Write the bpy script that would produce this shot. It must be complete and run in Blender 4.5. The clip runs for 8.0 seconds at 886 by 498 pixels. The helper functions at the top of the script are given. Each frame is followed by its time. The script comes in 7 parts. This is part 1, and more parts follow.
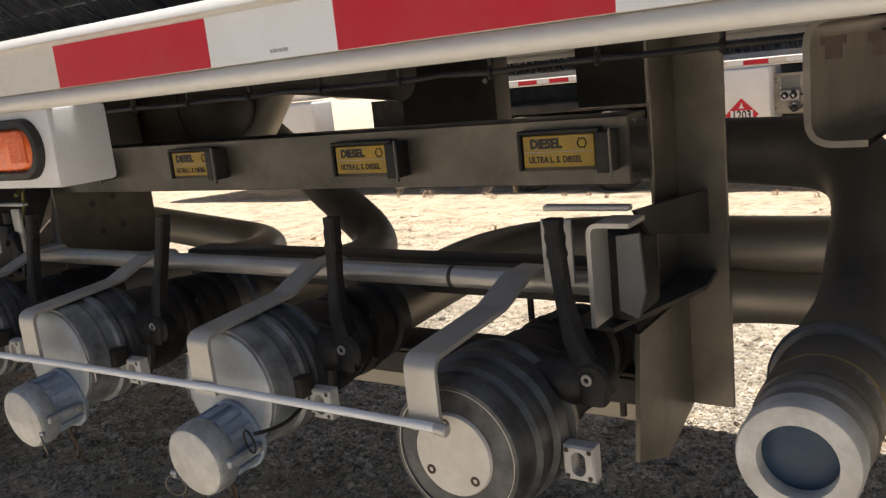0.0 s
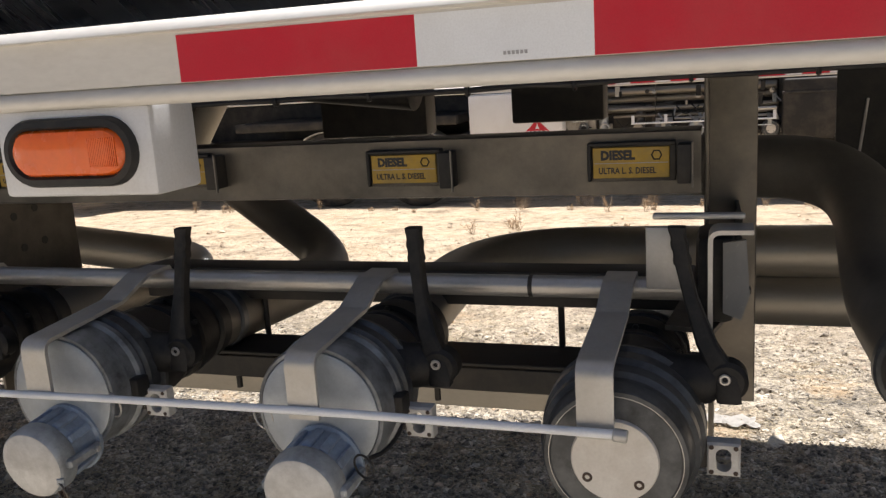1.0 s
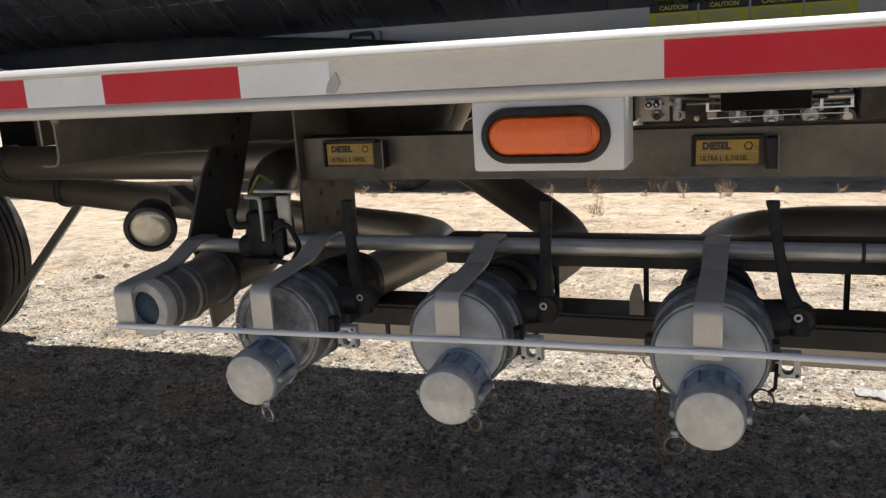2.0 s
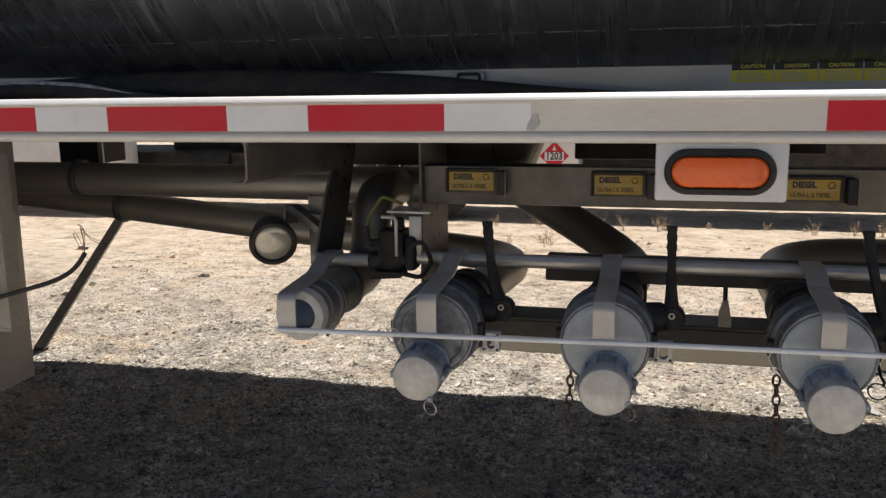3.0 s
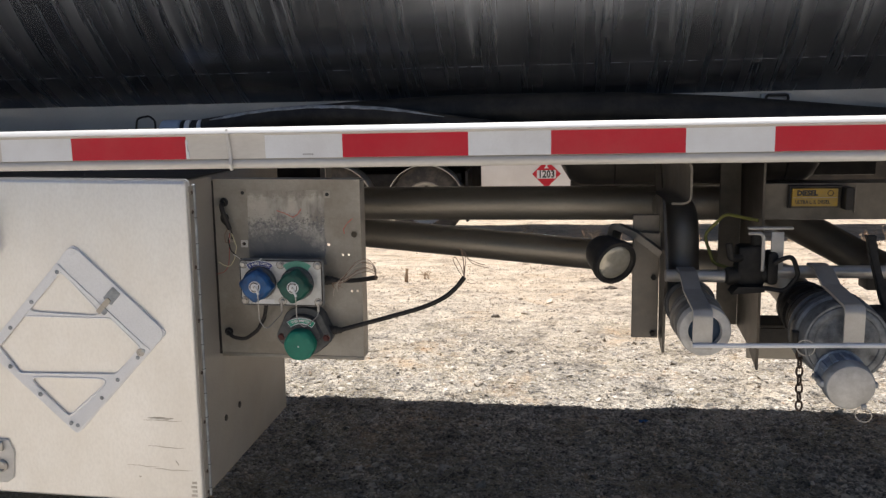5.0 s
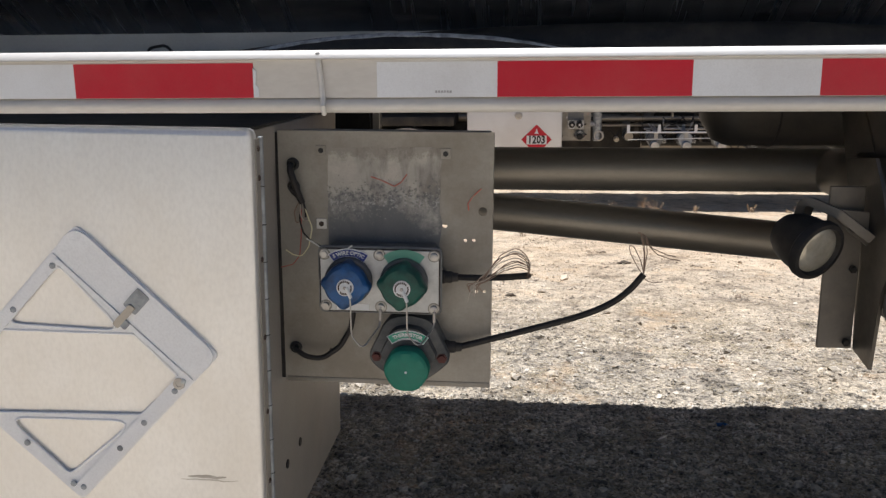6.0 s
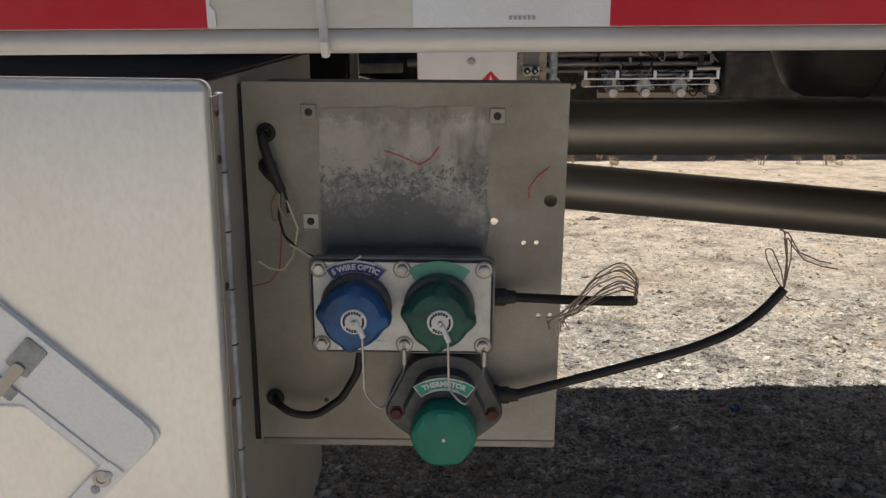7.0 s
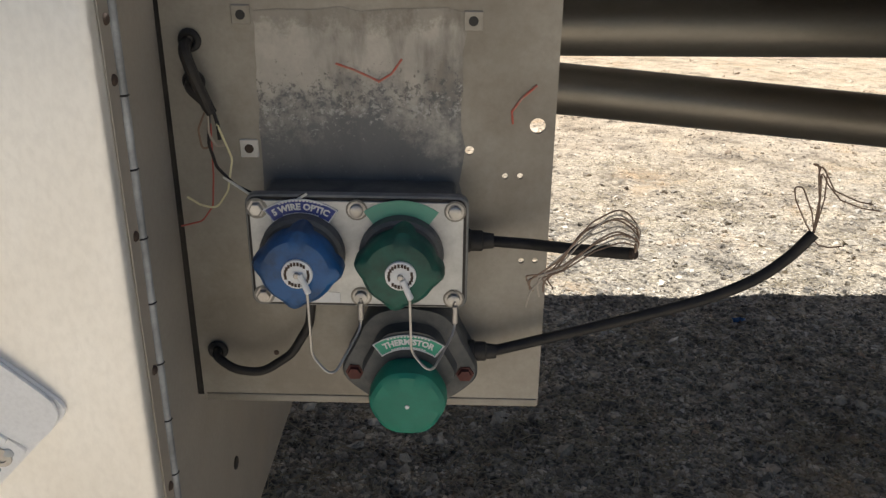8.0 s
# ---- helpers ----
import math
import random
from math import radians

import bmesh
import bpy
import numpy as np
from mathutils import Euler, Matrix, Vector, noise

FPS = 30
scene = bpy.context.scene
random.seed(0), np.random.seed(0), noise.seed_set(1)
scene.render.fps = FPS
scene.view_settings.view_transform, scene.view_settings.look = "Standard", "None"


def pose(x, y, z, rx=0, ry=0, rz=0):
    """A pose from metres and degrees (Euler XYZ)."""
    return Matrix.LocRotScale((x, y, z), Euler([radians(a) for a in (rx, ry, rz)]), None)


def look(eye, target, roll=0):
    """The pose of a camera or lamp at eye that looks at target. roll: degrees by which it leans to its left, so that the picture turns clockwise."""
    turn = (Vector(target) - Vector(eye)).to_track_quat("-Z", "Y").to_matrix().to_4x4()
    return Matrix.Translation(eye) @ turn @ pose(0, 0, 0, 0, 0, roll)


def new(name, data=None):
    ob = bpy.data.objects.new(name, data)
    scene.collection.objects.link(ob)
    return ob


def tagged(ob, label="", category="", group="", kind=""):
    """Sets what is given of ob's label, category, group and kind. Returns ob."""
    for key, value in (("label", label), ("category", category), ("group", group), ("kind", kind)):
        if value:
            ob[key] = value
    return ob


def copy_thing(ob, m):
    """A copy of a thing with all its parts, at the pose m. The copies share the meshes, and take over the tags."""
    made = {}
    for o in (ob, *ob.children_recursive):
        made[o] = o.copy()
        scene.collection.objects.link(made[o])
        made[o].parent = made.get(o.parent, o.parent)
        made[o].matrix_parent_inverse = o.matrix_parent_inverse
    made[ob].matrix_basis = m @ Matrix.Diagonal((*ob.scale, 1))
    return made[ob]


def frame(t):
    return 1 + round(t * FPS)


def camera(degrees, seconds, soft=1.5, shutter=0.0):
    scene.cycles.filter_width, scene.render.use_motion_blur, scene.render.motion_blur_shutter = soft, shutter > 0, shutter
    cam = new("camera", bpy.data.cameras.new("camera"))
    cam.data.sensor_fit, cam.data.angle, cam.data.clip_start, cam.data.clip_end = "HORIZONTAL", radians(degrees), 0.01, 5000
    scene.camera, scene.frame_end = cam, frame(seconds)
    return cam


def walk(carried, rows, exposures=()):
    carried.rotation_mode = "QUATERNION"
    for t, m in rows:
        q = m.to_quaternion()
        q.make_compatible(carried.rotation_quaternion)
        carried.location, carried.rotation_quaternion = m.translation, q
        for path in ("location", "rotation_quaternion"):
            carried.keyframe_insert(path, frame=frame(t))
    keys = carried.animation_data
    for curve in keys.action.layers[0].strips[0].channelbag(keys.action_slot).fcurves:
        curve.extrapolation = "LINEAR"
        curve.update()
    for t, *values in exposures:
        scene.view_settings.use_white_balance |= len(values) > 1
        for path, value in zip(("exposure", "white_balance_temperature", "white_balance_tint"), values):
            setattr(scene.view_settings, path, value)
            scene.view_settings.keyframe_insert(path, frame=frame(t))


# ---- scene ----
cam = camera(55.5, 8.0, soft=1.35)
PATH = [
    (0, (-0.239, 0.077, 1.321), (-1.351, 1.689, 0.914), -6.1),
    (0.3, (-0.385, 0.082, 1.314), (-1.371, 1.766, 0.878), -5.4),
    (0.5, (-0.474, 0.094, 1.333), (-1.334, 1.843, 0.886), -4.6),
    (0.7, (-0.558, 0.049, 1.33), (-1.276, 1.863, 0.887), -3.7),
    (1, (-0.657, -0.107, 1.348), (-1.287, 1.746, 0.932), -3.7),
    (1.3, (-0.786, -0.32, 1.388), (-1.408, 1.538, 0.988), -3.7),
    (1.5, (-0.847, -0.384, 1.405), (-1.493, 1.461, 0.983), -3.4),
    (1.7, (-0.931, -0.436, 1.398), (-1.603, 1.399, 0.97), -3.3),
    (2, (-1.108, -0.494, 1.399), (-1.802, 1.328, 0.955), -3.5),
    (2.2, (-1.191, -0.522, 1.418), (-1.86, 1.309, 0.97), -3.4),
    (3.3, (-1.617, -0.97, 1.454), (-2.06, 0.945, 1.084), -0.1),
    (3.5, (-1.695, -1.007, 1.465), (-2.11, 0.914, 1.094), 0.1),
    (3.7, (-1.819, -1.04, 1.442), (-2.16, 0.903, 1.111), 0.2),
    (4, (-2.005, -1.046, 1.463), (-2.251, 0.913, 1.143), 0.0),
    (4.2, (-2.091, -1.058, 1.47), (-2.324, 0.901, 1.142), 0.0),
    (4.5, (-2.319, -1.096, 1.433), (-2.581, 0.856, 1.084), -0.2),
    (4.7, (-2.433, -1.131, 1.445), (-2.708, 0.819, 1.097), -0.5),
    (5, (-2.618, -1.112, 1.469), (-2.898, 0.838, 1.124), -1.3),
    (5.2, (-2.72, -1.033, 1.459), (-2.989, 0.917, 1.104), -1.6),
    (6.3, (-3.17, -0.378, 1.388), (-3.271, 1.567, 0.934), -0.0),
    (6.5, (-3.22, -0.291, 1.389), (-3.267, 1.651, 0.914), -0.0),
    (6.7, (-3.24, -0.225, 1.375), (-3.26, 1.713, 0.882), 0.0),
    (7, (-3.238, -0.08, 1.366), (-3.27, 1.845, 0.823), -0.4),
    (7.3, (-3.225, 0.022, 1.371), (-3.288, 1.924, 0.754), -0.5),
    (7.5, (-3.217, 0.071, 1.37), (-3.276, 1.947, 0.679), -0.4),
    (7.7, (-3.205, 0.09, 1.365), (-3.26, 1.943, 0.614), -0.2),
    (8, (-3.202, 0.09, 1.366), (-3.242, 1.925, 0.573), -0.1),
]
walk(cam, [(t, look(eye, target, roll)) for t, eye, target, roll in PATH], [(0, 0.75, 6520, 13), (1.0, 0.64, 6380, 14), (1.5, 0.42, 6180, 13), (2.0, 0.45, 6150, 13), (3.5, 0.25, 6130, 14), (4.0, 0.33, 6100, 14), (4.5, 0.39, 6060, 14), (5.0, 0.48, 6000, 14), (6.5, 0.26, 5990, 13), (7.0, 0.13, 6040, 12), (8, 0.53, 6220, 11)])

# ---- world, sun ----
SUN_EL, SUN_AZ = 81.5, 95.0     # degrees; azimuth counted from +x towards +y
sun_dir = Vector((math.cos(radians(SUN_EL)) * math.cos(radians(SUN_AZ)), math.cos(radians(SUN_EL)) * math.sin(radians(SUN_AZ)), math.sin(radians(SUN_EL))))
world = bpy.data.worlds.new("sky")
scene.world = world
world.use_nodes = True
wn = world.node_tree.nodes
sky = wn.new("ShaderNodeTexSky")
sky.sky_type = "NISHITA"
sky.sun_disc = False
sky.sun_elevation = radians(SUN_EL)
sky.sun_rotation = radians(90 - SUN_AZ)
sky.dust_density = 1.5
world.node_tree.links.new(sky.outputs[0], wn["Background"].inputs[0])
wn["Background"].inputs[1].default_value = 0.043
sun = new("sun", bpy.data.lights.new("sun", "SUN"))
sun.data.energy, sun.data.angle, sun.data.color = 5.0, radians(0.5), (1.0, 0.968, 0.905)
sun.matrix_basis = look(sun_dir * 40, (0, 0, 0))

# ---- materials ----
def material(name, base, rough=0.5, metal=0.0, other=None, amount=0.5, scale=8.0, dirt=None, dirt_amount=0.0, dirt_scale=2.5,
             bump=0.1, bump_scale=120.0, stretch=(1, 1, 1), spec=0.5, rough_var=0.12, coat=0.0):
    """A surface with a base colour, a second one in cloudy patches, larger stains, fine relief and uneven gloss."""
    m = bpy.data.materials.new(name)
    m.use_nodes = True
    nt = m.node_tree
    n, l = nt.nodes, nt.links
    b = n["Principled BSDF"]
    b.inputs["Metallic"].default_value = metal
    b.inputs["Specular IOR Level"].default_value = spec
    b.inputs["Coat Weight"].default_value = coat
    tc, mp, info = n.new("ShaderNodeTexCoord"), n.new("ShaderNodeMapping"), n.new("ShaderNodeObjectInfo")
    mp.inputs["Scale"].default_value = stretch
    l.new(tc.outputs["Object"], mp.inputs["Vector"])
    shift = n.new("ShaderNodeVectorMath")
    shift.operation = "SCALE"
    shift.inputs[0].default_value = (7.3, 3.1, 5.7)
    l.new(info.outputs["Random"], shift.inputs["Scale"])
    l.new(shift.outputs[0], mp.inputs["Location"])

    def cloud(s, detail=5.0, rough_=0.6):
        t = n.new("ShaderNodeTexNoise")
        t.inputs["Scale"].default_value = s
        t.inputs["Detail"].default_value = detail
        t.inputs["Roughness"].default_value = rough_
        l.new(mp.outputs[0], t.inputs["Vector"])
        return t

    def mix(fac, a, c):
        x = n.new("ShaderNodeMix")
        x.data_type = "RGBA"
        l.new(fac, x.inputs["Factor"])
        for sock, v in ((x.inputs[6], a), (x.inputs[7], c)):
            if isinstance(v, tuple):
                sock.default_value = (*v, 1)
            else:
                l.new(v, sock)
        return x.outputs[2]

    def ramp(src, lo, hi, top=1.0):
        r = n.new("ShaderNodeMapRange")
        r.inputs["From Min"].default_value, r.inputs["From Max"].default_value = lo, hi
        r.inputs["To Max"].default_value = top
        l.new(src, r.inputs["Value"])
        return r.outputs[0]

    big = cloud(scale)
    col = mix(ramp(big.outputs[0], 0.35, 0.68, amount), base, other or tuple(min(1, c * 0.75) for c in base))
    fine = cloud(bump_scale, 3.0)
    col = mix(ramp(fine.outputs[0], 0.4, 0.75, 0.22), col, tuple(c * 0.62 for c in base))
    if dirt:
        stain = cloud(dirt_scale, 8.0, 0.68)
        col = mix(ramp(stain.outputs[0], 0.42, 0.62, dirt_amount), col, dirt)
    l.new(col, b.inputs["Base Color"])
    r = n.new("ShaderNodeMapRange")
    r.inputs["To Min"].default_value, r.inputs["To Max"].default_value = max(0.02, rough - rough_var), min(1, rough + rough_var)
    l.new(big.outputs[0], r.inputs["Value"])
    l.new(r.outputs[0], b.inputs["Roughness"])
    if bump:
        bn = n.new("ShaderNodeBump")
        bn.inputs["Strength"].default_value = bump
        bn.inputs["Distance"].default_value = 0.002
        l.new(fine.outputs[0], bn.inputs["Height"])
        l.new(bn.outputs[0], b.inputs["Normal"])
    return m


DUST = (0.36, 0.30, 0.23)
rail_metal = material("rail_metal", (0.70, 0.69, 0.66), 0.5, 0.15, (0.63, 0.60, 0.55), 0.6, 5, DUST, 0.25, 3, 0.06, 160, (0.35, 1, 1))
bead_metal = material("bead_metal", (0.56, 0.52, 0.45), 0.45, 0.25, (0.48, 0.43, 0.36), 0.6, 6, DUST, 0.4, 4, 0.08, 160, (0.3, 1, 1))
# Darker than bare aluminium: the shade under the trailer is in the colour.
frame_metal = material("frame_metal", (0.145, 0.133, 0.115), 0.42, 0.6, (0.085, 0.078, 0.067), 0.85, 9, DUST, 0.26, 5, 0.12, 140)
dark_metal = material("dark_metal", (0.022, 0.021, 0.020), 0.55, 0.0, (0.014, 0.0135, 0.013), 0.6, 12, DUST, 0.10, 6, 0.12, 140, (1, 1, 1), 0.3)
pipe_metal = material("pipe_metal", (0.33, 0.305, 0.262), 0.46, 0.75, (0.24, 0.22, 0.19), 0.6, 6, DUST, 0.25, 4, 0.1, 150, (0.5, 1, 1))
# Pipe metal darkened: the shade under the tank is put into the colour.
pipe_shaded = material("pipe_shaded", (0.18, 0.166, 0.143), 0.52, 0.65, (0.125, 0.115, 0.10), 0.6, 6, DUST, 0.2, 4, 0.1, 150, (0.5, 1, 1))
# Darker again: the end elbow's lack of light is put into the colour.
elbow_unlit = material("elbow_unlit", (0.15, 0.138, 0.118), 0.55, 0.5, (0.10, 0.092, 0.08), 0.7, 6, DUST, 0.2, 4, 0.1, 150)
tube_metal = material("tube_metal", (0.52, 0.50, 0.47), 0.38, 0.6, (0.4, 0.38, 0.35), 0.6, 14, DUST, 0.3, 9, 0.06, 200)
strap_metal = material("strap_metal", (0.52, 0.51, 0.485), 0.42, 0.5, (0.40, 0.39, 0.37), 0.6, 14, DUST, 0.3, 10, 0.06, 220)
cap_metal = material("cap_metal", (0.43, 0.46, 0.485), 0.46, 0.3, (0.24, 0.255, 0.27), 0.8, 22, (0.09, 0.09, 0.09), 0.5, 21, 0.1, 260)
cap_face = material("cap_face", (0.67, 0.66, 0.635), 0.6, 0.2, (0.45, 0.44, 0.42), 0.7, 26, (0.25, 0.23, 0.20), 0.4, 16, 0.12, 300)
cap_plate = material("cap_plate", (0.46, 0.495, 0.525), 0.5, 0.25, (0.36, 0.385, 0.41), 0.7, 12, (0.20, 0.205, 0.21), 0.35, 13, 0.08, 260)
cap_blue = material("cap_blue", (0.34, 0.42, 0.54), 0.48, 0.25, (0.22, 0.27, 0.35), 0.75, 28, (0.13, 0.13, 0.135), 0.5, 19, 0.1, 260)
collar_metal = material("collar_metal", (0.075, 0.078, 0.082), 0.42, 0.4, (0.025, 0.026, 0.027), 0.8, 26, (0.34, 0.36, 0.38), 0.14, 22, 0.1, 260)
plate_white = material("plate_white", (0.68, 0.65, 0.60), 0.55, 0.15, (0.58, 0.55, 0.5), 0.5, 20, DUST, 0.25, 14, 0.06, 260)
rubber = material("rubber", (0.014, 0.014, 0.015), 0.55, 0.0, (0.024, 0.023, 0.022), 0.5, 20, DUST, 0.08, 12, 0.1, 200, (1, 1, 1), 0.35)
grommet_black = material("grommet_black", (0.012, 0.0125, 0.014), 0.5, 0.0, (0.02, 0.02, 0.021), 0.5, 30, DUST, 0.06, 20, 0.05, 200, (1, 1, 1), 0.3)
lever_black = material("lever_black", (0.009, 0.009, 0.0095), 0.55, 0.0, (0.018, 0.018, 0.018), 0.5, 40, DUST, 0.05, 20, 0.15, 200, (1, 1, 1), 0.3)
steel = material("steel", (0.5, 0.49, 0.47), 0.35, 0.8, (0.36, 0.34, 0.32), 0.5, 60, (0.2, 0.12, 0.07), 0.2, 40, 0.05, 300)
rust = material("rust", (0.082, 0.056, 0.042), 0.75, 0.3, (0.05, 0.036, 0.029), 0.6, 60, None, 0, 1, 0.2, 300)
rust_red = material("rust_red", (0.13, 0.042, 0.035), 0.75, 0.2, (0.06, 0.035, 0.03), 0.7, 60, None, 0, 1, 0.2, 300)
tape_red = material("tape_red", (0.55, 0.013, 0.034), 0.36, 0.0, (0.47, 0.012, 0.028), 0.5, 9, DUST, 0.08, 5, 0.05, 500, (1, 1, 1), 0.3)
tape_white = material("tape_white", (0.78, 0.80, 0.83), 0.35, 0.0, (0.72, 0.74, 0.77), 0.5, 10, DUST, 0.12, 5, 0.05, 500, (1, 1, 1), 0.4)
box_paint = material("box_paint", (0.64, 0.645, 0.66), 0.5, 0.1, (0.65, 0.65, 0.65), 0.5, 14, DUST, 0.18, 9, 0.05, 260)
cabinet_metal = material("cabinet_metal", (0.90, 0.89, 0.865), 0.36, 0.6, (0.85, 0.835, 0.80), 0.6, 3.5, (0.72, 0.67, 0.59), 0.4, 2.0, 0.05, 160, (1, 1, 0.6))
# Cabinet metal darkened: the shade on its side is put into the colour.
cabinet_shaded = material("cabinet_shaded", (0.365, 0.342, 0.304), 0.5, 0.2, (0.29, 0.27, 0.24), 0.6, 5, DUST, 0.35, 3, 0.06, 160)
holder_white = material("holder_white", (0.90, 0.905, 0.91), 0.3, 0.0, (0.87, 0.875, 0.88), 0.5, 12, DUST, 0.06, 8, 0.04, 260)
panel_metal = material("panel_metal", (0.345, 0.323, 0.283), 0.42, 0.25, (0.32, 0.30, 0.262), 0.8, 7, (0.165, 0.138, 0.105), 0.6, 5.5, 0.05, 200)
socket_plate = material("socket_plate", (0.55, 0.56, 0.56), 0.4, 0.5, (0.42, 0.43, 0.43), 0.6, 26, (0.2, 0.2, 0.2), 0.3, 22, 0.06, 300)
socket_body = material("socket_body", (0.065, 0.07, 0.073), 0.5, 0.2, (0.06, 0.065, 0.07), 0.6, 24, (0.3, 0.29, 0.27), 0.25, 20, 0.1, 300)
socket_rim = material("socket_rim", (0.20, 0.205, 0.205), 0.5, 0.3, (0.12, 0.125, 0.13), 0.8, 30, (0.42, 0.42, 0.41), 0.4, 26, 0.1, 300)
blue_plastic = material("blue_plastic", (0.012, 0.095, 0.28), 0.45, 0.0, (0.02, 0.085, 0.24), 0.7, 26, (0.015, 0.025, 0.05), 0.65, 22, 0.08, 300)
green_plastic = material("green_plastic", (0.006, 0.105, 0.075), 0.5, 0.0, (0.006, 0.06, 0.045), 0.6, 26, (0.008, 0.02, 0.017), 0.55, 24, 0.08, 300)
green_cap = material("green_cap", (0.007, 0.21, 0.14), 0.55, 0.0, (0.006, 0.15, 0.10), 0.6, 26, (0.02, 0.11, 0.085), 0.3, 30, 0.08, 300)
label_blue = material("label_blue", (0.03, 0.05, 0.25), 0.4, 0, (0.05, 0.07, 0.25), 0.4, 60, None, 0, 1, 0.02)
label_green = material("label_green", (0.03, 0.33, 0.20), 0.4, 0, (0.08, 0.36, 0.25), 0.5, 60, None, 0, 1, 0.02)
label_green_faded = material("label_green_faded", (0.12, 0.38, 0.27), 0.5, 0, (0.2, 0.42, 0.32), 0.6, 60, None, 0, 1, 0.02)
ink_white = material("ink_white", (0.75, 0.76, 0.76), 0.5, 0, (0.6, 0.6, 0.6), 0.3, 60, None, 0, 1, 0.0)
ink_black = material("ink_black", (0.015, 0.015, 0.015), 0.5, 0, (0.03, 0.03, 0.03), 0.3, 60, None, 0, 1, 0.0)
ink_grey = material("ink_grey", (0.35, 0.35, 0.36), 0.5, 0, (0.3, 0.3, 0.3), 0.3, 60, None, 0, 1, 0.0)
ink_red = material("ink_red", (0.56, 0.12, 0.08), 0.7, 0, (0.42, 0.27, 0.22), 0.9, 110, None, 0, 1, 0.0)
label_yellow = material("label_yellow", (0.46, 0.285, 0.022), 0.5, 0, (0.36, 0.22, 0.025), 0.6, 30, (0.22, 0.17, 0.08), 0.45, 24, 0.03)
band_ochre = material("band_ochre", (0.26, 0.18, 0.045), 0.6, 0, (0.15, 0.12, 0.06), 0.8, 40, DUST, 0.4, 24, 0.03)
decal_yellow = material("decal_yellow", (0.62, 0.58, 0.03), 0.45, 0, (0.55, 0.5, 0.04), 0.4, 20, DUST, 0.2, 12, 0.02)
tank_metal = material("tank_metal", (0.33, 0.352, 0.39), 0.27, 0.92, (0.26, 0.277, 0.31), 0.6, 1.6, (0.46, 0.48, 0.52), 0.3, 1.1, 0.05, 60, (16.0, 0.6, 0.6), 0.5, 0.1)
# The same aluminium retoned: the light each part gets is in its colour.
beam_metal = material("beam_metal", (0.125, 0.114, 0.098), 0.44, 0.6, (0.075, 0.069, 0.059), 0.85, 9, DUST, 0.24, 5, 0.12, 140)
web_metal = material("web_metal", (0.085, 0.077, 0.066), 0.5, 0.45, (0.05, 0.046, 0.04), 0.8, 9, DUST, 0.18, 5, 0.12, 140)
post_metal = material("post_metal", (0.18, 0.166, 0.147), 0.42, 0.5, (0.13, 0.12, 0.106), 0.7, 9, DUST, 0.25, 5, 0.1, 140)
skirt_metal = material("skirt_metal", (0.40, 0.405, 0.41), 0.38, 0.5, (0.33, 0.335, 0.335), 0.6, 5, DUST, 0.2, 3, 0.05, 160)
lens_glass = material("lens_glass", (0.55, 0.52, 0.45), 0.15, 0.4, (0.68, 0.62, 0.48), 0.8, 22, (0.3, 0.26, 0.2), 0.4, 18, 0.25, 90)
seal_blue = material("seal_blue", (0.008, 0.032, 0.075), 0.5, 0.0, (0.015, 0.055, 0.11), 0.8, 22, (0.07, 0.10, 0.14), 0.4, 14, 0.05, 200)
cable_black = material("cable_black", (0.012, 0.012, 0.013), 0.5, 0, (0.02, 0.02, 0.02), 0.5, 30, DUST, 0.06, 20, 0.05, 300, (1, 1, 1), 0.3)
wire_grey = material("wire_grey", (0.42, 0.37, 0.31), 0.55, 0, (0.3, 0.26, 0.22), 0.5, 50)
wire_tan = material("wire_tan", (0.24, 0.16, 0.11), 0.6, 0, (0.14, 0.10, 0.08), 0.6, 60)
wire_white = material("wire_white", (0.75, 0.74, 0.68), 0.5, 0, (0.6, 0.6, 0.55), 0.4, 50)
wire_yellow = material("wire_yellow", (0.70, 0.66, 0.42), 0.5, 0, (0.6, 0.55, 0.33), 0.4, 50)
wire_red = material("wire_red", (0.4, 0.08, 0.06), 0.5, 0, (0.3, 0.07, 0.06), 0.4, 50)
white_paint = material("white_paint", (0.78, 0.78, 0.78), 0.35, 0, (0.72, 0.72, 0.72), 0.4, 2, DUST, 0.12, 2, 0.02)
tyre_rubber = material("tyre_rubber", (0.026, 0.026, 0.027), 0.75, 0, (0.045, 0.043, 0.04), 0.6, 10, DUST, 0.18, 6, 0.2, 120)
twig = material("twig", (0.40, 0.30, 0.20), 0.8, 0, (0.42, 0.3, 0.18), 0.6, 20)
weed_leaf = material("weed_leaf", (0.42, 0.29, 0.18), 0.8, 0, (0.5, 0.39, 0.25), 0.6, 20)

adapter_grey = material("adapter_grey", (0.22, 0.215, 0.20), 0.5, 0.3, (0.12, 0.118, 0.112), 0.7, 22, DUST, 0.3, 14, 0.1, 260)
cap_side = material("cap_side", (0.21, 0.222, 0.235), 0.45, 0.35, (0.05, 0.052, 0.055), 0.95, 30, (0.42, 0.44, 0.455), 0.3, 17, 0.12, 260)
scrape_grey = material("scrape_grey", (0.50, 0.455, 0.385), 0.6, 0.2, (0.68, 0.65, 0.60), 0.9, 60, (0.36, 0.32, 0.27), 0.5, 45, 0.1, 260)
scuff_white = material("scuff_white", (0.55, 0.56, 0.57), 0.6, 0, (0.42, 0.43, 0.44), 0.7, 60, (0.06, 0.06, 0.065), 0.6, 55, 0.1, 300)
sleeve_blue = material("sleeve_blue", (0.42, 0.50, 0.62), 0.5, 0, (0.34, 0.42, 0.55), 0.6, 40)
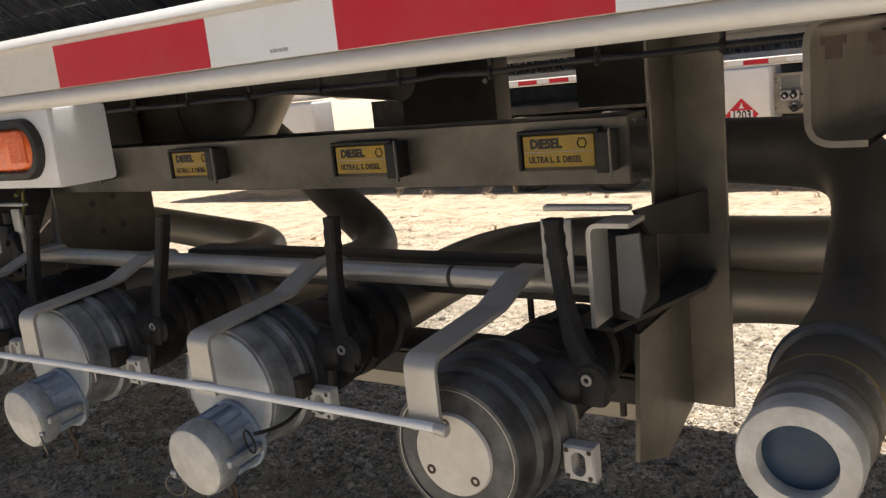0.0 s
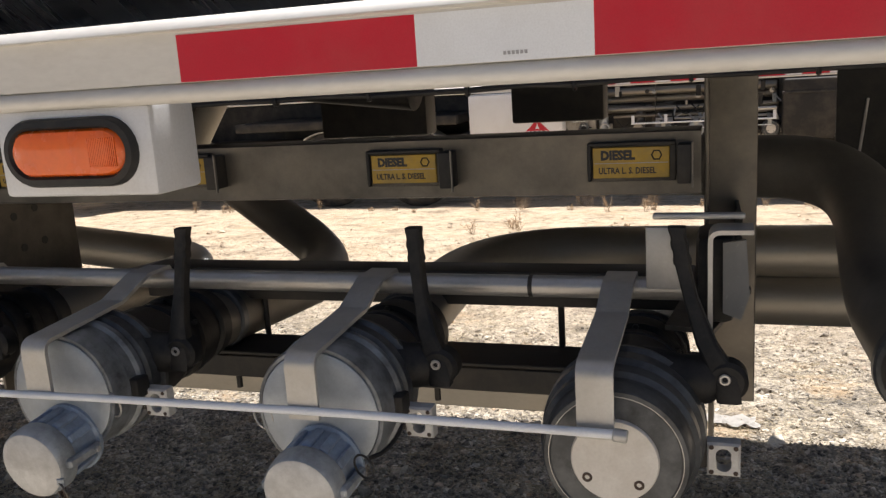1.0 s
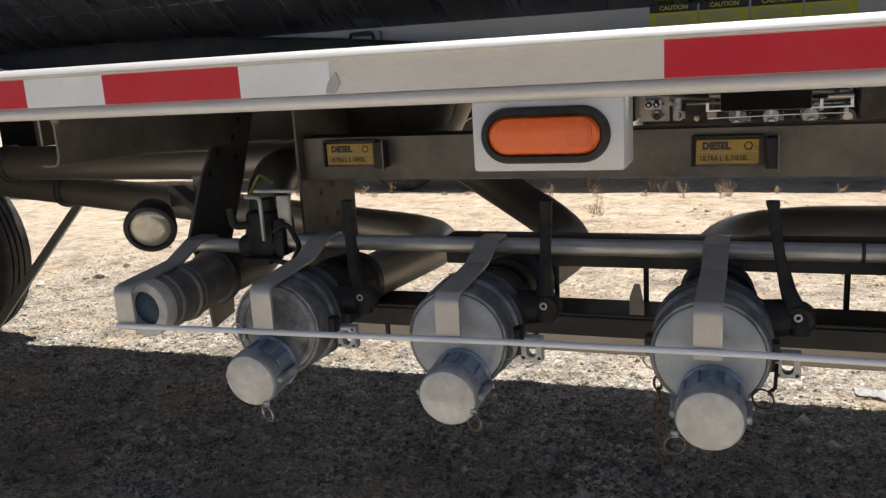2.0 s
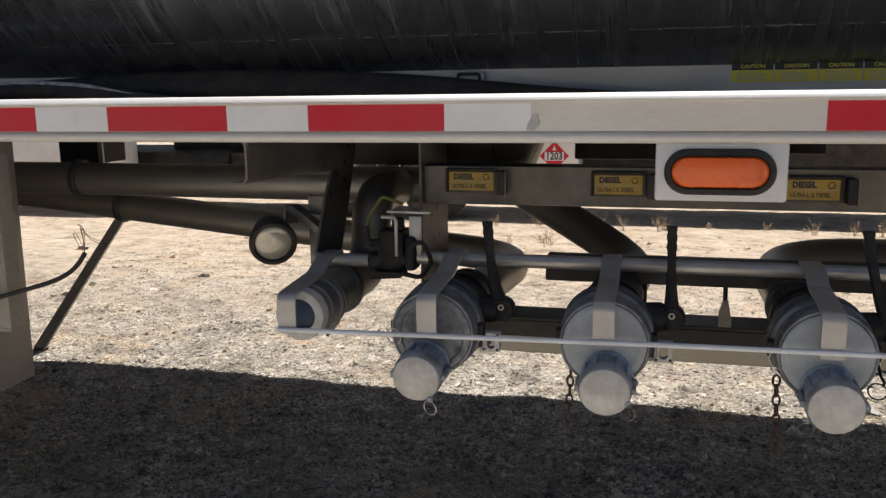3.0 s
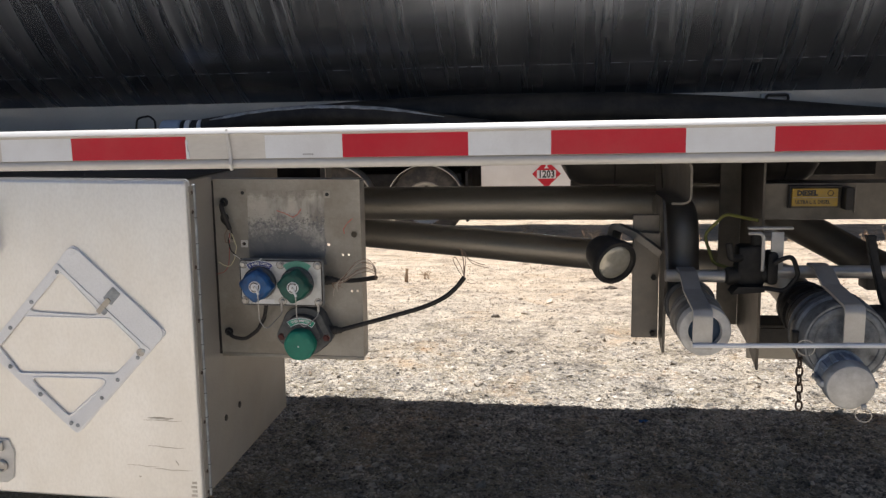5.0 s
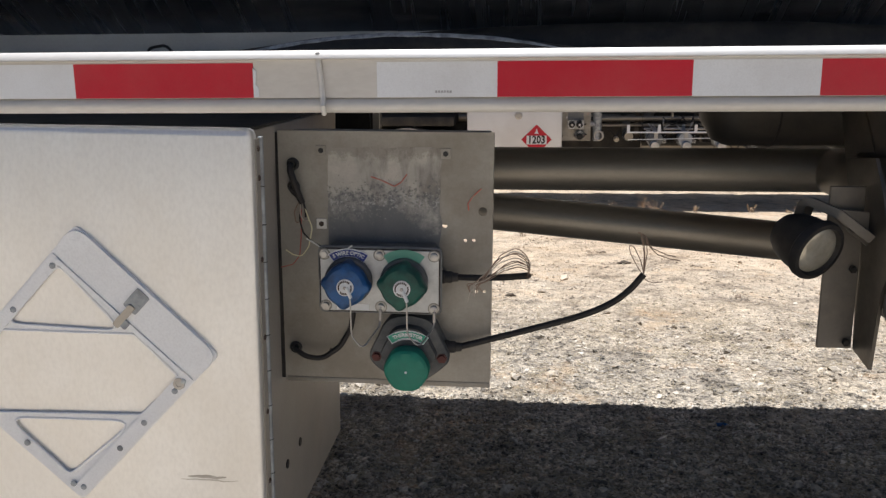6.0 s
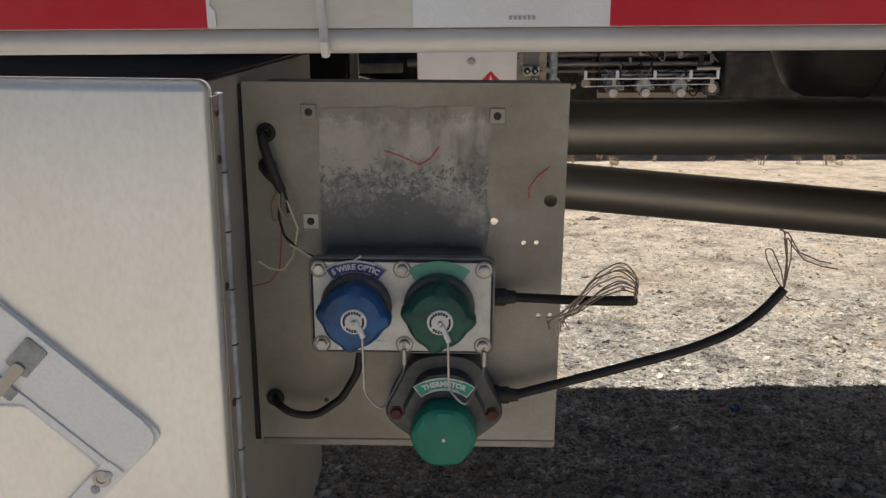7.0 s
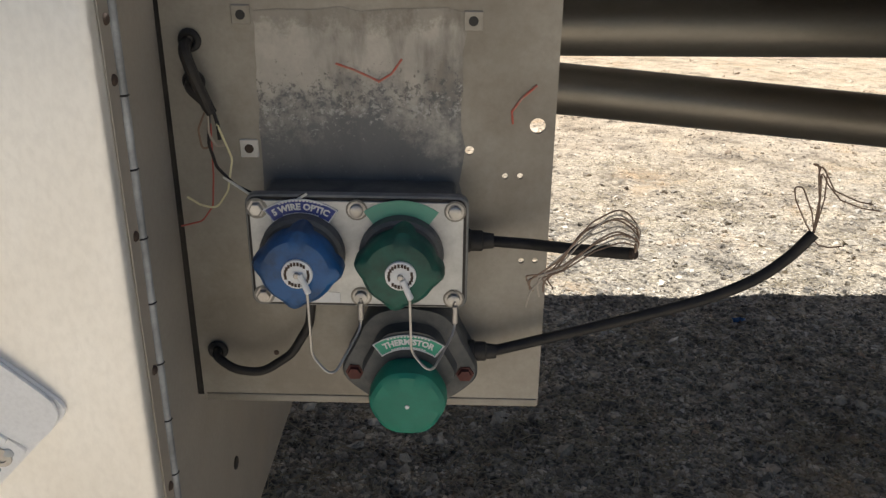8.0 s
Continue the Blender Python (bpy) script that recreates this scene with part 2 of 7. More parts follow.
clod_soil = material("clod_soil", (0.085, 0.065, 0.045), 0.95, 0, (0.05, 0.04, 0.03), 0.8, 30, (0.2, 0.16, 0.11), 0.4, 40, 0.6, 150)
paper_white = material("paper_white", (0.72, 0.70, 0.66), 0.7, 0, (0.62, 0.59, 0.54), 0.5, 14, DUST, 0.15, 10, 0.05, 90)
scrap_blue = material("scrap_blue", (0.05, 0.16, 0.42), 0.5, 0, (0.10, 0.25, 0.5), 0.6, 60)
straw_dry = material("straw_dry", (0.50, 0.43, 0.30), 0.8, 0, (0.36, 0.29, 0.19), 0.7, 3)
air_hose = material("air_hose", (0.20, 0.19, 0.04), 0.5, 0, (0.12, 0.12, 0.03), 0.5, 40)
amber = material("amber", (0.80, 0.13, 0.008), 0.25, 0.0, (0.70, 0.10, 0.005), 0.5, 40, None, 0, 1, 0.0)
amber.node_tree.nodes["Principled BSDF"].inputs["Coat Weight"].default_value = 0.4


def residue_material():
    """Old adhesive left on metal: pale and blotched above, dark and pitted below."""
    m = material("residue", (0.52, 0.49, 0.435), 0.6, 0.1, (0.36, 0.34, 0.305), 0.9, 20, None, 0, 1, 0.25, 220)
    nt = m.node_tree
    n, l = nt.nodes, nt.links
    b = n["Principled BSDF"]
    geo, sep = n.new("ShaderNodeNewGeometry"), n.new("ShaderNodeSeparateXYZ")
    l.new(geo.outputs["Position"], sep.inputs[0])

    def cloud(s, d=6.0, r=0.65):
        t = n.new("ShaderNodeTexNoise")
        t.inputs["Scale"].default_value, t.inputs["Detail"].default_value, t.inputs["Roughness"].default_value = s, d, r
        l.new(geo.outputs["Position"], t.inputs["Vector"])
        return t.outputs[0]

    def math_(op, a, c, e=None):
        x = n.new("ShaderNodeMath")
        x.operation = op
        for k, v in enumerate((a, c, e)):
            if v is None:
                continue
            if isinstance(v, float):
                x.inputs[k].default_value = v
            else:
                l.new(v, x.inputs[k])
        return x.outputs[0]

    def over(fac, under, colour):
        x = n.new("ShaderNodeMix")
        x.data_type = "RGBA"
        l.new(fac, x.inputs["Factor"])
        l.new(under, x.inputs[6])
        x.inputs[7].default_value = (*colour, 1)
        return x.outputs[2]

    def band(src, lo, hi, top=1.0):
        r = n.new("ShaderNodeMapRange")
        r.inputs["From Min"].default_value, r.inputs["From Max"].default_value, r.inputs["To Max"].default_value = lo, hi, top
        l.new(src, r.inputs["Value"])
        return r.outputs[0]

    low = math_("SUBTRACT", 1.165, sep.outputs[2])
    edge = math_("MULTIPLY_ADD", cloud(60.0, 8.0, 0.8), 0.10, math_("MULTIPLY_ADD", cloud(13.0), 0.22, math_("ADD", low, -0.16)))
    col = b.inputs["Base Color"].links[0].from_socket
    # runs: dull columns between paler ones, and a dark weathered upper edge
    mp = n.new("ShaderNodeMapping")
    mp.inputs["Scale"].default_value = (26.0, 26.0, 7.0)
    l.new(geo.outputs["Position"], mp.inputs["Vector"])
    runs_ = n.new("ShaderNodeTexNoise")
    runs_.inputs["Scale"].default_value, runs_.inputs["Detail"].default_value, runs_.inputs["Roughness"].default_value = 1.0, 6.0, 0.6
    l.new(mp.outputs[0], runs_.inputs["Vector"])
    col = over(band(runs_.outputs[0], 0.50, 0.64, 0.8), col, (0.20, 0.18, 0.155))
    crust = math_("MULTIPLY_ADD", cloud(48.0, 8.0, 0.75), 0.09, math_("ADD", sep.outputs[2], -1.285))
    col = over(band(crust, 0.0, 0.014, 0.5), col, (0.17, 0.15, 0.12))
    crackle = math_("SUBTRACT", cloud(120.0, 6.0, 0.75), math_("ABSOLUTE", math_("MULTIPLY_ADD", sep.outputs[2], 4.0, -4.72), 0.0))
    col = over(band(crackle, 0.48, 0.55, 0.75), col, (0.10, 0.098, 0.095))
    flecks = math_("SUBTRACT", cloud(170.0, 6.0, 0.8), math_("ABSOLUTE", math_("MULTIPLY_ADD", sep.outputs[2], 3.0, -3.50), 0.0))
    late = band(flecks, 0.52, 0.57, 0.75)
    col = over(band(edge, -0.022, 0.026, 0.88), col, (0.125, 0.132, 0.14))
    col = over(band(cloud(150.0, 4.0, 0.7), 0.62, 0.68, 0.35), col, (0.34, 0.335, 0.32))
    col = over(late, col, (0.46, 0.45, 0.43))
    l.new(col, b.inputs["Base Color"])
    return m


residue = residue_material()


def streaked(m):
    """Dull pale run-down streaks over the tank's polish."""
    nt = m.node_tree
    n, l = nt.nodes, nt.links
    b = n["Principled BSDF"]
    tc, mp = n.new("ShaderNodeTexCoord"), n.new("ShaderNodeMapping")
    mp.inputs["Scale"].default_value = (48.0, 0.9, 0.9)
    l.new(tc.outputs["Object"], mp.inputs["Vector"])
    t = n.new("ShaderNodeTexNoise")
    t.inputs["Scale"].default_value, t.inputs["Detail"].default_value, t.inputs["Roughness"].default_value = 1.0, 4.0, 0.62
    l.new(mp.outputs[0], t.inputs["Vector"])
    r = n.new("ShaderNodeMapRange")
    r.inputs["From Min"].default_value, r.inputs["From Max"].default_value, r.inputs["To Max"].default_value = 0.45, 0.74, 0.36
    l.new(t.outputs[0], r.inputs["Value"])
    # the dried runs stop short of the tank's belly
    geo, sep, low, run = n.new("ShaderNodeNewGeometry"), n.new("ShaderNodeSeparateXYZ"), n.new("ShaderNodeMath"), n.new("ShaderNodeMapRange")
    l.new(geo.outputs["Position"], sep.inputs[0])
    low.operation = "MULTIPLY_ADD"
    low.inputs[1].default_value = 0.35
    l.new(t.outputs[0], low.inputs[0])
    l.new(sep.outputs[2], low.inputs[2])
    run.inputs["From Min"].default_value, run.inputs["From Max"].default_value = 1.80, 1.93
    l.new(low.outputs[0], run.inputs["Value"])
    both = n.new("ShaderNodeMath")
    both.operation = "MULTIPLY"
    l.new(r.outputs[0], both.inputs[0])
    l.new(run.outputs[0], both.inputs[1])
    d = n.new("ShaderNodeBsdfPrincipled")
    d.inputs["Base Color"].default_value = (0.42, 0.44, 0.47, 1)
    d.inputs["Roughness"].default_value = 0.65
    x = n.new("ShaderNodeMixShader")
    l.new(both.outputs[0], x.inputs[0])
    l.new(b.outputs[0], x.inputs[1])
    l.new(d.outputs[0], x.inputs[2])
    l.new(x.outputs[0], n["Material Output"].inputs[0])


streaked(tank_metal)


def gravel_material(name, stones):
    """Tan crushed rock: pale sand with grey and rust-coloured patches; single stones take a colour each."""
    m = bpy.data.materials.new(name)
    m.use_nodes = True
    nt = m.node_tree
    n, l = nt.nodes, nt.links
    b = n["Principled BSDF"]
    b.inputs["Roughness"].default_value = 0.9
    b.inputs["Specular IOR Level"].default_value = 0.2
    geo = n.new("ShaderNodeNewGeometry")

    def cloud(s, d=6.0, r=0.65):
        t = n.new("ShaderNodeTexNoise")
        t.inputs["Scale"].default_value, t.inputs["Detail"].default_value, t.inputs["Roughness"].default_value = s, d, r
        l.new(geo.outputs["Position"], t.inputs["Vector"])
        return t.outputs[0]

    def ramp(src, stops):
        r = n.new("ShaderNodeValToRGB")
        r.color_ramp.elements[0].position, r.color_ramp.elements[0].color = stops[0][0], (*stops[0][1], 1)
        r.color_ramp.elements[1].position, r.color_ramp.elements[1].color = stops[-1][0], (*stops[-1][1], 1)
        for p, c in stops[1:-1]:
            r.color_ramp.elements.new(p).color = (*c, 1)
        l.new(src, r.inputs[0])
        return r.outputs[0]

    def mix(fac, a, c, kind="MIX"):
        x = n.new("ShaderNodeMix")
        x.data_type, x.blend_type = "RGBA", kind
        if isinstance(fac, float):
            x.inputs["Factor"].default_value = fac
        else:
            l.new(fac, x.inputs["Factor"])
        l.new(a, x.inputs[6])
        l.new(c, x.inputs[7])
        return x.outputs[2]

    patch = ramp(cloud(1.3, 8, 0.7), [(0.30, (0.46, 0.41, 0.34)), (0.45, (0.64, 0.57, 0.475)), (0.57, (0.66, 0.575, 0.455)), (0.65, (0.66, 0.505, 0.35)), (0.73, (0.62, 0.41, 0.245))])
    pebble = n.new("ShaderNodeTexVoronoi")
    pebble.inputs["Scale"].default_value = 95.0
    l.new(geo.outputs["Position"], pebble.inputs["Vector"])
    grit = n.new("ShaderNodeTexVoronoi")
    grit.feature = "DISTANCE_TO_EDGE"
    grit.inputs["Scale"].default_value = 95.0
    l.new(geo.outputs["Position"], grit.inputs["Vector"])
    tone = n.new("ShaderNodeSeparateColor")
    l.new(pebble.outputs["Color"], tone.inputs[0])
    each_pebble = ramp(tone.outputs[0], [(0.0, (0.30, 0.30, 0.302)), (0.25, (0.62, 0.62, 0.615)), (0.7, (0.92, 0.91, 0.89)), (1.0, (1.12, 1.10, 1.06))])
    grain = ramp(cloud(20.0, 5, 0.7), [(0.34, (0.28, 0.28, 0.285)), (0.44, (0.88, 0.88, 0.87)), (0.66, (1.14, 1.13, 1.11))])
    grain = mix(1.0, grain, each_pebble, "MULTIPLY")
    col = mix(0.85, patch, grain, "MULTIPLY")
    # beyond the gravel the lot turns to smoother sandy earth
    where, reach = n.new("ShaderNodeSeparateXYZ"), n.new("ShaderNodeMapRange")
    l.new(geo.outputs["Position"], where.inputs[0])
    blur = n.new("ShaderNodeMath")
    blur.operation = "MULTIPLY_ADD"
    blur.inputs[1].default_value = 4.0
    l.new(cloud(0.8, 5), blur.inputs[0])
    l.new(where.outputs[1], blur.inputs[2])
    reach.inputs["From Min"].default_value, reach.inputs["From Max"].default_value, reach.inputs["To Max"].default_value = 5.2, 8.6, 0.92
    l.new(blur.outputs[0], reach.inputs["Value"])
    earth = ramp(cloud(3.0, 8, 0.7), [(0.3, (0.47, 0.355, 0.235)), (0.5, (0.65, 0.515, 0.365)), (0.7, (0.72, 0.60, 0.45))])
    col = mix(reach.outputs[0], col, earth)
    # unseen ground on this side is made paler, to bounce light upward
    bounce_side = n.new("ShaderNodeMapRange")
    bounce_side.inputs["From Min"].default_value, bounce_side.inputs["From Max"].default_value = 1.3, 0.5
    l.new(where.outputs[1], bounce_side.inputs["Value"])
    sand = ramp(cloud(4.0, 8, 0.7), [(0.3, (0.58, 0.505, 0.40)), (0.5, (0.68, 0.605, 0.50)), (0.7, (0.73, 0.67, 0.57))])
    col = mix(bounce_side.outputs[0], col, sand)
    if stones:
        each = ramp(geo.outputs["Random Per Island"], [(0.0, (0.055, 0.056, 0.058)), (0.28, (0.17, 0.167, 0.16)), (0.55, (0.42, 0.385, 0.33)), (0.83, (0.66, 0.605, 0.52)), (0.95, (0.86, 0.81, 0.72)), (1.0, (0.50, 0.33, 0.215))])
        # farther out, in the sun, the stones' own colours fade to soften contrast
        dusty = n.new("ShaderNodeMapRange")
        dusty.inputs["To Min"].default_value, dusty.inputs["To Max"].default_value = 0.62, 0.22
        l.new(reach.outputs[0], dusty.inputs["Value"])
        col = mix(dusty.outputs[0], col, each)
    # darker and paler hand-sized patches of fines
    blotch = ramp(cloud(12.0, 9, 0.8), [(0.38, (0.36, 0.36, 0.364)), (0.45, (0.84, 0.84, 0.835)), (0.55, (1.03, 1.02, 1.0)), (0.66, (1.30, 1.28, 1.24))])
    stony = n.new("ShaderNodeMapRange")
    stony.inputs["To Min"].default_value, stony.inputs["To Max"].default_value = 1.0, 0.35
    l.new(reach.outputs[0], stony.inputs["Value"])
    col = mix(stony.outputs[0], col, blotch, "MULTIPLY")
    # broad dark soil showing between the stones
    soil = ramp(cloud(3.4, 9, 0.78), [(0.38, (0.60, 0.595, 0.59)), (0.48, (1.02, 1.02, 1.015)), (0.60, (1.18, 1.175, 1.16))])
    col = mix(1.0, col, soil, "MULTIPLY")
    # rust-coloured sand showing through in ragged patches
    bare = ramp(cloud(1.9, 9, 0.74), [(0.56, (0, 0, 0)), (0.66, (0.75, 0.75, 0.75))])
    ochre = ramp(cloud(14.0, 6, 0.7), [(0.3, (0.50, 0.34, 0.20)), (0.7, (0.74, 0.56, 0.36))])
    col = mix(bare, col, ochre)
    l.new(col, b.inputs["Base Color"])
    bn = n.new("ShaderNodeBump")
    bn.inputs["Strength"].default_value, bn.inputs["Distance"].default_value = (0.3, 0.004) if stones else (0.8, 0.011)
    if stones:
        l.new(cloud(45.0, 6, 0.7), bn.inputs["Height"])
    else:
        lift = n.new("ShaderNodeMath")
        lift.operation = "MULTIPLY_ADD"
        lift.inputs[1].default_value = 2.5
        l.new(grit.outputs["Distance"], lift.inputs[0])
        l.new(cloud(45.0, 6, 0.7), lift.inputs[2])
        l.new(lift.outputs[0], bn.inputs["Height"])
    l.new(bn.outputs[0], b.inputs["Normal"])
    return m


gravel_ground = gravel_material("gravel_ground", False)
gravel_stone = gravel_material("gravel_stone", True)

# ---- mesh helpers ----
def thing(name, at, label, category, group="", kind=""):
    ob = new(name)
    ob.location = at
    ob.empty_display_size = 0.05
    return tagged(ob, label, category, group, kind)


def base_of(ob):
    p = Vector(ob.location)
    while ob.parent:
        ob = ob.parent
        p = p + Vector(ob.location)
    return p


def part(name, bm, mat, parent, label="", smooth=True):
    """Links a bmesh, built in world metres, as one mesh under a thing or a part."""
    bmesh.ops.translate(bm, verts=bm.verts, vec=-base_of(parent))
    bmesh.ops.recalc_face_normals(bm, faces=bm.faces)
    me = bpy.data.meshes.new(name)
    bm.to_mesh(me)
    bm.free()
    me.materials.append(mat)
    if smooth:
        me.shade_smooth()
        me.set_sharp_from_angle(angle=radians(35))
    ob = new(name, me)
    ob.parent = parent
    if label:
        tagged(ob, label)
    return ob


def solo(name, bm, mat, at, label, category, group="", kind="", smooth=True):
    """A thing of one mesh."""
    bmesh.ops.translate(bm, verts=bm.verts, vec=-Vector(at))
    bmesh.ops.recalc_face_normals(bm, faces=bm.faces)
    me = bpy.data.meshes.new(name)
    bm.to_mesh(me)
    bm.free()
    me.materials.append(mat)
    if smooth:
        me.shade_smooth()
        me.set_sharp_from_angle(angle=radians(35))
    ob = new(name, me)
    ob.location = at
    return tagged(ob, label, category, group, kind)


def box(x0, x1, y0, y1, z0, z1, bevel=0.0, seg=2, bm=None, m=None):
    bm = bm or bmesh.new()
    r = bmesh.ops.create_cube(bm, size=1.0)
    vs = r["verts"]
    for v in vs:
        v.co = Vector(((x0 + x1) / 2 + v.co.x * (x1 - x0), (y0 + y1) / 2 + v.co.y * (y1 - y0), (z0 + z1) / 2 + v.co.z * (z1 - z0)))
    if m is not None:
        bmesh.ops.transform(bm, matrix=m, verts=vs)
    if bevel:
        es = list({e for v in vs for e in v.link_edges})
        bmesh.ops.bevel(bm, geom=es, offset=bevel, segments=seg, affect="EDGES", profile=0.5)
    return bm


def frame_of(d):
    d = Vector(d).normalized()
    a = Vector((0, 0, 1)) if abs(d.z) < 0.9 else Vector((1, 0, 0))
    u = a.cross(d).normalized()
    return d, u, d.cross(u)


def lathe(at, axis, profile, seg=32, bm=None, lumps=None):
    """Turns (distance along the axis, radius) pairs round an axis. lumps(angle, i): factor on the radius."""
    bm = bm or bmesh.new()
    at = Vector(at)
    d, u, w = frame_of(axis)
    rings = []
    for i, (h, r) in enumerate(profile):
        if r < 1e-6:
            rings.append([bm.verts.new(at + d * h)])
        else:
            ring = []
            for k in range(seg):
                a = 2 * math.pi * k / seg
                f = lumps(a, i) if lumps else 1.0
                ring.append(bm.verts.new(at + d * h + (u * math.cos(a) + w * math.sin(a)) * r * f))
            rings.append(ring)
    for a, b in zip(rings, rings[1:]):
        for k in range(seg):
            j = (k + 1) % seg
            if len(a) == 1 and len(b) == 1:
                continue
            if len(a) == 1:
                bm.faces.new((a[0], b[j], b[k]))
            elif len(b) == 1:
                bm.faces.new((a[k], a[j], b[0]))
            else:
                bm.faces.new((a[k], a[j], b[j], b[k]))
    return bm


def rod(p0, p1, r, seg=16, bm=None, edge=0.0):
    p0, p1 = Vector(p0), Vector(p1)
    h = (p1 - p0).length
    e = edge or min(r * 0.2, h * 0.2)
    return lathe(p0, p1 - p0, [(0, 0), (0, r - e), (e, r), (h - e, r), (h, r - e), (h, 0)], seg, bm)


def fillet(points, radius, steps=8):
    """A polyline with its corners rounded off."""
    ps = [Vector(p) for p in points]
    out = [ps[0]]
    for a, b, c in zip(ps, ps[1:], ps[2:]):
        u, v = (a - b), (c - b)
        ang = u.angle(v)
        t = min(radius / math.tan(ang / 2), u.length * 0.49, v.length * 0.49)
        p, q = b + u.normalized() * t, b + v.normalized() * t
        for k in range(steps + 1):
            s = k / steps
            out.append(p * (1 - s) ** 2 + b * (2 * s * (1 - s)) + q * s ** 2)
    out.append(ps[-1])
    return out


def sweep(pts, r, seg=14, bm=None, caps=True, flat=None, up=(0, 0, 1)):
    """A round tube along a polyline; flat=(width, thickness): a flat bar, whose width lies across `up`."""
    bm = bm or bmesh.new()
    pts = [Vector(p) for p in pts]
    rings = []
    _, u, w = frame_of(pts[1] - pts[0])
    if flat:
        u = Vector(up)
    for i, p in enumerate(pts):
        t = (pts[min(i + 1, len(pts) - 1)] - pts[max(i - 1, 0)]).normalized()
        u = (u - t * u.dot(t)).normalized()
        w = t.cross(u)
        if flat:
            a, b = flat[0] / 2, flat[1] / 2
            ring = [bm.verts.new(p + u * sx * a + w * sy * b) for sx, sy in ((-1, -1), (1, -1), (1, 1), (-1, 1))]
        else:
            rr = r(i / (len(pts) - 1)) if callable(r) else r
            ring = [bm.verts.new(p + (u * math.cos(2 * math.pi * k / seg) + w * math.sin(2 * math.pi * k / seg)) * rr) for k in range(seg)]
        rings.append(ring)
    k_ = len(rings[0])
    for a, b in zip(rings, rings[1:]):
        for k in range(k_):
            j = (k + 1) % k_
            bm.faces.new((a[k], a[j], b[j], b[k]))
    if caps:
        bm.faces.new(rings[0][::-1])
        bm.faces.new(rings[-1])
    return bm


def spline(points, n_=6):
    """A smooth line through points."""
    ps = [Vector(p) for p in points]
    ps = [ps[0] * 2 - ps[1], *ps, ps[-1] * 2 - ps[-2]]
    out = []
    for a, b, c_, d in zip(ps, ps[1:], ps[2:], ps[3:]):
        for k in range(n_):
            s = k / n_
            out.append(0.5 * (2 * b + (c_ - a) * s + (2 * a - 5 * b + 4 * c_ - d) * s ** 2 + (3 * b - a - 3 * c_ + d) * s ** 3))
    return out + [ps[-2]]


def prism(poly, axis, lo, hi, bm=None, bevel=0.0):
    """A flat plate: a polygon in the plane across the axis ('x': (y, z) pairs, 'y': (x, z), 'z': (x, y)), from lo to hi."""
    bm = bm or bmesh.new()
    def at(p, h):
        return {"x": (h, p[0], p[1]), "y": (p[0], h, p[1]), "z": (p[0], p[1], h)}[axis]
    a = [bm.verts.new(at(p, lo)) for p in poly]
    b = [bm.verts.new(at(p, hi)) for p in poly]
    fa, fb = bm.faces.new(a), bm.faces.new(b[::-1])
    n_ = len(poly)
    for k in range(n_):
        bm.faces.new((a[k], b[k], b[(k + 1) % n_], a[(k + 1) % n_]))
    if bevel:
        bmesh.ops.bevel(bm, geom=list(set(fa.edges) | set(fb.edges)), offset=bevel, segments=1, affect="EDGES")
    return bm


def extrude_x(profile, x0, x1, bm=None):
    """A closed (y, z) section drawn along x."""
    return prism(profile, "x", x0, x1, bm)


def torus(at, axis, R, r, seg=20, ring=8, bm=None, long=1.0, along=None):
    """A ring; long > 1 stretches it along `along` into a chain link."""
    bm = bm or bmesh.new()
    at = Vector(at)
    d, u, w = frame_of(axis)
    if along:
        u = Vector(along).normalized()
        w = d.cross(u)
    vs = []
    for i in range(seg):
        a = 2 * math.pi * i / seg
        c = u * (math.cos(a) * R * long) + w * (math.sin(a) * R)
        o = (u * math.cos(a) + w * math.sin(a)).normalized()
        vs.append([bm.verts.new(at + c + o * (r * math.cos(2 * math.pi * k / ring)) + d * (r * math.sin(2 * math.pi * k / ring))) for k in range(ring)])
    for i in range(seg):
        for k in range(ring):
            bm.faces.new((vs[i][k], vs[(i + 1) % seg][k], vs[(i + 1) % seg][(k + 1) % ring], vs[i][(k + 1) % ring]))
    return bm


def rounded_oblong(w, h, rc, n_=4):
    """Outline of a rounded oblong with its lower left corner at the origin."""
    out = []
    for cx, cz, a0 in ((w - rc, rc, -90), (w - rc, h - rc, 0), (rc, h - rc, 90), (rc, rc, 180)):
        out += [(cx + rc * math.cos(radians(a0 + 90 * k / n_)), cz + rc * math.sin(radians(a0 + 90 * k / n_))) for k in range(n_ + 1)]
    return out


def settle(ob, lean, pivot, shift=(0, 0, 0)):
    """Leans a finished thing clockwise, in degrees, about an axis along y through the pivot (x, z), then shifts it."""
    p, r = Vector((pivot[0], 0, pivot[1])), Matrix.Rotation(radians(lean), 3, "Y")
    ob.location = p + r @ (Vector(ob.location) - p) + Vector(shift)
    ob.rotation_euler = (0, radians(lean), 0)
    return ob


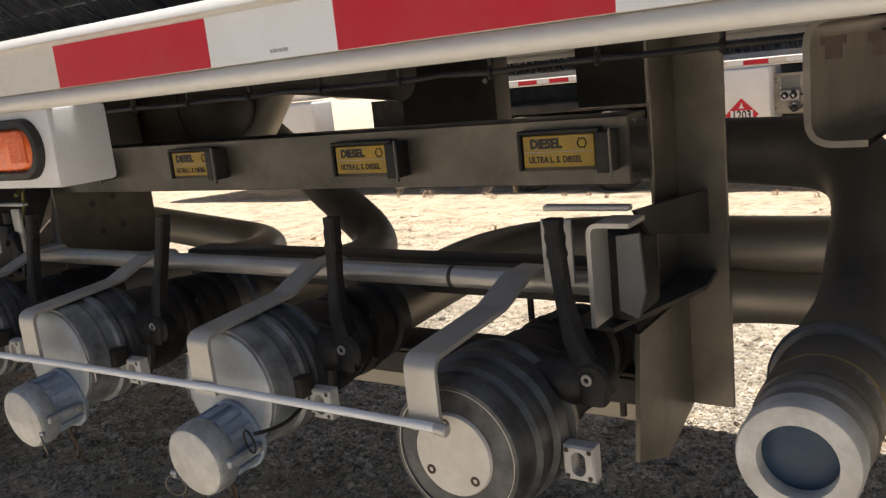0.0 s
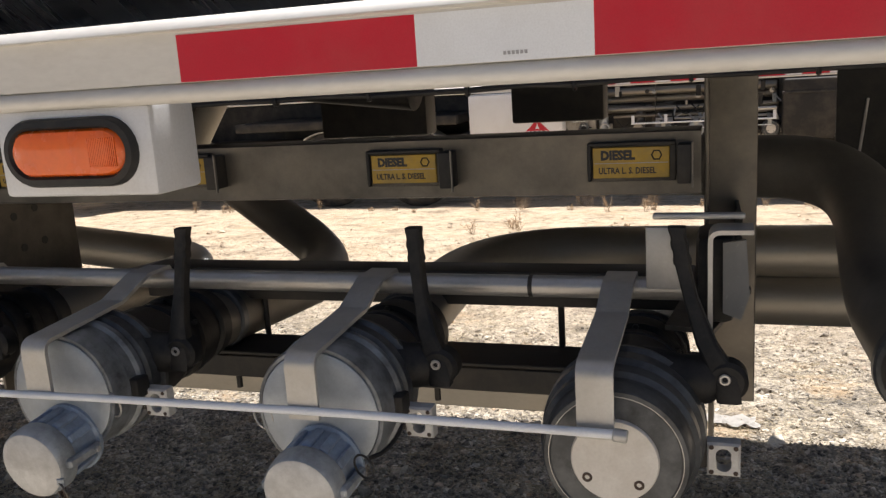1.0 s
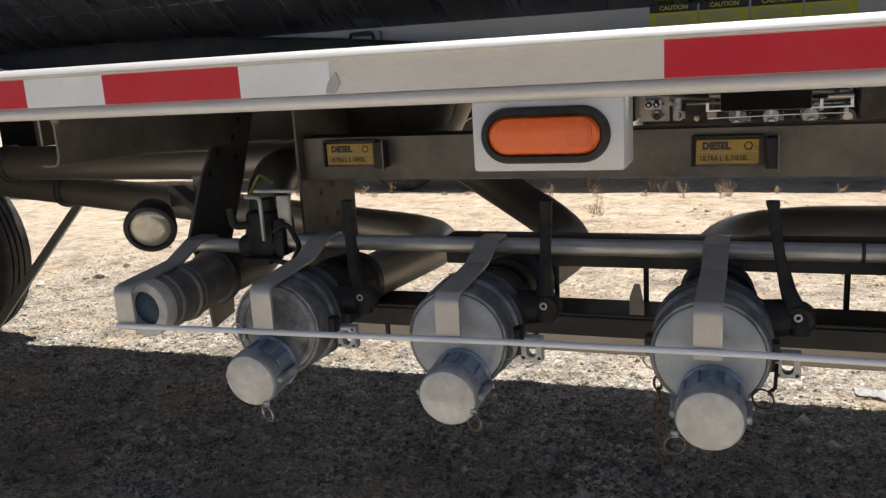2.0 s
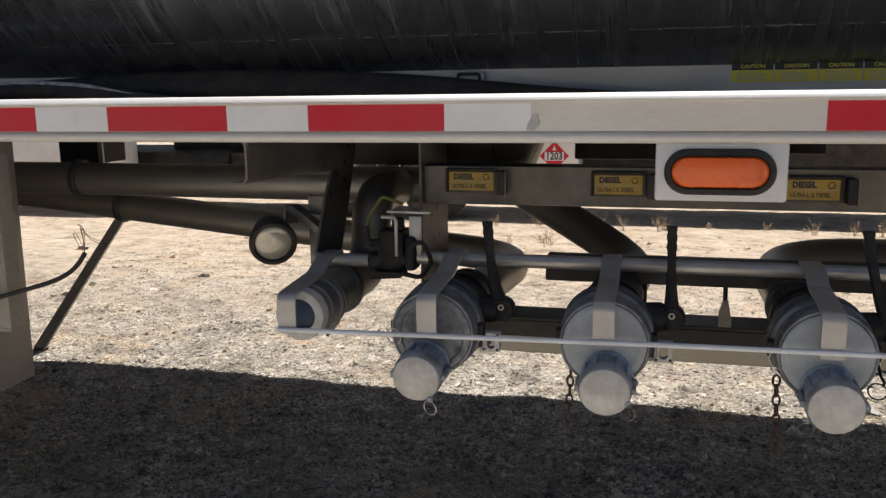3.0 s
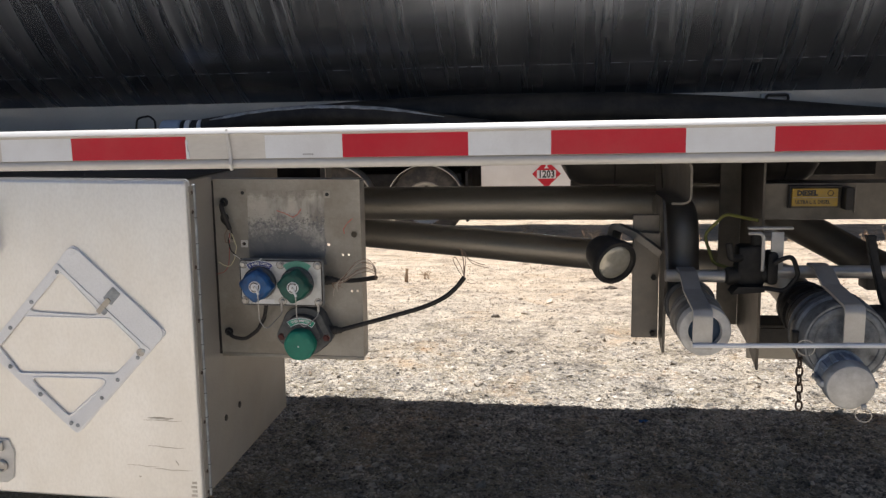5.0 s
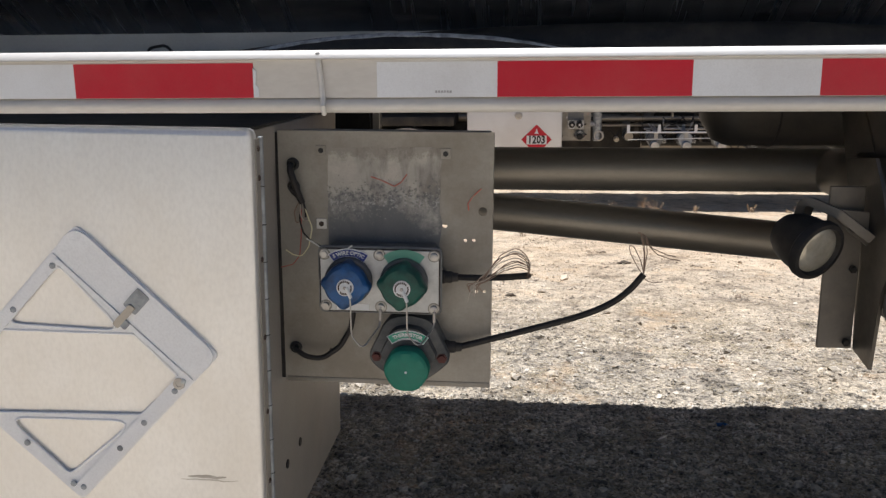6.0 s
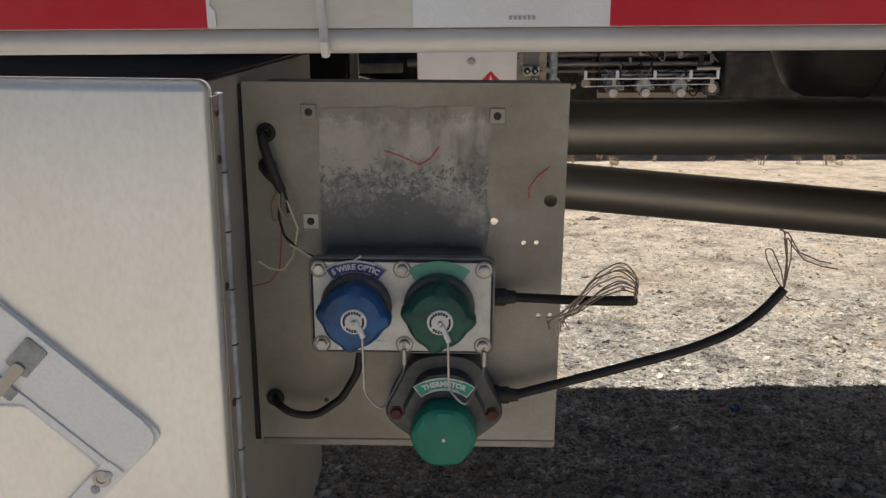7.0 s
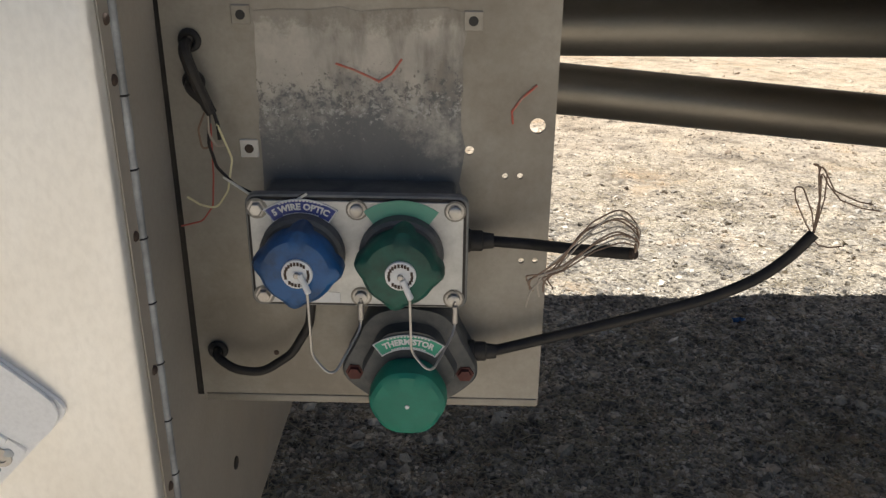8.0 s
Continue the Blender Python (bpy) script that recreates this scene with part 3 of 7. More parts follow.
def lettering(text, size, at, right=(1, 0, 0), up=(0, 0, 1), depth=0.0004, arc=0.0, bold=0.0, squeeze=1.0):
    """Letters in the built-in font, centred at a place; arc: radius of the circle on which they stand."""
    cu = bpy.data.curves.new("letters", "FONT")
    cu.body, cu.size, cu.align_x, cu.align_y = text, size, "CENTER", "CENTER"
    cu.extrude, cu.offset, cu.resolution_u = depth, bold, 2
    tmp = bpy.data.objects.new("letters", cu)
    scene.collection.objects.link(tmp)
    me = bpy.data.meshes.new_from_object(tmp.evaluated_get(bpy.context.evaluated_depsgraph_get()))
    bm = bmesh.new()
    bm.from_mesh(me)
    bpy.data.objects.remove(tmp)
    bpy.data.curves.remove(cu)
    bpy.data.meshes.remove(me)
    r_, u_ = Vector(right).normalized(), Vector(up).normalized()
    n_ = r_.cross(u_)
    for v in bm.verts:
        x, y, z = v.co.x * squeeze, v.co.y, v.co.z
        if arc:
            a = x / arc
            x, y = (arc + y) * math.sin(a), (arc + y) * math.cos(a) - arc
        v.co = Vector(at) + r_ * x + u_ * y + n_ * z
    return bm


def pierced_plate(x0, x1, z0, z1, y0, y1, holes):
    """A flat sheet across y with round holes (x, z, radius) right through it."""
    bm = bmesh.new()
    cuts_x, cuts_z = sorted({x0, x1, *(v for x, z, r in holes for v in (x - r * 1.6, x + r * 1.6))}), sorted({z0, z1, *(v for x, z, r in holes for v in (z - r * 1.6, z + r * 1.6))})
    cells = {(x, z): r for x, z, r in holes}
    for y, s in ((y0, 1), (y1, -1)):
        for xa, xb in zip(cuts_x, cuts_x[1:]):
            for za, zb in zip(cuts_z, cuts_z[1:]):
                if any(abs((xa + xb) / 2 - x) < r * 1.59 and abs((za + zb) / 2 - z) < r * 1.59 for (x, z), r in cells.items()):
                    continue
                bm.faces.new([bm.verts.new(p) for p in ((xa, y, za), (xb, y, za), (xb, y, zb), (xa, y, zb))][::s])
    for x, z, r in holes:
        n_ = 24
        ring = []
        for k in range(n_):
            a = 2 * math.pi * k / n_
            c, s = math.cos(a), math.sin(a)
            f = r * 1.6 / max(abs(c), abs(s))
            ring.append((c * f, s * f, c * r, s * r))
        for k in range(n_):
            a, b = ring[k], ring[(k + 1) % n_]
            for y in (y0, y1):
                bm.faces.new([bm.verts.new(p) for p in ((x + a[0], y, z + a[1]), (x + b[0], y, z + b[1]), (x + b[2], y, z + b[3]), (x + a[2], y, z + a[3]))])
            bm.faces.new([bm.verts.new(p) for p in ((x + a[2], y0, z + a[3]), (x + b[2], y0, z + b[3]), (x + b[2], y1, z + b[3]), (x + a[2], y1, z + a[3]))])
    for pa, pb in (((x0, z0), (x1, z0)), ((x1, z0), (x1, z1)), ((x1, z1), (x0, z1)), ((x0, z1), (x0, z0))):
        bm.faces.new([bm.verts.new(p) for p in ((pa[0], y0, pa[1]), (pb[0], y0, pb[1]), (pb[0], y1, pb[1]), (pa[0], y1, pa[1]))])
    bmesh.ops.remove_doubles(bm, verts=bm.verts, dist=1e-5)
    return bm

# ---- ground ----
def ground_z(y):
    """The lot falls gently away from the trailer, then lies level."""
    y = min(max(y, 1.5), 14.0)
    return -0.04 * (min(y, 5.0) - 2.3) - 0.055 * max(0.0, y - 5.0)


def ground_h(x, y):
    """The ground's height with its lumps and ruts."""
    return ground_z(y) + 0.018 * noise.noise(Vector((x * 0.9, y * 0.9, 0))) + 0.011 * noise.noise(Vector((x * 3.7, y * 3.7, 4))) + 0.0065 * noise.noise(Vector((x * 10.0, y * 10.0, 9)))


def make_ground():
    xs = [-400, -150, -60, -30, -20] + [-14 + 0.5 * i for i in range(14)] + [-7.0 + 0.05 * i for i in range(181)] + [2.5, 3.5, 5, 7, 9, 14, 22, 40, 90, 200, 400]
    ys = [-300, -120, -50, -20, -10, -5, -2, 0] + [0.4, 0.8, 1.1] + [1.3 + 0.05 * i for i in range(75)] + [5.1 + 0.15 * i for i in range(50)] + [12.75 + 0.75 * i for i in range(20)] + [32, 40, 55, 80, 140, 260, 500]
    bm = bmesh.new()
    grid = [[bm.verts.new((x, y, ground_h(x, y))) for x in xs] for y in ys]
    for a, b in zip(grid, grid[1:]):
        for i in range(len(xs) - 1):
            bm.faces.new((a[i], a[i + 1], b[i + 1], b[i]))
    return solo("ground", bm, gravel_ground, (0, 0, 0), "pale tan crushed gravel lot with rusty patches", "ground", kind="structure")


make_ground()


def make_stones(count, seed, x0, x1, y0, y1, lo, hi, label):
    rnd = np.random.default_rng(seed)
    t = (1 + 5 ** 0.5) / 2
    ico = np.array([(-1, t, 0), (1, t, 0), (-1, -t, 0), (1, -t, 0), (0, -1, t), (0, 1, t), (0, -1, -t), (0, 1, -t), (t, 0, -1), (t, 0, 1), (-t, 0, -1), (-t, 0, 1)], float) / 1.9
    tri = np.array([(0, 11, 5), (0, 5, 1), (0, 1, 7), (0, 7, 10), (0, 10, 11), (1, 5, 9), (5, 11, 4), (11, 10, 2), (10, 7, 6), (7, 1, 8),
                    (3, 9, 4), (3, 4, 2), (3, 2, 6), (3, 6, 8), (3, 8, 9), (4, 9, 5), (2, 4, 11), (6, 2, 10), (8, 6, 7), (9, 8, 1)])
    u = rnd.random(count)
    ys = y0 + (y1 - y0) * u ** 1.7
    xs = rnd.uniform(x0, x1, count)
    r = lo * (hi / lo) ** (rnd.random(count) ** 2.2)
    v = ico[None] * (1 + 0.32 * rnd.standard_normal((count, 12, 1)))
    v = v * (r[:, None] * rnd.uniform(0.7, 1.3, (count, 3)) * np.array([1, 1, 0.7]))[:, None, :]
    a = rnd.uniform(0, 6.28, count)
    c, s = np.cos(a)[:, None], np.sin(a)[:, None]
    v = np.stack([v[:, :, 0] * c - v[:, :, 1] * s, v[:, :, 0] * s + v[:, :, 1] * c, v[:, :, 2]], 2)
    gz = np.array([ground_h(x, y) for x, y in zip(xs, ys)])
    v += np.stack([xs, ys, gz + 0.15 * r], 1)[:, None, :]
    f = (tri[None] + 12 * np.arange(count)[:, None, None]).reshape(-1, 3)
    me = bpy.data.meshes.new("gravel")
    me.from_pydata(v.reshape(-1, 3).tolist(), [], f.tolist())
    me.materials.append(gravel_stone)
    return tagged(new("gravel", me), label, "gravel", kind="stuff")


make_stones(44000, 3, -6.5, 1.2, 1.65, 7.5, 0.0036, 0.0115, "loose angular gravel stones in tan and grey")
make_stones(56000, 21, -5.4, 0.5, 1.55, 2.95, 0.0044, 0.0100, "close-packed small angular stones in dark grey and tan")
make_stones(7000, 8, -6.0, 1.0, 1.65, 4.2, 0.008, 0.017, "coarser angular grey and tan stones bedded in the gravel")
make_stones(380, 4, -7.0, 2.0, 1.8, 9.0, 0.016, 0.034, "scattered larger stones on the gravel lot")

# ---- the trailer's tank, skirt and rails ----
def tank(y_mid=1.945, z_mid=2.368, r=1.02, x0=-11.0, x1=5.0):
    t = thing("tank", (-3.0, y_mid, z_mid), "polished aluminium fuel tank with faint vertical dirt streaks", "tank")
    prof = [(0, 0), (0.0, 0.55), (0.1, 0.85), (0.25, r - 0.02), (0.32, r)]
    n_ = 16
    for k in range(1, n_):
        prof.append((0.32 + (x1 - x0 - 0.64) * k / n_, r))
    L = x1 - x0
    prof += [(L - 0.32, r), (L - 0.25, r - 0.02), (L - 0.1, 0.85), (L, 0.55), (L, 0)]
    part("shell", lathe((x0, y_mid, z_mid), (1, 0, 0), prof, 128), tank_metal, t)
    # lengthwise weld
    a = radians(232.0)
    p = Vector((0, y_mid + math.cos(a) * (r - 0.0004), z_mid + math.sin(a) * (r - 0.0004)))
    part("weld_seam", sweep([(x0 + 0.4, p.y, p.z), (-4.0, p.y, p.z), (x1 - 0.4, p.y, p.z)], 0.0010, 6), tank_metal, t, "thin lengthwise weld seam")
    return t


near_tank = tank()

skirt = thing("tank_skirt", (-3.0, 1.45, 1.40), "dull grey aluminium skirt plate below the tank", "panel")
part("plate", box(-10.5, 4.6, 1.448, 1.456, 1.405, 1.505), skirt_metal, skirt)
for x in (-2.015, -0.55):
    bm = box(x - 0.042, x + 0.042, 1.432, 1.447, 1.43, 1.472, 0.004)
    part("clip", bm, skirt_metal, skirt)
    part("latch", sweep(fillet([(x - 0.03, 1.425, 1.435), (x - 0.03, 1.42, 1.466), (x + 0.03, 1.42, 1.466), (x + 0.03, 1.425, 1.435)], 0.008, 4), 0.004, 8), dark_metal, skirt)

for i in range(4):
    x0 = -1.333 + 0.1035 * i
    d = thing("caution_decal", (x0, 1.446, 1.438), "yellow and black caution sticker on the tank skirt", "sticker", "caution stickers")
    part("field", box(x0, x0 + 0.099, 1.4445, 1.4478, 1.434, 1.463), decal_yellow, d)
    part("header", box(x0, x0 + 0.099, 1.4440, 1.4478, 1.4635, 1.481), ink_black, d)
    part("word", lettering("CAUTION", 0.0125, (x0 + 0.05, 1.4436, 1.4722), squeeze=1.05, bold=0.0003), decal_yellow, d)
    for k in range(4):
        part("print_line", box(x0 + 0.012, x0 + 0.085 - 0.006 * (k % 2), 1.4436, 1.4446, 1.4385 + k * 0.0055, 1.4405 + k * 0.0055), ink_grey, d)

RED, WHITE = 0.2794, 0.1778


def rail_section(y0, side):
    """The rail's (y, z) outline: a lip above, a flat face and a round bead below. side: +1 faces -y."""
    pts = [(0.030, 1.4160), (0.030, 1.4215), (0.001, 1.4215), (-0.002, 1.4205), (-0.0095, 1.4105), (-0.0097, 1.4088), (-0.004, 1.4082), (0.0, 1.4070), (0.0, 1.3520)]
    for k in range(9):
        a = radians(100 + 22.5 * k)
        pts.append((0.008 + 0.0115 * math.cos(a), 1.3405 + 0.0112 * math.sin(a)))
    pts += [(0.014, 1.3300), (0.014, 1.345), (0.006, 1.352), (0.006, 1.4085)]
    return [(y0 + side * a, b) for a, b in pts]


def side_rail(y0, x0, x1, runs, label, side=1):
    t = thing("side_rail", (-2.0, y0, 1.33), label, "rail")
    part("extrusion", extrude_x(rail_section(y0, side), x0, x1), rail_metal, t)
    for xa, col, w in runs:
        yy = (y0 - 0.0016 * side, y0 + 0.001 * side)
        part("tape_red" if col == "r" else "tape_white", box(xa, xa + w, min(yy), max(yy), 1.3525, 1.4035), tape_red if col == "r" else tape_white, t)
    return t


def tape_run(start, pattern):
    out, x = [], start
    for c in pattern:
        w = RED if c == "r" else WHITE
        out.append((x, c, w))
        x += w
    return out


runs = tape_run(-1.229, "rwrwrwrw") + [(x, c, w - (0.012 if i == 6 else 0)) for i, (x, c, w) in enumerate(tape_run(-3.2767, "wrwrwrw"))]
runs += [(-3.743, "r", RED)] + tape_run(-7.578, "rwrwrwrw") + [(-3.921, "w", WHITE)]
near_rail = side_rail(0.712, -9.0, 2.6, runs, "weathered aluminium side rail with red and white reflective tape")
far_side_rail = side_rail(3.09, -6.2, 2.6, [], "plain weathered aluminium rail on the trailer's other side", -1)

# Unseen sheet, added so that the trailer's shadow has no lit gap.
part("deck", box(-6.2, 2.6, 2.28, 3.084, 1.404, 1.410), skirt_metal, far_side_rail, "unseen sheet closing the shadow's gap between rail and tank")

# torn end of a white strip, weld bead at the rail's joint, small print on the tape
part("tape_scrap", prism([(-1.748, 1.3535), (-1.732, 1.353), (-1.722, 1.368), (-1.728, 1.385), (-1.738, 1.378), (-1.745, 1.366)], "y", 0.7098, 0.7122), skirt_metal, near_rail, "torn grey tape backing")
part("tape_peel", prism([(-3.464, 1.353), (-3.456, 1.354), (-3.4565, 1.368), (-3.461, 1.372), (-3.4585, 1.392), (-3.464, 1.396)], "y", 0.7095, 0.7122), tape_white, near_rail)
part("weld_bead", sweep([(-3.364, 0.7095, 1.418), (-3.3625, 0.708, 1.40), (-3.3605, 0.709, 1.375), (-3.3585, 0.7085, 1.352), (-3.357, 0.700, 1.34), (-3.357, 0.708, 1.328)], 0.0042, 8), rail_metal, near_rail)
for x in (-0.86, -3.19):
    bm = bmesh.new()
    for k in range(6):
        box(x + 0.0042 * k, x + 0.0042 * k + 0.0028, 0.7098, 0.7106, 1.3585, 1.3620, bm=bm)
    part("print", bm, ink_grey, near_rail)

# wiring harness tied under the ledge
cab = thing("harness_cable", (-1.0, 1.155, 1.32), "black wiring harness tied along the ledge above the beam", "cable")
rnd = random.Random(5)
pts = [(x, 1.155 + 0.003 * rnd.uniform(-1, 1), 1.3165 + 0.003 * rnd.uniform(-1, 0.6)) for x in [-2.02 + 0.0825 * i for i in range(36)]]
part("cable", sweep(pts, 0.0044, 8), cable_black, cab)
for i in range(2, 35, 2):
    part("tie", torus(pts[i], (1, 0, 0), 0.0066, 0.0036, 10, 6), cable_black, cab)
    part("tie_stem", box(pts[i][0] - 0.003, pts[i][0] + 0.003, 1.151, 1.159, 1.322, 1.339, 0.001, 1), cable_black, cab)

# ---- amber marker lamp ----
def marker_lamp(x0=-1.512, z1=1.331, y0=0.719):
    x1, z0 = x0 + 0.228, z1 - 0.106
    t = thing("marker_lamp", ((x0 + x1) / 2, y0, z1), "amber oval marker lamp in a grey box under the rail", "lamp")
    bm = bmesh.new()
    box(x0, x1, y0, y0 + 0.09, z0, z1, 0.006, 2, bm)
    part("housing", bm, box_paint, t)
    cx, cz = (x0 + x1) / 2 - 0.002, (z0 + z1) / 2 + 0.001

    def oval(a, r, n_=14):
        out = []
        for k in range(n_):
            th = -math.pi / 2 + math.pi * k / (n_ - 1)
            out.append((cx + a + r * math.cos(th), cz + r * math.sin(th)))
        for k in range(n_):
            th = math.pi / 2 + math.pi * k / (n_ - 1)
            out.append((cx - a + r * math.cos(th), cz + r * math.sin(th)))
        return out

    bm = bmesh.new()
    rings = [[bm.verts.new((p[0], y, p[1])) for p in oval(a, r)] for a, r, y in ((0.055, 0.0415, y0 + 0.002), (0.055, 0.0415, y0 - 0.005), (0.055, 0.0385, y0 - 0.011), (0.055, 0.031, y0 - 0.012), (0.055, 0.0280, y0 - 0.008), (0.055, 0.0280, y0 + 0.002))]
    for a, b in zip(rings, rings[1:]):
        for k in range(len(a)):
            bm.faces.new((a[k], a[(k + 1) % len(a)], b[(k + 1) % len(a)], b[k]))
    part("grommet", bm, grommet_black, t, "black rubber grommet")
    bm = bmesh.new()
    rings = [[bm.verts.new((p[0], y, p[1])) for p in oval(a, r)] for a, r, y in ((0.055, 0.0282, y0), (0.055, 0.0280, y0 - 0.008), (0.053, 0.025, y0 - 0.0125), (0.045, 0.017, y0 - 0.0145))]
    for a, b in zip(rings, rings[1:]):
        for k in range(len(a)):
            bm.faces.new((a[k], a[(k + 1) % len(a)], b[(k + 1) % len(a)], b[k]))
    bm.faces.new(rings[-1])
    lens = part("lens", bm, amber, t, "orange plastic lens")
    bm = bmesh.new()
    for k in range(16):
        x = cx + 0.035 + 0.0025 * k
        box(x, x + 0.0012, y0 - 0.0150, y0 - 0.012, cz - 0.017, cz + 0.017, bm=bm)
    part("ribs", bm, amber, lens)
    return t


lamp = marker_lamp()

# ---- frame: label beam, posts, outriggers, lower angle ----
beam = thing("label_beam", (-1.4, 1.215, 1.138), "dusty grey aluminium cross beam carrying product labels", "beam")
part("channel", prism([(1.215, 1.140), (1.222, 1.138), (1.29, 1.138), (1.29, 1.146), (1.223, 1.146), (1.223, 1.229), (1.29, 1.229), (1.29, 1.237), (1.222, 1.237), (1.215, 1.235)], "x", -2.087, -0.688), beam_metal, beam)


def diesel_label(x0, z1):
    t = thing("product_label", (x0, 1.20, 1.175), "yellow diesel product label in a dark sliding holder", "label", "diesel labels")
    bm = box(x0 - 0.008, x0 + 0.124, 1.204, 1.2145, z1 - 0.053, z1 + 0.008, 0.002)
    part("back_plate", bm, web_metal, t)
    bm = bmesh.new()
    box(x0 - 0.008, x0 + 0.124, 1.196, 1.2035, z1 + 0.002, z1 + 0.008, 0.0015, 1, bm)
    box(x0 - 0.008, x0 - 0.002, 1.195, 1.2033, z1 - 0.0515, z1 + 0.0035, 0.0015, 1, bm)
    part("holder_rim", bm, dark_metal, t)
    card = part("card", box(x0, x0 + 0.115, 1.1995, 1.2035, z1 - 0.047, z1, 0.001, 1), label_yellow, t, "yellow card with black print")
    part("word", lettering("DIESEL", 0.019, (x0 + 0.038, 1.1990, z1 - 0.0125), bold=0.0011, squeeze=0.92), ink_black, card)
    part("fine_word", lettering("ULTRA L. S. DIESEL", 0.0135, (x0 + 0.052, 1.1990, z1 - 0.036), bold=0.0003, squeeze=0.78), ink_black, card)
    part("hexagon", torus((x0 + 0.096, 1.1990, z1 - 0.0125), (0, 1, 0), 0.0075, 0.0011, 6, 4), ink_black, card)
    part("divider", box(x0 + 0.002, x0 + 0.113, 1.1988, 1.1994, z1 - 0.0245, z1 - 0.0235), ink_grey, card)
    flap = part("slide_flap", box(x0 + 0.127, x0 + 0.147, 1.174, 1.2145, z1 - 0.054, z1 + 0.004, 0.002), dark_metal, t)
    part("catch", box(x0 + 0.1475, x0 + 0.150, 1.172, 1.178, z1 - 0.060, z1 + 0.008, 0.0006, 1), post_metal, flap)
    return t


for x, z in ((-2.019, 1.223), (-1.656, 1.219), (-1.219, 1.214), (-0.848, 1.215)):
    diesel_label(x, z)

# right post: an angle with a gusset and a shelf below
post_r = thing("right_post", (-0.64, 1.35, 0.70), "tall dusty aluminium angle post with bolted gusset", "post")
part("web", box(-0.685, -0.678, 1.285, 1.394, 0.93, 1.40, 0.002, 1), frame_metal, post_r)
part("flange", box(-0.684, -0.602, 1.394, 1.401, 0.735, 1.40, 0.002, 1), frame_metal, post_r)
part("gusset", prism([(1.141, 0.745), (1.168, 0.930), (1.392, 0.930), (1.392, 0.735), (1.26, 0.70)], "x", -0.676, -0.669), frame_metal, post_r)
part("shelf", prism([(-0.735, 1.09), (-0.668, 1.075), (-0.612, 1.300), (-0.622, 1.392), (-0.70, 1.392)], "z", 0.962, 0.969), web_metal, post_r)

# latch bracket above the shelf: top bar, upright flat, folded plate
brk = thing("latch_bracket", (-0.69, 1.07, 1.02), "small folded aluminium latch bracket with worn dark parts", "bracket")
part("top_bar", box(-0.748, -0.628, 1.052, 1.068, 1.130, 1.138, 0.003), strap_metal, brk)
part("upright", box(-0.758, -0.713, 1.062, 1.068, 1.03, 1.118, 0.002), strap_metal, brk)
part("folded_plate", sweep(fillet([(-0.618, 1.050, 1.118), (-0.672, 1.050, 1.118), (-0.672, 1.050, 0.985)], 0.014, 5), 0, flat=(0.055, 0.006), up=(0, 1, 0)), strap_metal, brk)
part("worn_plate", prism([(-0.656, 1.094), (-0.626, 1.098), (-0.621, 1.02), (-0.632, 0.985), (-0.656, 0.995)], "y", 1.072, 1.079), residue, brk)
part("block", box(-0.692, -0.640, 1.085, 1.19, 0.974, 1.10, 0.012), lever_black, brk)
part("side_plate", prism([(1.082, 1.126), (1.391, 1.100), (1.391, 1.03), (1.13, 1.085)], "x", -0.637, -0.631), dark_metal, brk)

# left posts
post_l = thing("left_post", (-2.135, 1.20, 0.78), "dusty aluminium post with bolt holes beside the label beam", "post")
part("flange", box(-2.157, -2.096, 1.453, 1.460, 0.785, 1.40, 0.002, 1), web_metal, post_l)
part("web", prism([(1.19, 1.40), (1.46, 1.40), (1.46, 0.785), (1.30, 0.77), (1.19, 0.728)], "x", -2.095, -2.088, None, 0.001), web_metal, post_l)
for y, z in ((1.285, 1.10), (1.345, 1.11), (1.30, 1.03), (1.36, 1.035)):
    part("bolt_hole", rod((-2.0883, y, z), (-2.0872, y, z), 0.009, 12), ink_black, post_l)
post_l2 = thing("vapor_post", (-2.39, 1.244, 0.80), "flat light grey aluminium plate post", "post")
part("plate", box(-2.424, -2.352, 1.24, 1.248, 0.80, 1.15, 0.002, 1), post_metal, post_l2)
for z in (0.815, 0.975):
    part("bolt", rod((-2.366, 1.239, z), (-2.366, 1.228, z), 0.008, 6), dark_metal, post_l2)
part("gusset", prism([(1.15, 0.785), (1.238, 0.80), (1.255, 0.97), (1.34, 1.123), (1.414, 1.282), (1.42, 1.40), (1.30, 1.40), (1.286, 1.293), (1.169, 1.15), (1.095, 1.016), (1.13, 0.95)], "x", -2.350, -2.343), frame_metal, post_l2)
for y, z in ((1.314, 1.234), (1.248, 1.207), (1.317, 1.184), (1.203, 1.158), (1.345, 1.275)):
    part("bolt_hole", rod((-2.3425, y, z), (-2.3415, y, z), 0.009, 12), ink_black, post_l2)


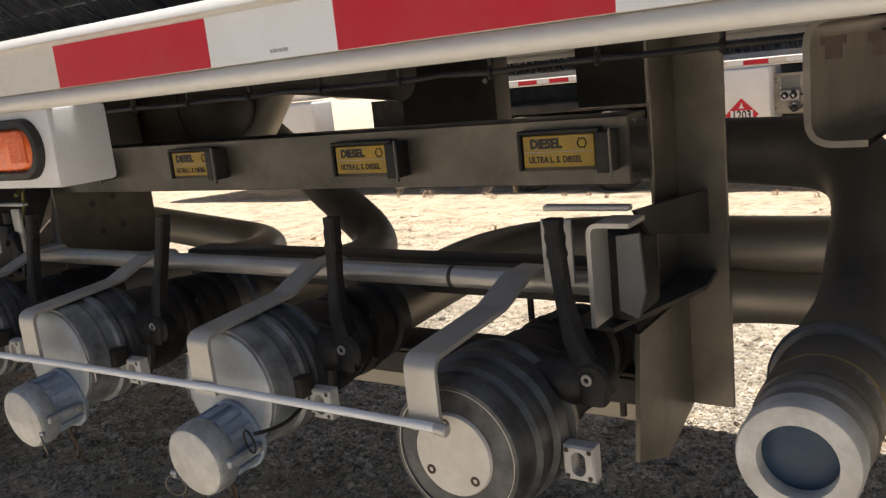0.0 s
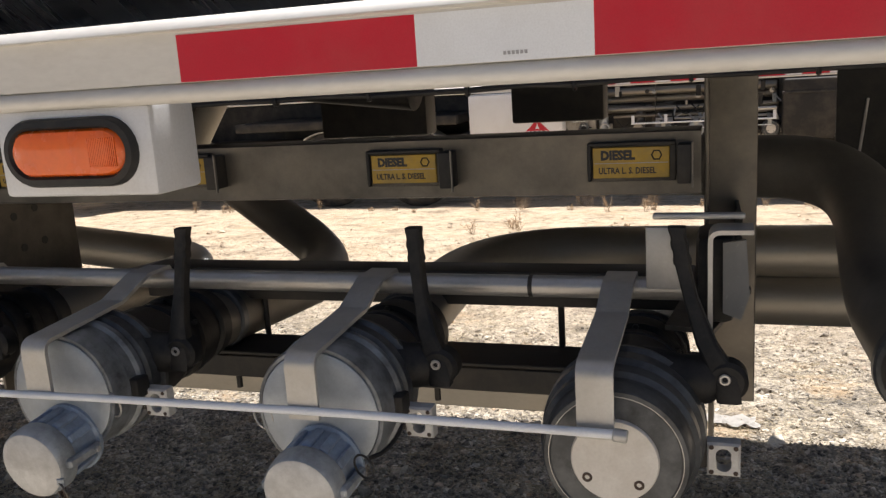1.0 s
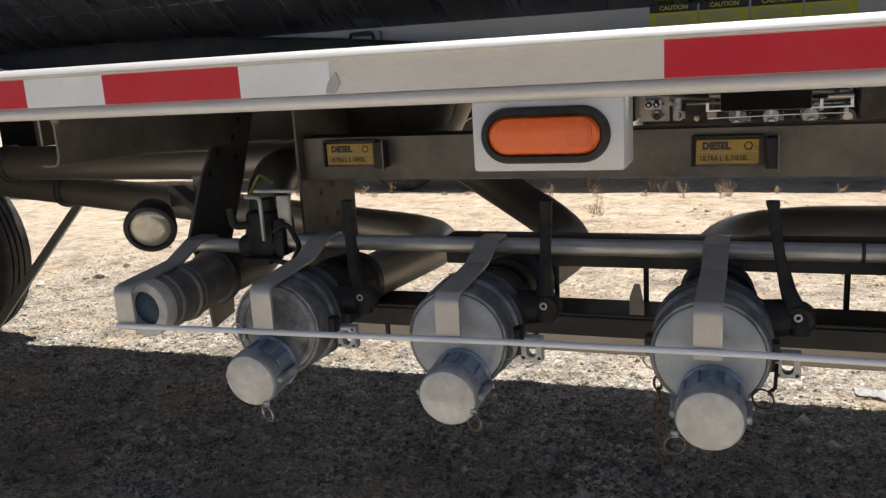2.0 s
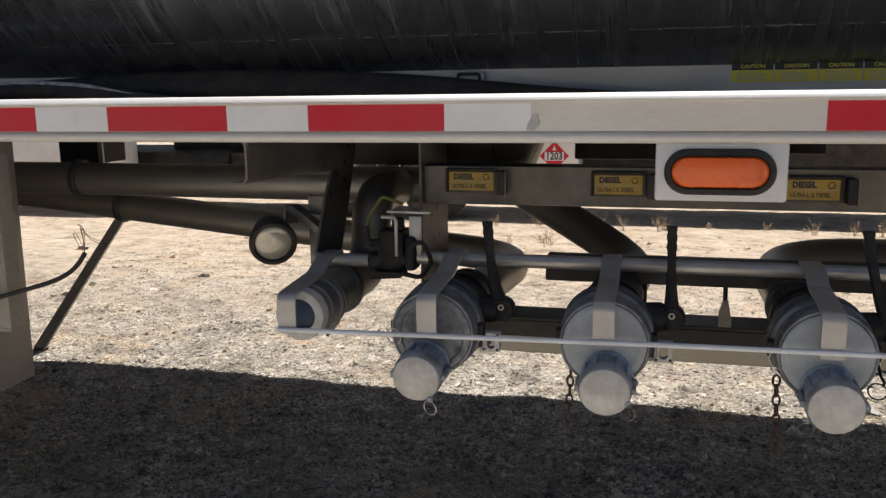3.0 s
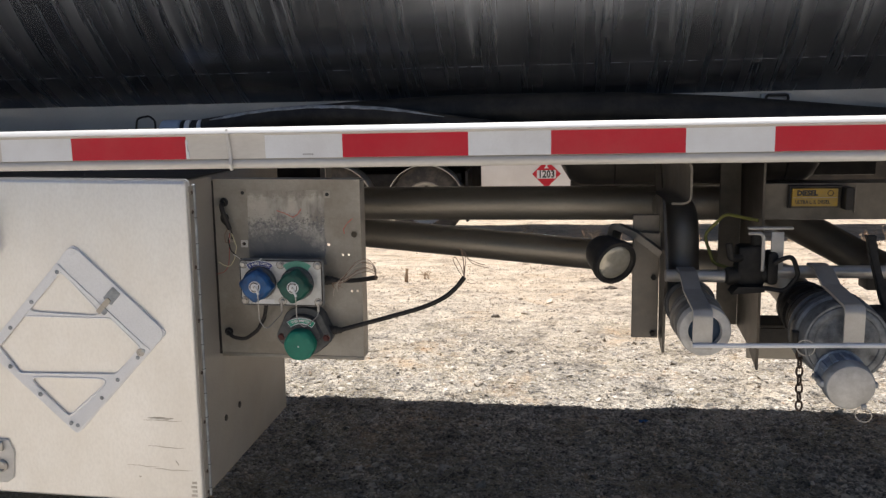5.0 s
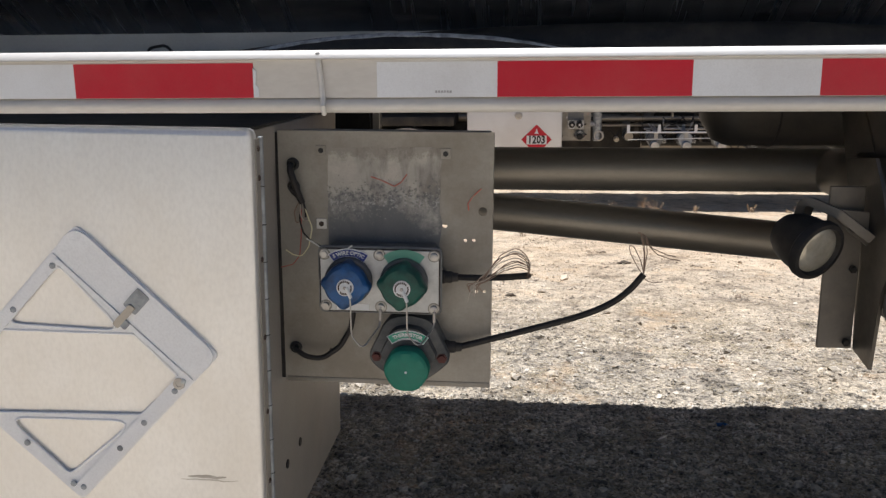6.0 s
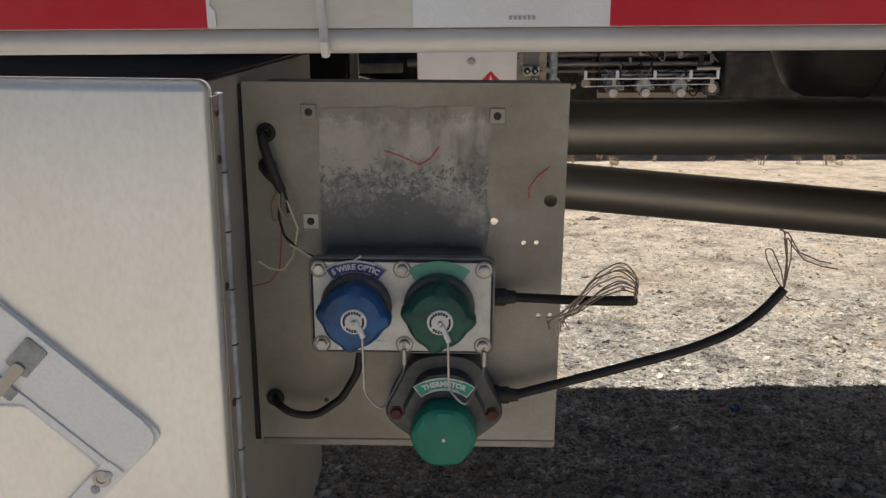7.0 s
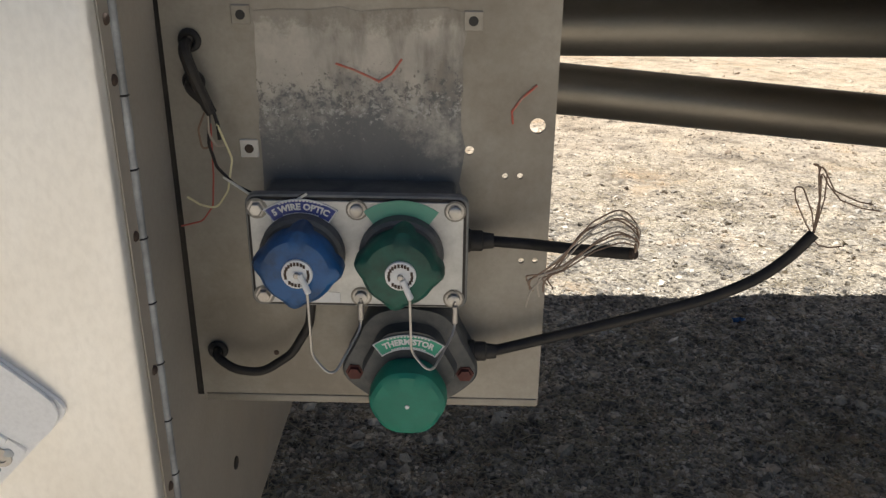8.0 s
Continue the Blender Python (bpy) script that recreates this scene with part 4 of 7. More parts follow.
def outrigger(x, flip):
    """A channel from the rail back to the frame; its flanges point to -x (flip -1) or +x."""
    t = thing("outrigger", (x, 1.0, 1.24), "pressed aluminium channel outrigger holding the side rail", "bracket", "rail outriggers")
    s = 0.038 * flip
    line = fillet([(x + s, 0, 1.329), (x, 0, 1.329), (x, 0, 1.243), (x + s, 0, 1.243)], 0.016, 5)
    bm = bmesh.new()
    rings = []
    for y, dz in ((0.745, 0.0), (1.02, -0.008), (1.30, -0.035)):
        ring = []
        for p in line:
            low = (1.329 - p.z) / 0.086
            ring.append((p.x, y, p.z + dz * low))
        rings.append(ring)
    n_ = len(line)
    for off in (0.0, 0.005):
        vs = []
        for ring in rings:
            row = []
            for k, p in enumerate(ring):
                a, b = Vector(ring[max(k - 1, 0)]), Vector(ring[min(k + 1, n_ - 1)])
                t2 = (b - a).normalized()
                nrm = Vector((t2.z, 0, -t2.x)) * (1 if flip > 0 else -1)
                row.append(bm.verts.new(Vector(p) + nrm * off))
            vs.append(row)
        if off == 0.0:
            first = vs
        for a, b in zip(vs, vs[1:]):
            for k in range(n_ - 1):
                bm.faces.new((a[k], a[k + 1], b[k + 1], b[k]))
    for k in range(n_ - 1):
        bm.faces.new((first[0][k], first[0][k + 1], vs[0][k + 1], vs[0][k]))
    part("channel", bm, frame_metal, t)
    return t


outrigger(-2.346, -1)
out_r = outrigger(-0.361, 1)
for x in (-0.346, -0.315):
    part("bolt", lathe((x, 0.75, 1.318), (0, 0, -1), [(0, 0), (0, 0.009), (0.006, 0.009), (0.006, 0.006), (0.016, 0.006), (0.016, 0)], 6), rust, out_r)

# lower angle and dark bar behind the valves
angle = thing("valve_support_angle", (-1.4, 1.3, 0.72), "long dusty angle bar under the loading valves", "beam")
# Upper legs dark, hanging leg paler: light bounced off the ground is in the colours.
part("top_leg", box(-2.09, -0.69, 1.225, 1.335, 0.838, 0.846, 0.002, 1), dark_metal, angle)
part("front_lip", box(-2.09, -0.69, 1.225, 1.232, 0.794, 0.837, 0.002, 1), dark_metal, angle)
part("hanging_leg", box(-2.09, -0.69, 1.328, 1.335, 0.718, 0.837, 0.002, 1), pipe_metal, angle)
for x in (-1.93, -1.565, -1.15, -0.74):
    part("bolt", lathe((x, 1.26, 0.793), (0, 0, -1), [(-0.002, 0), (-0.002, 0.011), (0.008, 0.011), (0.008, 0.006), (0.035, 0.006), (0.035, 0)], 8), dark_metal, angle)
part("pointed_tab", prism([(-1.352, 0.847), (-1.322, 0.847), (-1.322, 0.868), (-1.331, 0.914), (-1.342, 0.914), (-1.352, 0.885)], "y", 1.225, 1.231), frame_metal, angle)
bar = thing("valve_cross_bar", (-1.3, 1.33, 0.93), "dark steel bar behind the lock tube", "beam")
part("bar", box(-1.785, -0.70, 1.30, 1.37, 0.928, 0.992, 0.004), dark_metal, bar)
for x in (-1.53, -1.33, -0.93):
    part("hanger", rod((x, 1.33, 0.845), (x, 1.33, 0.927), 0.006, 8), dark_metal, bar)

# black boxes under the tank
for xa, xb, y, zb in ((-1.80, -1.465, 2.2, 1.166), (-1.215, -0.96, 2.2, 1.188)):
    t = thing("equipment_box", ((xa + xb) / 2, y, zb), "plain black sheet-metal box hung under the tank", "box", "black boxes under the tank")
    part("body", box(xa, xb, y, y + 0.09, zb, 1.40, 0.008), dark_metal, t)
    part("bolt", rod((xb - 0.03, y - 0.004, zb + 0.12), (xb - 0.03, y + 0.002, zb + 0.12), 0.008, 8), steel, t)

air = thing("air_tank", (-2.08, 1.58, 1.18), "black cylindrical air tank strapped under the frame", "tank")
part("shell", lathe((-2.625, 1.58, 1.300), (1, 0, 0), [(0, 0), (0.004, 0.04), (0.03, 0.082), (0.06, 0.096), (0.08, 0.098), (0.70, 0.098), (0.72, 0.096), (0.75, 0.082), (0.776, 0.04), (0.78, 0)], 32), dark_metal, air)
for x in (-2.46, -1.96):
    part("strap", torus((x, 1.58, 1.300), (1, 0, 0), 0.0985, 0.003, 32, 6), lever_black, air)
    part("hanger", box(x - 0.012, x + 0.012, 1.574, 1.586, 1.399, 1.43, 0.001, 1), lever_black, air)

rp = thing("cross_plate", (-0.1, 2.45, 1.0), "dark upright plate with a thin pale edge under the tank", "panel")
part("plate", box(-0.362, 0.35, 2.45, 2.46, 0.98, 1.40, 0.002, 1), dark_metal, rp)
part("pale_edge", rod((-0.285, 2.446, 1.20), (-0.305, 2.446, 1.02), 0.004, 8), strap_metal, rp)
hg = thing("pipe_hanger", (-3.55, 1.80, 1.18), "dark pipe hanger plate with a pale angle edge", "bracket")
part("plate", box(-3.635, -3.478, 1.79, 1.80, 1.172, 1.40, 0.002, 1), dark_metal, hg)
part("side_plate", box(-3.476, -3.470, 1.79, 1.95, 1.175, 1.40, 0.001, 1), dark_metal, hg)
part("angle_edge", box(-3.468, -3.450, 1.785, 1.795, 1.165, 1.40, 0.001, 1), strap_metal, hg)

# ---- pipes ----
def pipe(name, pts, r, label, bend=0.16, rings=(), mat=None):
    line = fillet(pts, bend, 12)
    t = thing(name, line[len(line) // 2], label, "pipe", "product pipes")
    part("run", sweep(line, r, 28), mat or pipe_metal, t)
    for p, d in rings:
        part("coupling", lathe(Vector(p) - Vector(d).normalized() * 0.012, d, [(0, r - 0.002), (0, r + 0.007), (0.004, r + 0.010), (0.020, r + 0.010), (0.024, r + 0.007), (0.024, r - 0.002)], 28), collar_metal, t, "dark pipe coupling")
    return t


PR = 0.0555
pipe("vapor_pipe", [(-6.2, 1.64, 1.148), (-1.95, 1.64, 1.133), (-1.85, 1.78, 1.40)], PR, "dusty grey vapour pipe running under the tank", 0.12, [((-3.435, 1.64, 1.138), (1, 0, 0))])
pipe("vapor_elbow", [(-2.288, 0.98, 0.932), (-2.285, 1.34, 0.935), (-2.283, 1.36, 1.133), (-2.283, 1.63, 1.133)], PR, "short grey elbow pipe up from the vapour adapter", 0.12, [((-2.287, 1.10, 0.933), (0, 1, 0))])
pipe("product_pipe", [(-6.2, 1.95, 1.262), (-3.05, 1.832, 0.983), (-1.915, 1.775, 0.884), (-1.975, 1.12, 0.905)], 0.053, "dusty grey product pipe sloping down to a valve", 0.2, [((-3.42, 1.846, 1.016), (1, -0.037, -0.089))])
pipe("product_pipe", [(-2.50, 1.98, 1.44), (-2.43, 1.97, 1.240), (-2.20, 1.96, 1.236), (-1.553, 1.77, 0.880), (-1.603, 1.12, 0.905)], PR, "grey product pipe bending down from the tank to a valve", 0.2, [((-1.597, 1.26, 0.902), (0, 1, 0))], pipe_shaded)
pipe("product_pipe", [(2.4, 1.75, 0.942), (-1.20, 1.76, 0.926), (-1.18, 1.12, 0.905)], PR, "dusty grey product pipe curving forward to a valve", 0.30, [((-1.183, 1.22, 0.908), (0, 1, 0))])
pipe("product_pipe", [(2.4, 1.75, 0.825), (-0.765, 1.75, 0.827), (-0.775, 1.12, 0.880)], PR, "lower grey product pipe curving forward to a valve", 0.2, [((-0.772, 1.27, 0.868), (0, 1, 0))])
pipe("vapor_elbow", [(-1.1, 1.82, 1.122), (-0.75, 1.72, 1.122), (-0.41, 1.60, 1.122), (-0.405, 1.36, 0.93), (-0.396, 0.93, 0.932)], 0.062, "large dusty pipe bending down to the end adapter", 0.22, [((-0.398, 1.06, 0.932), (0.02, -1, 0))], elbow_unlit)

# ---- lock tube, rod ----
tube = thing("lock_tube", (-1.4, 1.10, 1.02), "round grey aluminium tube above the valves", "tube")
part("tube", rod((-2.085, 1.10, 1.021), (-0.70, 1.10, 1.021), 0.0165, 20), tube_metal, tube)
for x in (-0.93,):
    part("joint", rod((x - 0.004, 1.10, 1.021), (x + 0.004, 1.10, 1.021), 0.0175, 20), dark_metal, tube)
tube2 = thing("lock_tube", (-2.29, 1.10, 1.01), "short grey aluminium tube above the vapour adapter", "tube")
part("tube", rod((-2.352, 1.10, 1.008), (-2.20, 1.10, 1.008), 0.0165, 20), tube_metal, tube2)
part("sleeve", rod((-2.20, 1.10, 1.008), (-2.085, 1.10, 1.016), 0.024, 16), dark_metal, tube2)
lock_rod = thing("lock_rod", (-1.55, 0.80, 0.92), "thin pale lock rod running through the strap ends", "rod")
part("rod", sweep([(-2.322, 0.806, 0.9063), (-1.9, 0.803, 0.915), (-1.5, 0.802, 0.924), (-1.1, 0.801, 0.929), (-0.768, 0.800, 0.928)], 0.0055, 12), tape_white, lock_rod)
part("tip", rod((-0.775, 0.800, 0.928), (-0.758, 0.800, 0.926), 0.0078, 12), strap_metal, lock_rod)

# small actuator between the posts
act = thing("air_actuator", (-2.14, 1.09, 0.95), "small black actuator with a bent lever and air line", "actuator")
part("body", box(-2.175, -2.105, 1.075, 1.14, 0.985, 1.09, 0.012), lever_black, act)
part("side_housing", box(-2.103, -2.075, 1.07, 1.13, 0.99, 1.075, 0.010), lever_black, act)
part("spindle", rod((-2.125, 1.10, 1.088), (-2.125, 1.10, 1.118), 0.016, 14), lever_black, act)
part("elbow_fitting", sweep(fillet([(-2.165, 1.08, 1.06), (-2.195, 1.065, 1.06), (-2.20, 1.065, 1.10)], 0.012, 4), 0.009, 10), lever_black, act)
part("loop_hose", sweep(fillet([(-2.09, 1.06, 1.05), (-2.05, 1.05, 1.075), (-2.03, 1.06, 1.02), (-2.06, 1.07, 0.975), (-2.11, 1.07, 0.985)], 0.025, 5), 0.006, 8), cable_black, act)
part("lower_bracket", prism([(-2.19, 0.968), (-2.11, 0.975), (-2.11, 0.988), (-2.175, 0.988)], "y", 1.06, 1.12), lever_black, act)
part("bent_lever", sweep(fillet([(-2.155, 1.06, 1.126), (-2.118, 1.06, 1.126), (-2.118, 1.06, 1.03)], 0.014, 5), 0.0045, 8), strap_metal, act)
part("top_bar", box(-2.15, -2.04, 1.085, 1.10, 1.131, 1.138, 0.002), strap_metal, act)
part("flat", box(-2.093, -2.062, 1.085, 1.092, 1.025, 1.125, 0.002), strap_metal, act)
part("air_line", sweep(fillet([(-2.12, 1.12, 1.15), (-2.19, 1.18, 1.16), (-2.24, 1.20, 1.10), (-2.22, 1.16, 1.03), (-2.17, 1.12, 1.02)], 0.03, 6), 0.0045, 8), air_hose, act, "thin olive air line")

# ---- loading adapters ----
def strap(x, z_tube, y_tube, front_y, z_top, z_low, name_parent, w=0.0435):
    pts = fillet([(x, front_y, z_low), (x, front_y, z_top), (x, 0.982, z_top + 0.0115), (x, 1.055, z_tube + 0.0185), (x, y_tube + 0.012, z_tube + 0.0185)], 0.018, 5)
    pts += [Vector((x, y_tube + 0.0185, z_tube + 0.008))]
    return sweep(pts, 0, flat=(w, 0.006), up=(1, 0, 0))


def lever(x, parent, tilt=1.0):
    """A black butterfly-valve lever with its boss and a pale pivot bolt."""
    part("valve_boss", lathe((x - 0.105, 0.975, 0.925), (1, 0, 0.12), [(0, 0.05), (0.03, 0.044), (0.055, 0.034), (0.085, 0.032), (0.095, 0.026), (0.105, 0)], 16), lever_black, parent)
    line = [Vector((x + 0.004, 0.958, 0.912)), Vector((x, 0.962, 0.945)), Vector((x - 0.016, 0.972, 0.985)), Vector((x - 0.030, 0.990, 1.04)), Vector((x - 0.037, 1.002, 1.080))]
    widths = [0.030, 0.036, 0.026, 0.018, 0.019]
    for k in range(10):
        line.append(line[4].lerp(Vector((x - 0.043, 1.014, 1.131)), (k + 0.5) / 10))
        widths.append(0.0225 if k % 4 < 2 else 0.0195)
    line = [Vector((x + (p.x - x) * tilt, p.y, p.z)) for p in line]
    bm = bmesh.new()
    rings = []
    for i, (p, w) in enumerate(zip(line, widths)):
        rings.append([bm.verts.new(p + Vector((sx * w / 2, sy * 0.011, 0))) for sx, sy in ((-1, -0.7), (-0.7, -1), (0.7, -1), (1, -0.7), (1, 0.7), (0.7, 1), (-0.7, 1), (-1, 0.7))])
    for a, b in zip(rings, rings[1:]):
        for k in range(8):
            bm.faces.new((a[k], a[(k + 1) % 8], b[(k + 1) % 8], b[k]))
    bm.faces.new(rings[0][::-1])
    bm.faces.new(rings[-1])
    h = part("lever", bm, lever_black, parent, "black ribbed valve lever")
    part("hub", rod((x + 0.002, 0.952, 0.938), (x + 0.002, 0.985, 0.938), 0.027, 20), lever_black, h)
    part("pivot_bolt", torus((x, 0.9485, 0.944), (0, 1, 0), 0.0055, 0.0022, 12, 6), steel, h)
    return h


def lug(x, z, parent, y=0.905):
    """A cast ear with a slot."""
    bm = bmesh.new()
    n_ = 16
    outer, inner = [], []
    for k in range(n_):
        a = 2 * math.pi * k / n_
        c, s = math.cos(a), math.sin(a)
        f = 1 / max(abs(c), abs(s))
        outer.append((x + c * f * 0.020, z + s * f * 0.022))
        inner.append((x + c * 0.0095, z + (0.006 if s > 0 else -0.006) + s * 0.0095))
    rings = [[bm.verts.new((p[0], yy, p[1])) for p in src] for src, yy in ((outer, y + 0.02), (outer, y + 0.003), ([(x + (p[0] - x) * 0.88, z + (p[1] - z) * 0.88) for p in outer], y), (inner, y), (inner, y + 0.02))]
    for a, b in zip(rings, rings[1:]):
        for k in range(n_):
            bm.faces.new((a[k], a[(k + 1) % n_], b[(k + 1) % n_], b[k]))
    l = part("lug", bm, cap_face, parent, "cast lug with a slot")
    for sx, sz in ((-1, -1), (1, -1), (1, 1), (-1, 1)):
        part("lug_rivet", lathe((x + sx * 0.0145, y + 0.0005, z + sz * 0.0165), (0, -1, 0), [(-0.001, 0.0034), (0.0012, 0.003), (0.0018, 0)], 10), rust, l)
    part("lug_arm", box(x - 0.06, x - 0.018, y + 0.006, y + 0.03, z - 0.016, z + 0.014, 0.004), dark_metal, parent)
    return l


def valve_body(x, z, parent):
    part("valve_body", lathe((x, 1.13, z), (0, -1, 0), [(0, 0.058), (0, 0.076), (0.018, 0.076), (0.018, 0.067), (0.036, 0.066), (0.040, 0.074), (0.054, 0.074), (0.058, 0.068), (0.075, 0.078), (0.13, 0.080), (0.145, 0.088), (0.16, 0.088)], 32), lever_black, parent, "black valve body")
    part("coupling", lathe((x, 1.215, z), (0, -1, 0), [(0, 0.060), (0.002, 0.068), (0.030, 0.070), (0.034, 0.062), (0.050, 0.062), (0.054, 0.072), (0.080, 0.072), (0.082, 0.060)], 28), lever_black, parent)
    for k in range(6):
        a = radians(30 + 60 * k)
        part("flange_bolt", rod((x + 0.070 * math.cos(a), 1.131, z + 0.070 * math.sin(a)), (x + 0.070 * math.cos(a), 1.105, z + 0.070 * math.sin(a)), 0.005, 6), dark_metal, parent)


def capped_adapter(x, label, ring_side=1, cap_shift=0.0, rings=(), tilt=1.0, face=0):
    """A bottom-loading valve closed by a dust cap, with a smaller cam-lock cap on the dust cap's lower part."""
    z = 0.905
    t = thing("loading_adapter", (x, 1.0, 0.80), label, "valve", "bottom-loading adapters")
    valve_body(x, z, t)
    part("collar", lathe((x, 0.975, z), (0, -1, 0), [(0, 0.080), (0.002, 0.098), (0.014, 0.101), (0.018, 0.094), (0.026, 0.094), (0.03, 0.100), (0.046, 0.100), (0.05, 0.094), (0.058, 0.094)], 40), collar_metal, t, "dark grooved adapter collar")
    part("dust_cap", lathe((x, 0.918, z), (0, -1, 0), [(0, 0.090), (0.0, 0.098), (0.010, 0.099), (0.014, 0.093), (0.030, 0.093), (0.034, 0.096), (0.062, 0.095), (0.069, 0.0925), (0.0695, 0.088), (0.066, 0.086)], 48), cap_side, t, "dark stained cast dust cap")
    if face:
        part("cap_plate", lathe((x, 0.853, z), (0, -1, 0), [(0, 0.0865), (0.004, 0.086), (0.006, 0.083), (0.006, 0.072), (0.0045, 0.070), (0.0045, 0.060), (0.0065, 0.057), (0.0065, 0.0)], 48), cap_side, t, "ringed grey cap plate")
    else:
        part("cap_plate", lathe((x, 0.853, z), (0, -1, 0), [(0, 0.0865), (0.006, 0.0862), (0.0085, 0.083), (0.0095, 0.07), (0.0095, 0.0)], 48), cap_plate, t, "flat pale grey-blue cap plate")
    for sx in (-1, 1):
        part("cam_ear", box(x + sx * 0.097 - 0.010, x + sx * 0.097 + 0.010, 0.885, 0.915, z - 0.018, z + 0.014, 0.004), dark_metal, t)
    sx_, sz = x + 0.002 + cap_shift, z - 0.068
    drop = Vector((0, -1, -0.10)).normalized()
    sc = Vector((sx_, 0.852, sz + 0.002))
    small = part("drain_cap", lathe(sc, drop, [(0, 0.046), (0.003, 0.054), (0.010, 0.055), (0.013, 0.050), (0.020, 0.0485), (0.052, 0.0485), (0.056, 0.050), (0.060, 0.050)], 48), cap_blue, t, "weathered blue anodised cam-lock neck")
    cup = part("cap_cup", lathe(sc + drop * 0.058, drop, [(0, 0.046), (0.0, 0.0525), (0.004, 0.0545), (0.024, 0.0535), (0.030, 0.0520), (0.0325, 0.0495)], 48), cap_metal, small, "grey cast cap cup")
    part("end_disc", lathe(sc + drop * 0.0895, drop, [(-0.002, 0.050), (0.0008, 0.0500), (0.0022, 0.0480), (0.0028, 0.0)], 40), cap_face, small, "pale scuffed end disc")
    side = Vector((1, 0, 0))
    lift = drop.cross(side).normalized()
    for deg in (30, 62, 90, 118, 150, 212, 328):
        u = side * math.cos(radians(deg)) + lift * math.sin(radians(deg))
        w = drop.cross(u)
        m = Matrix.Translation(sc + drop * 0.034 + u * 0.0485) @ Matrix((u, drop, w)).transposed().to_4x4()
        part("neck_rib", box(-0.004, 0.0048, -0.021, 0.022, -0.0065, 0.0065, 0.0016, 1, None, m), cap_blue, small)
    for s2 in (-1, 1):
        px = sx_ + s2 * 0.056
        part("cam_arm", box(px - 0.0055, px + 0.0055, 0.772, 0.838, sz - 0.012, sz + 0.002, 0.003, 1, None), cap_metal, small)
        part("cam_pin", rod((px - 0.009, 0.826, sz - 0.005), (px + 0.009, 0.826, sz - 0.005), 0.0045, 10), steel, small)
    for rx, rz, mat in rings:
        part("pull_ring", torus((sx_ + rx, 0.764, sz + rz), (0.45 if rx > 0 else -0.3, 1, 0.15), 0.0165, 0.0015, 20, 6), mat, small)
        part("ring_tab", box(sx_ + rx - 0.006, sx_ + rx + 0.006, 0.761, 0.768, sz + rz + 0.012, sz + rz + 0.024, 0.002, 1), cap_metal, small)
    part("side_ring", torus((x + ring_side * 0.088, 0.850, z - 0.012), (0.3, 1, 0.1), 0.019, 0.0016, 20, 6), steel, t)
    part("hold_down_strap", strap(x, 1.021, 1.10, 0.808, 1.000, 0.914, t), strap_metal, t, "bent flat aluminium hold-down strap")
    lever(x + 0.135, t, tilt)
    lug(x + 0.120, z - 0.030, t)
    return t


ad1 = capped_adapter(-1.975, "grey loading valve with capped drain, held by a strap", -1, -0.016, ((0.030, -0.070, steel),), 1.0, 1)
ad2 = capped_adapter(-1.603, "grey loading valve with capped drain and key rings", 1, 0.005, ((0.046, -0.046, frame_metal),), 0.1)
ad3 = capped_adapter(-1.173, "grey loading valve with capped drain beside an open-faced one", -1, 0.004, ((-0.052, -0.052, frame_metal),))

part("pull_ring", torus((-1.091, 0.800, 0.858), (0.35, 1, 0.1), 0.0165, 0.0016, 22, 6), cable_black, ad3)
part("ring_cord", sweep(spline([(-1.082, 0.802, 0.870), (-1.074, 0.825, 0.868), (-1.072, 0.86, 0.868), (-1.070, 0.895, 0.880)]), 0.0030, 8), cable_black, ad3)


def open_adapter(x):
    z = 0.878
    t = thing("loading_adapter", (x, 1.0, 0.78), "loading valve with an uncapped white poppet plate", "valve", "bottom-loading adapters")
    valve_body(x, z + 0.01, t)
    part("collar", lathe((x, 0.975, z), (0, -1, 0), [(0, 0.080), (0.004, 0.100), (0.02, 0.104), (0.028, 0.098), (0.036, 0.098), (0.042, 0.104), (0.062, 0.103), (0.068, 0.096), (0.078, 0.095), (0.084, 0.099), (0.098, 0.098), (0.104, 0.092), (0.120, 0.090)], 48), collar_metal, t, "dark grooved adapter collar")
    part("face_ring", lathe((x, 0.862, z), (0, -1, 0), [(0, 0.080), (0.0, 0.091), (0.020, 0.0885), (0.024, 0.086), (0.0245, 0.080), (0.023, 0.0785)], 48), collar_metal, t)
    part("bright_edge", torus((x, 0.8382, z), (0, 1, 0), 0.0805, 0.0009, 48, 6), steel, t, "worn bright edge line")
    part("seal", lathe((x, 0.84, z), (0, -1, 0), [(0, 0.0790), (0.0005, 0.0785), (0.002, 0.070), (0.003, 0.0525)], 48), collar_metal, t, "dark scuffed face seal")
    pl = part("poppet_plate", lathe((x, 0.838, z), (0, -1, 0), [(0, 0.0530), (0.004, 0.0525), (0.006, 0.0510), (0.0062, 0.0)], 48), plate_white, t, "off-white poppet plate")
    for a in (98, 215, 316):
        bx, bz = x + 0.040 * math.cos(radians(a)), z + 0.040 * math.sin(radians(a))
        part("screw", lathe((bx, 0.832, bz), (0, -1, 0), [(-0.002, 0.0065), (0.0008, 0.0062), (0.0008, 0.003), (-0.001, 0.0028), (-0.001, 0)], 14), rust, pl)
    part("hold_down_strap", strap(x - 0.018, 1.021, 1.10, 0.812, 1.004, 0.916, t), strap_metal, t, "bent flat aluminium hold-down strap")
    lever(x + 0.125, t, 1.42)
    lug(x + 0.124, z - 0.026, t, 0.912)
    return t


ad4 = open_adapter(-0.778)


